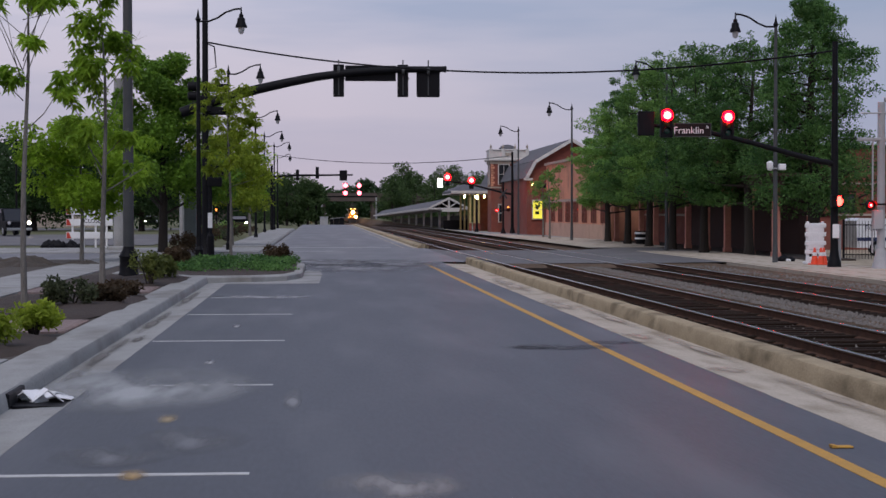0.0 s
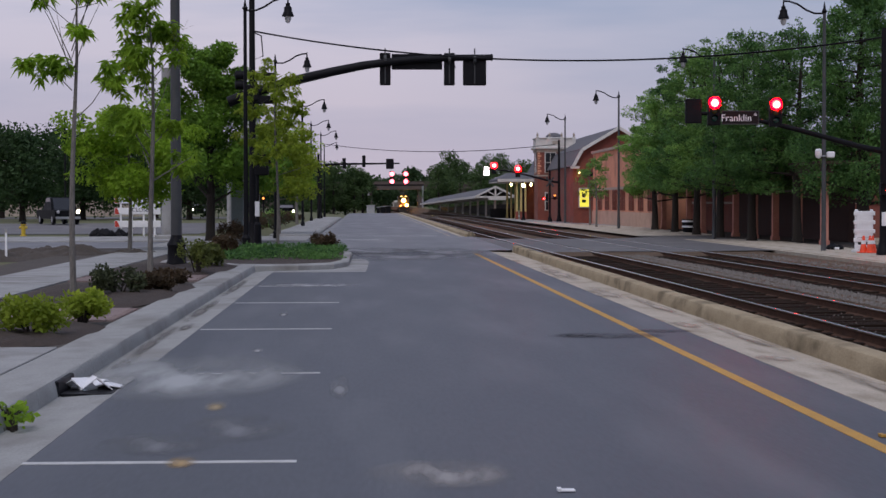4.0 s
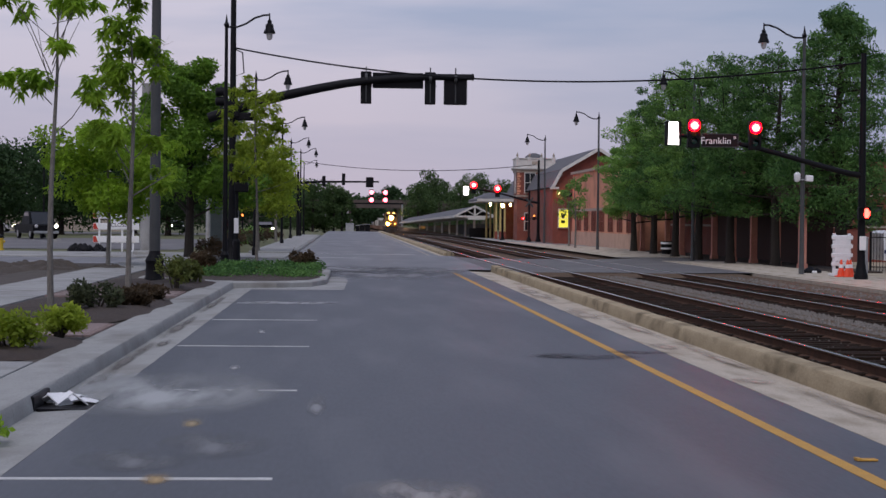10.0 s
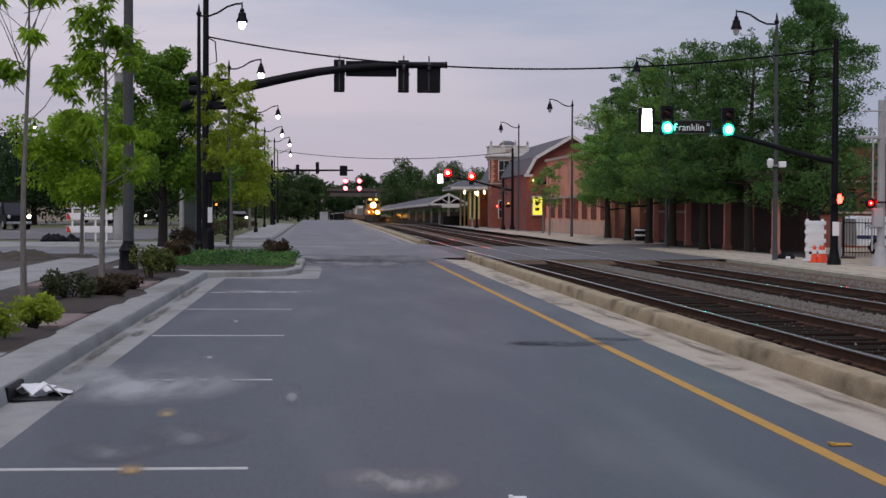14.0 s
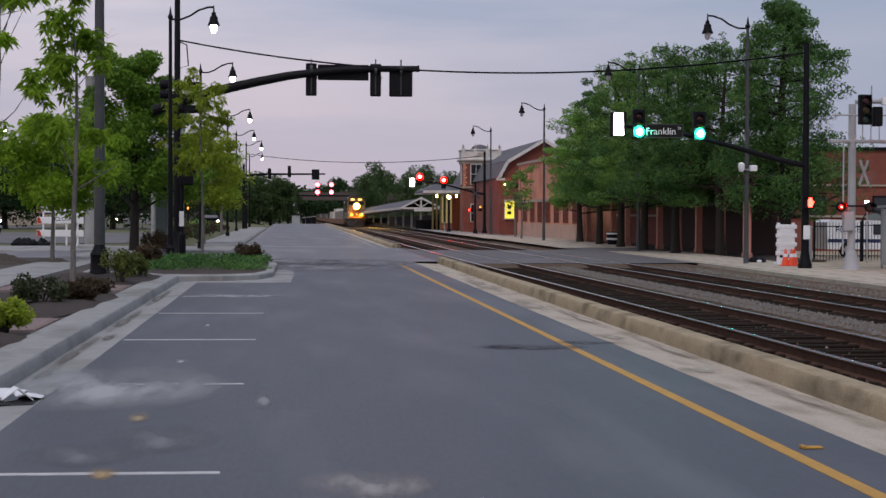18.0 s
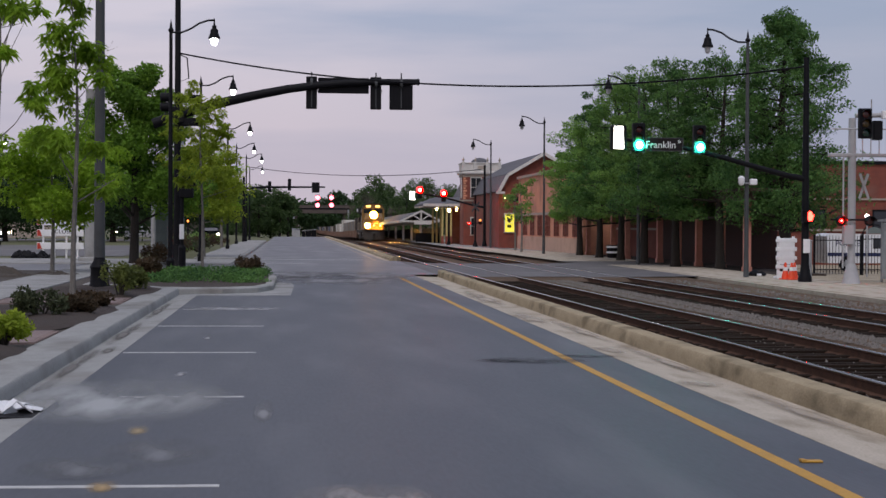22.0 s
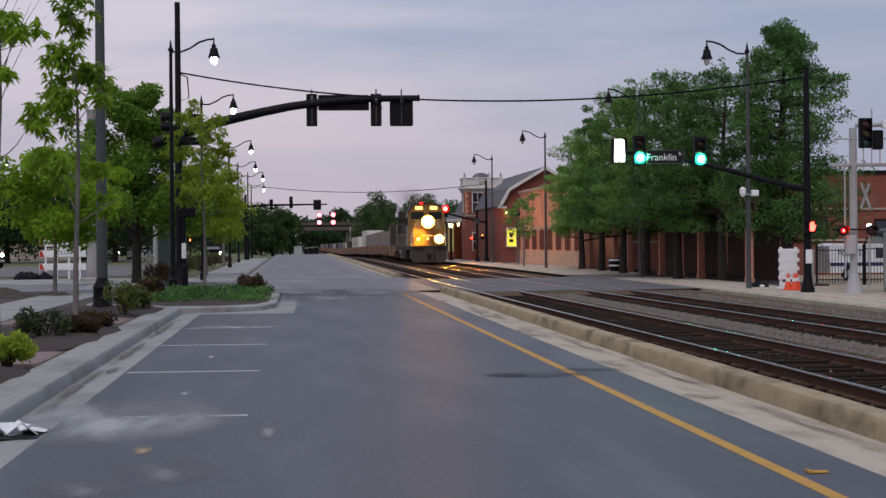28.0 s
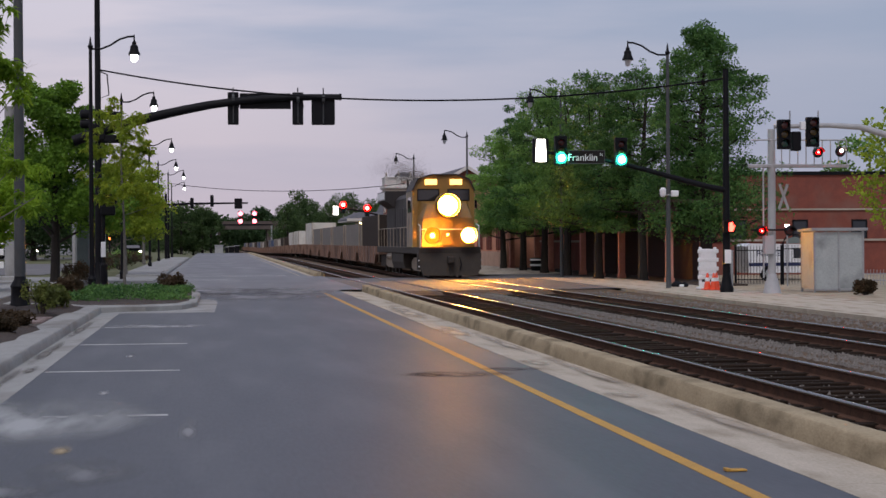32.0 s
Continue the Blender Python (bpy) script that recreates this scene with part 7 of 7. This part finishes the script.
# nose at y=0, the body runs to +y
part("frame", Mesh().box(-1.5, 1.5, 0.3, 21.9, 1.15, 1.5, 0.04), UNDER, loco)
part("pilot", Mesh().loft([[(-1.5, 0.25, 1.2), (1.5, 0.25, 1.2), (1.5, 0.6, 1.2), (-1.5, 0.6, 1.2)], [(-1.45, 0.05, 0.5), (1.45, 0.05, 0.5), (1.45, 0.5, 0.5), (-1.45, 0.5, 0.5)], [(-1.3, -0.05, 0.14), (1.3, -0.05, 0.14), (1.3, 0.4, 0.14), (-1.3, 0.4, 0.14)]]), UNDER, loco, "dark steel plough pilot")
part("nose", Mesh().loft([[(-1.25, 1.15, 1.5), (1.25, 1.15, 1.5), (1.3, 2.6, 1.5), (-1.3, 2.6, 1.5)], [(-1.2, 1.12, 2.9), (1.2, 1.12, 2.9), (1.3, 2.6, 2.95), (-1.3, 2.6, 2.95)], [(-0.95, 1.35, 3.6), (0.95, 1.35, 3.6), (1.2, 2.6, 3.75), (-1.2, 2.6, 3.75)]]), TRAIN_GOLD, loco, "dull yellow wide nose")
cab = part("cab", Mesh().prism([(-1.53, 1.5), (1.53, 1.5), (1.53, 4.25), (1.25, 4.8), (0.6, 5.02), (-0.6, 5.02), (-1.25, 4.8), (-1.53, 4.25)], 2.6, 5.2), [TRAIN_GREY, TRAIN_GOLD], loco, "cab with a yellow front and grey sides")
for p in cab.data.polygons:
    p.material_index = 1 if p.normal.y < -0.5 else 0
part("cab_roof_edge", Mesh().prism([(1.58, 4.25), (1.29, 4.85), (0.62, 5.08), (-0.62, 5.08), (-1.29, 4.85), (-1.58, 4.25), (-1.53, 4.25), (-1.25, 4.8), (-0.6, 5.025), (0.6, 5.025), (1.25, 4.8), (1.53, 4.25)], 2.45, 5.25), TRAIN_NAVY, loco, "dark blue cab roof")
for s in (-1, 1):
    part("windscreen", Mesh().box(s * 0.75 - 0.5, s * 0.75 + 0.5, 2.57, 2.6, 3.8, 4.3, 0.02), DARK_GLASS, cab)
    part("windscreen_frame", Mesh().box(s * 0.75 - 0.55, s * 0.75 + 0.55, 2.575, 2.599, 3.75, 4.35, 0.02), BLACK_STEEL, cab)
    part("side_window", Mesh().box(s * 1.535 - 0.015, s * 1.535 + 0.015, 3.0, 4.6, 3.2, 3.95), DARK_GLASS, cab)
    part("number_board", Mesh().box(s * 0.62 - 0.3, s * 0.62 + 0.3, 2.5, 2.6, 4.55, 4.82, 0.02), BOARD_ON, cab, "lit number board")
    part("stair", Mesh().box(s * 1.35 - 0.18, s * 1.35 + 0.18, 0.35, 0.9, 0.4, 1.2, 0.02), UNDER, loco)
    for z in (0.55, 0.85):
        part("step", Mesh().box(s * 1.35 - 0.17, s * 1.35 + 0.17, 0.2, 0.36, z, z + 0.04), WHITE_PLASTIC, loco)
    part("handrail", Mesh().tube([(s * 1.42, 0.35, 1.4), (s * 1.42, 0.35, 2.5), (s * 1.4, 1.2, 2.6)], 0.025, 6), WHITE_PLASTIC, loco)
    part("mirror", Mesh().box(s * 1.66 - 0.06, s * 1.66 + 0.06, 2.9, 2.94, 3.4, 3.8, 0.01), BLACK_STEEL, loco)
part("coupler", Mesh().box(-0.16, 0.16, -0.45, 0.3, 0.72, 1.05, 0.05), UNDER, loco, "steel knuckle coupler")
part("brake_hose", Mesh().tube([(0.45, 0.2, 1.0), (0.5, -0.12, 0.7), (0.42, -0.1, 0.4)], 0.03, 6), BLACK_STEEL, loco)
part("nose_door", Mesh().box(-0.32, 0.32, 1.085, 1.13, 1.6, 2.8, 0.02), TRAIN_GOLD, loco)
part("front_handrail", Mesh().tube([(-1.4, 0.32, 2.35), (-0.5, 0.3, 2.35), (0.5, 0.3, 2.35), (1.4, 0.32, 2.35)], 0.022, 6), WHITE_PLASTIC, loco)
part("step_lamp", Mesh().lathe([(0.07, 1.06), (0.06, 1.04), (0, 1.035)], (0, 0, 2.1), 12, "y"), HEAD_DIM, loco, "small glowing step lamp", smooth=True)
hl = part("headlight", Mesh().lathe([(0.62, 1.4), (0.62, 1.02), (0.58, 0.98), (0.5, 1.02)], (0, 0, 3.5), 24, "y"), TRAIN_GOLD, loco, "round headlight housing", smooth=True)
# Glowing ring widens the headlight to the size of its glare.
part("glare_ring", Mesh().lathe([(0.555, 0.985), (0.54, 0.96), (0.44, 0.95), (0.36, 0.97)], (0, 0, 3.5), 24, "y"), HEAD_GLARE, hl, "glowing yellow ring standing in for the headlight's glare", smooth=True)
# Deep tube added to hold back the headlight's sideways light.
part("spill_baffle", Mesh().lathe([(0.56, 0.98), (0.56, 0.42), (0.59, 0.42), (0.59, 0.98)], (0, 0, 3.5), 24, "y"), BLACK_STEEL, hl)
part("lamp", Mesh().lathe([(0.46, 0.945), (0.42, 0.93), (0.2, 0.915), (0, 0.91)], (0, 0, 3.5), 24, "y"), HEAD_ON, hl, "blazing headlight lamp", smooth=True)
ditch = []
for s in (-1, 1):
    d = part("ditch_light", Mesh().lathe([(0.3, 0.4), (0.4, 0.1), (0.38, 0.1)], (s * 0.86, 0, 2.05), 16, "y"), TRAIN_GOLD, loco, "ditch light housing")
    part("resting_lamp", Mesh().lathe([(0.13, 0.1), (0.12, 0.085), (0, 0.08)], (s * 0.86, 0, 2.05), 12, "y"), HEAD_DIM, d, "dim ditch light glow")
    # Tube added to narrow the spread of the ditch lamp's light.
    part("spill_baffle", Mesh().lathe([(0.39, 0.0), (0.39, -0.4), (0.41, -0.4), (0.41, 0.0)], (s * 0.86, 0.1, 2.05), 20, "y"), TRAIN_GOLD, d)
    lamp = part("lamp", Mesh().lathe([(0.38, 0.02), (0.37, 0.0), (0.32, -0.02), (0.2, -0.04), (0, -0.05)], (0, 0, 0), 20, "y"), [HEAD_ON, HEAD_GLARE], d, "blazing ditch light lamp", at=(s * 0.86, 0.07, 2.05))
    # The outer band of the oversized lamp carries the glare colour.
    for p in lamp.data.polygons:
        p.material_index = 1 if Vector((p.center.x, p.center.z)).length > 0.33 else 0
    ditch.append(lamp)
part("hood", Mesh().prism([(-0.92, 1.5), (0.92, 1.5), (0.92, 4.1), (0.7, 4.35), (-0.7, 4.35), (-0.92, 4.1)], 5.2, 16.6), TRAIN_NAVY, loco, "dark blue long hood")
part("radiator", Mesh().prism([(-0.95, 1.5), (0.95, 1.5), (0.95, 3.7), (1.5, 4.1), (1.5, 4.65), (-1.5, 4.65), (-1.5, 4.1), (-0.95, 3.7)], 16.6, 21.3), TRAIN_NAVY, loco, "flared radiator section")
for k in range(4):
    for s in (-1, 1):
        part("radiator_grille", Mesh().box(s * 1.51 - 0.015, s * 1.51 + 0.015, 16.8 + k * 1.1, 17.8 + k * 1.1, 4.15, 4.6), GREY_STEEL, loco)
for k in range(9):
    part("hood_door", Mesh().box(-0.945, -0.921, 5.5 + k * 1.2, 6.6 + k * 1.2, 1.7, 3.6, 0.01), TRAIN_NAVY, loco)
part("exhaust", Mesh().box(-0.4, 0.4, 10.5, 11.8, 4.35, 4.6, 0.03), UNDER, loco)
part("brake_blister", Mesh().prism([(-1.2, 3.5), (-0.93, 3.3), (-0.93, 4.1), (-1.2, 4.3)], 5.4, 8.4), TRAIN_GREY, loco, "grey equipment cabinet behind the cab")
part("side_plate", Mesh().box(-1.53, -1.505, 16.9, 20.9, 4.2, 4.58), WHITE_PLASTIC, loco, "pale lettering plate on the radiator wing")
part("horn", Mesh().tube([(-0.5, 6.2, 4.4), (-0.5, 6.0, 4.62), (-0.5, 5.6, 4.65)], [0.03, 0.05, 0.09], 8), GREY_STEEL, loco)
for s in (-1, 1):
    part("walkway_rail", Mesh().tube([(s * 1.46, 5.4, 2.5), (s * 1.46, 21.4, 2.5)], 0.022, 6), TRAIN_GREY, loco)
    for k in range(10):
        part("stanchion", Mesh().tube([(s * 1.46, 5.5 + k * 1.75, 1.5), (s * 1.46, 5.5 + k * 1.75, 2.5)], 0.02, 5), TRAIN_GREY, loco)
part("fuel_tank", Mesh().prism([(-1.35, 0.35), (1.35, 0.35), (1.45, 0.7), (1.45, 1.15), (-1.45, 1.15), (-1.45, 0.7)], 7.6, 13.6), UNDER, loco)
part("air_tank", Mesh().tube([(-1.3, 13.8, 0.95), (-1.3, 16.2, 0.95)], 0.2, 10), TRAIN_GREY, loco)
bogie(loco, 4.2, 3)
bogie(loco, 17.6, 3)

GREY_BOX = material("grey_container", (0.22, 0.2, 0.18), (0.16, 0.145, 0.13), rough=0.6, scale=1, fine=20, bump=0.05, stain=(0.17, 0.15, 0.13), stain_scale=0.7)
WHITE_BOX = material("white_container", (0.68, 0.66, 0.6), (0.58, 0.56, 0.5), rough=0.55, scale=1, fine=20, bump=0.05, stain=(0.42, 0.38, 0.32), stain_scale=0.6)
BROWN_BOX = material("dark_brown_container", (0.05, 0.036, 0.03), (0.034, 0.026, 0.022), rough=0.75, scale=1, fine=20, bump=0.05, spec=0.2)
BLUE_BOX = material("blue_container", (0.06, 0.09, 0.16), (0.045, 0.07, 0.13), rough=0.6, scale=1, fine=20, bump=0.05)


def ribbed_box(length, w, h):
    """A container with corrugated sides."""
    m = Mesh()
    n = int(length / 0.28)
    ring = []
    for k in range(n + 1):
        y = length * k / n
        d = 0.035 if k % 2 and 0 < k < n else 0.0
        ring.append([(-w + d, y, 0), (w - d, y, 0), (w - d, y, h), (-w + d, y, h)])
    return m.loft(ring)


WAGON = 14.6


def well_car(boxes, label):
    """An articulated well wagon with containers; boxes: (first y, length, material, height)."""
    t = thing("well_wagon", (T2, 600, 0), label, "wagon", "wagons of the train")
    for s in (-1, 1):
        part("side_sill", Mesh().prism([(0.9, 1.0), (1.5, 0.45), (13.1, 0.45), (13.7, 1.0), (13.7, 1.5), (0.9, 1.5)], s * 1.4 - 0.07, s * 1.4 + 0.07, "x"), WELL_RED, t)
        for k in range(6):
            part("side_post", Mesh().box(s * 1.5 - 0.05, s * 1.5 + 0.05, 1.9 + 2.05 * k, 2.1 + 2.05 * k, 0.5, 1.5), WELL_RED, t)
    part("floor", Mesh().box(-1.35, 1.35, 1.4, 13.2, 0.4, 0.5), WELL_RED, t)
    for y in (0.0, 13.7):
        part("end_platform", Mesh().box(-1.35, 1.35, y, y + 0.9, 1.0, 1.3), WELL_RED, t)
    bogie(t, 0.0, 2)
    for y0, length, mat, high in boxes:
        box = part("container", ribbed_box(length, 1.22, high), mat, t, at=(0, y0, 0.52))
        for x in (-1.225, 1.225):
            for y in (0.05, length - 0.05):
                part("corner_post", Mesh().box(x - 0.03, x + 0.03, y - 0.14, y + 0.14, 0, high + 0.01), TRAIN_GREY, box, "pale steel corner post")
    return t


def full(mat, high):
    return [(1.2, 12.2, mat, high)]


consist = [(loco, 0.0)]
kinds = [full(BROWN_BOX, 2.9), full(GREY_BOX, 2.5), full(GREY_BOX, 2.5), full(GREY_BOX, 2.5), full(GREY_BOX, 2.5), full(WHITE_BOX, 3.2), [], [(1.2, 6.0, WHITE_BOX, 2.6), (7.4, 6.0, WHITE_BOX, 2.6)], full(WHITE_BOX, 2.6)]
tail = [[], full(BROWN_BOX, 2.2), [(4.0, 6.0, WHITE_BOX, 2.0)], full(GREY_BOX, 2.2), [], full(BLUE_BOX, 2.2)]
names = {id(GREY_BOX): "grey", id(WHITE_BOX): "white", id(BLUE_BOX): "dark blue", id(BROWN_BOX): "dark brown"}
far_cars = []
for k in range(34):
    boxes = kinds[k] if k < len(kinds) else tail[(k - len(kinds)) % len(tail)]
    lab = ("red-brown well wagon carrying %s containers" % names[id(boxes[0][2])]) if boxes else "empty red-brown well wagon"
    if k < len(kinds) + len(tail):
        car = well_car(boxes, lab)
        far_cars.append(car)
    else:
        car = copy_thing(far_cars[len(kinds) + (k - len(kinds)) % len(tail)], pose(T2, 600, 0))
    consist.append((car, 22.4 + WAGON * k))


# exhaust drifting above the hood, in fine specks of soot
smoke = Mesh()
rk = random.Random(17)
for k in range(15000):
    u = rk.random() ** 0.8
    spread = 0.35 + 1.3 * u
    c = Vector((rk.gauss(0.25 * u, spread * 0.55), 10.8 + 20 * u + rk.gauss(0, 0.6), 4.75 + 1.7 * u ** 0.6 + rk.gauss(0, spread * 0.36) + 0.2 * math.sin(u * 16)))
    a, q = rk.uniform(0, 6.28), rk.uniform(0.005, 0.011)
    d, w = Vector((math.cos(a) * q, 0.3 * q, math.sin(a) * q)), Vector((-math.sin(a) * q, 0.3 * q, math.cos(a) * q))
    if c.z > 4.4:
        smoke.add([c - d, c + w, c + d, c - w], [(0, 1, 2, 3)])
soot = solid("exhaust_smoke", smoke, material("soot", (0.12, 0.1, 0.09), (0.08, 0.07, 0.06), rough=1.0, bump=0, spec=0.0), "thin brown exhaust smoke above the locomotive", "smoke", "stuff", at=(T2, 577, 0))
consist.append((soot, 0.0))


# ---- what moves ----
def nose_y(t):
    return 82.8 + 15.45 * (32.0 - t)


def motions():
    times = [0.0, 4.0, 8.0, 12.0, 16.0, 20.0, 24.0, 26.0, 28.0, 30.0, 32.0]
    for ob, back in consist:
        rows = []
        for t in times:
            y = nose_y(t) + back
            tilt = math.degrees(math.atan((rail_z(y + 12) - rail_z(y)) / 12))
            rows.append((t, pose(T2, y, rail_z(y), tilt)))
        walk(ob, rows)
    # lamps come forward through their hoods when they light, and draw back when they go dark
    for b, lx in moving_parts:
        walk(b, [(0.0, pose(lx, 0, 8.5)), (12.65, pose(lx, 0, 8.5)), (12.75, pose(lx, 0, 8.25)), (32.0, pose(lx, 0, 8.25))])
    walk(park_bulb, [(0.0, pose(0, 0, 6.46)), (12.65, pose(0, 0, 6.46)), (12.75, pose(0, 0, 6.2)), (32.0, pose(0, 0, 6.2))])
    for r in near_reds:
        walk(r, [(0.0, pose(0, -0.15, 0.25)), (12.03, pose(0, -0.15, 0.25)), (12.1, pose(0, -0.02, 0.25)), (32.0, pose(0, -0.02, 0.25))])
    for g in near_greens:
        walk(g, [(0.0, pose(0, -0.02, -0.25)), (12.03, pose(0, -0.02, -0.25)), (12.1, pose(0, -0.15, -0.25)), (32.0, pose(0, -0.15, -0.25))])
    walk(panels[0], [(0.0, pose(0, 0.0, 0)), (6.6, pose(0, 0.0, 0)), (6.7, pose(0, -0.085, 0)), (32.0, pose(0, -0.085, 0))])
    walk(panels[1], [(0.0, pose(0, -0.085, 0)), (32.0, pose(0, -0.085, 0))])
    # the ditch lights flash by turns
    turns = [28.2 - 0.85 * k for k in range(33, 0, -1) if 28.2 - 0.85 * k > 0.2] + [28.2, 28.9, 29.4, 30.2]
    for k, lamp in enumerate(ditch):
        x = (-0.86, 0.86)[k]
        rows, on = [], (len(turns) - 1 + k) % 2 == 0
        rows.append((0.0, pose(x, 0.07 if on else 0.3, 2.05)))
        for t in turns:
            rows.append((t - 0.04, pose(x, 0.07 if on else 0.3, 2.05)))
            on = not on
            rows.append((t + 0.04, pose(x, 0.07 if on else 0.3, 2.05)))
        rows.append((32.0, pose(x, 0.07 if on else 0.3, 2.05)))
        walk(lamp, rows)
    walk(silver_car, [(0.0, pose(-62, 190, 0.012)), (8.0, pose(-44, 190, 0.012)), (12.5, pose(-29, 190, 0.012)), (15.0, pose(-20.5, 190, 0.012)), (17.0, pose(-16.2, 190, 0.012)), (18.0, pose(-15.4, 190, 0.012)), (32.0, pose(-15.3, 190, 0.012))])
    walk(second_car, [(0.0, pose(-75, 190, 0.012)), (14.0, pose(-60, 190, 0.012)), (23.0, pose(-28.5, 190, 0.012)), (25.0, pose(-22.5, 190, 0.012)), (26.5, pose(-21, 190, 0.012)), (32.0, pose(-20.9, 190, 0.012))])


motions()
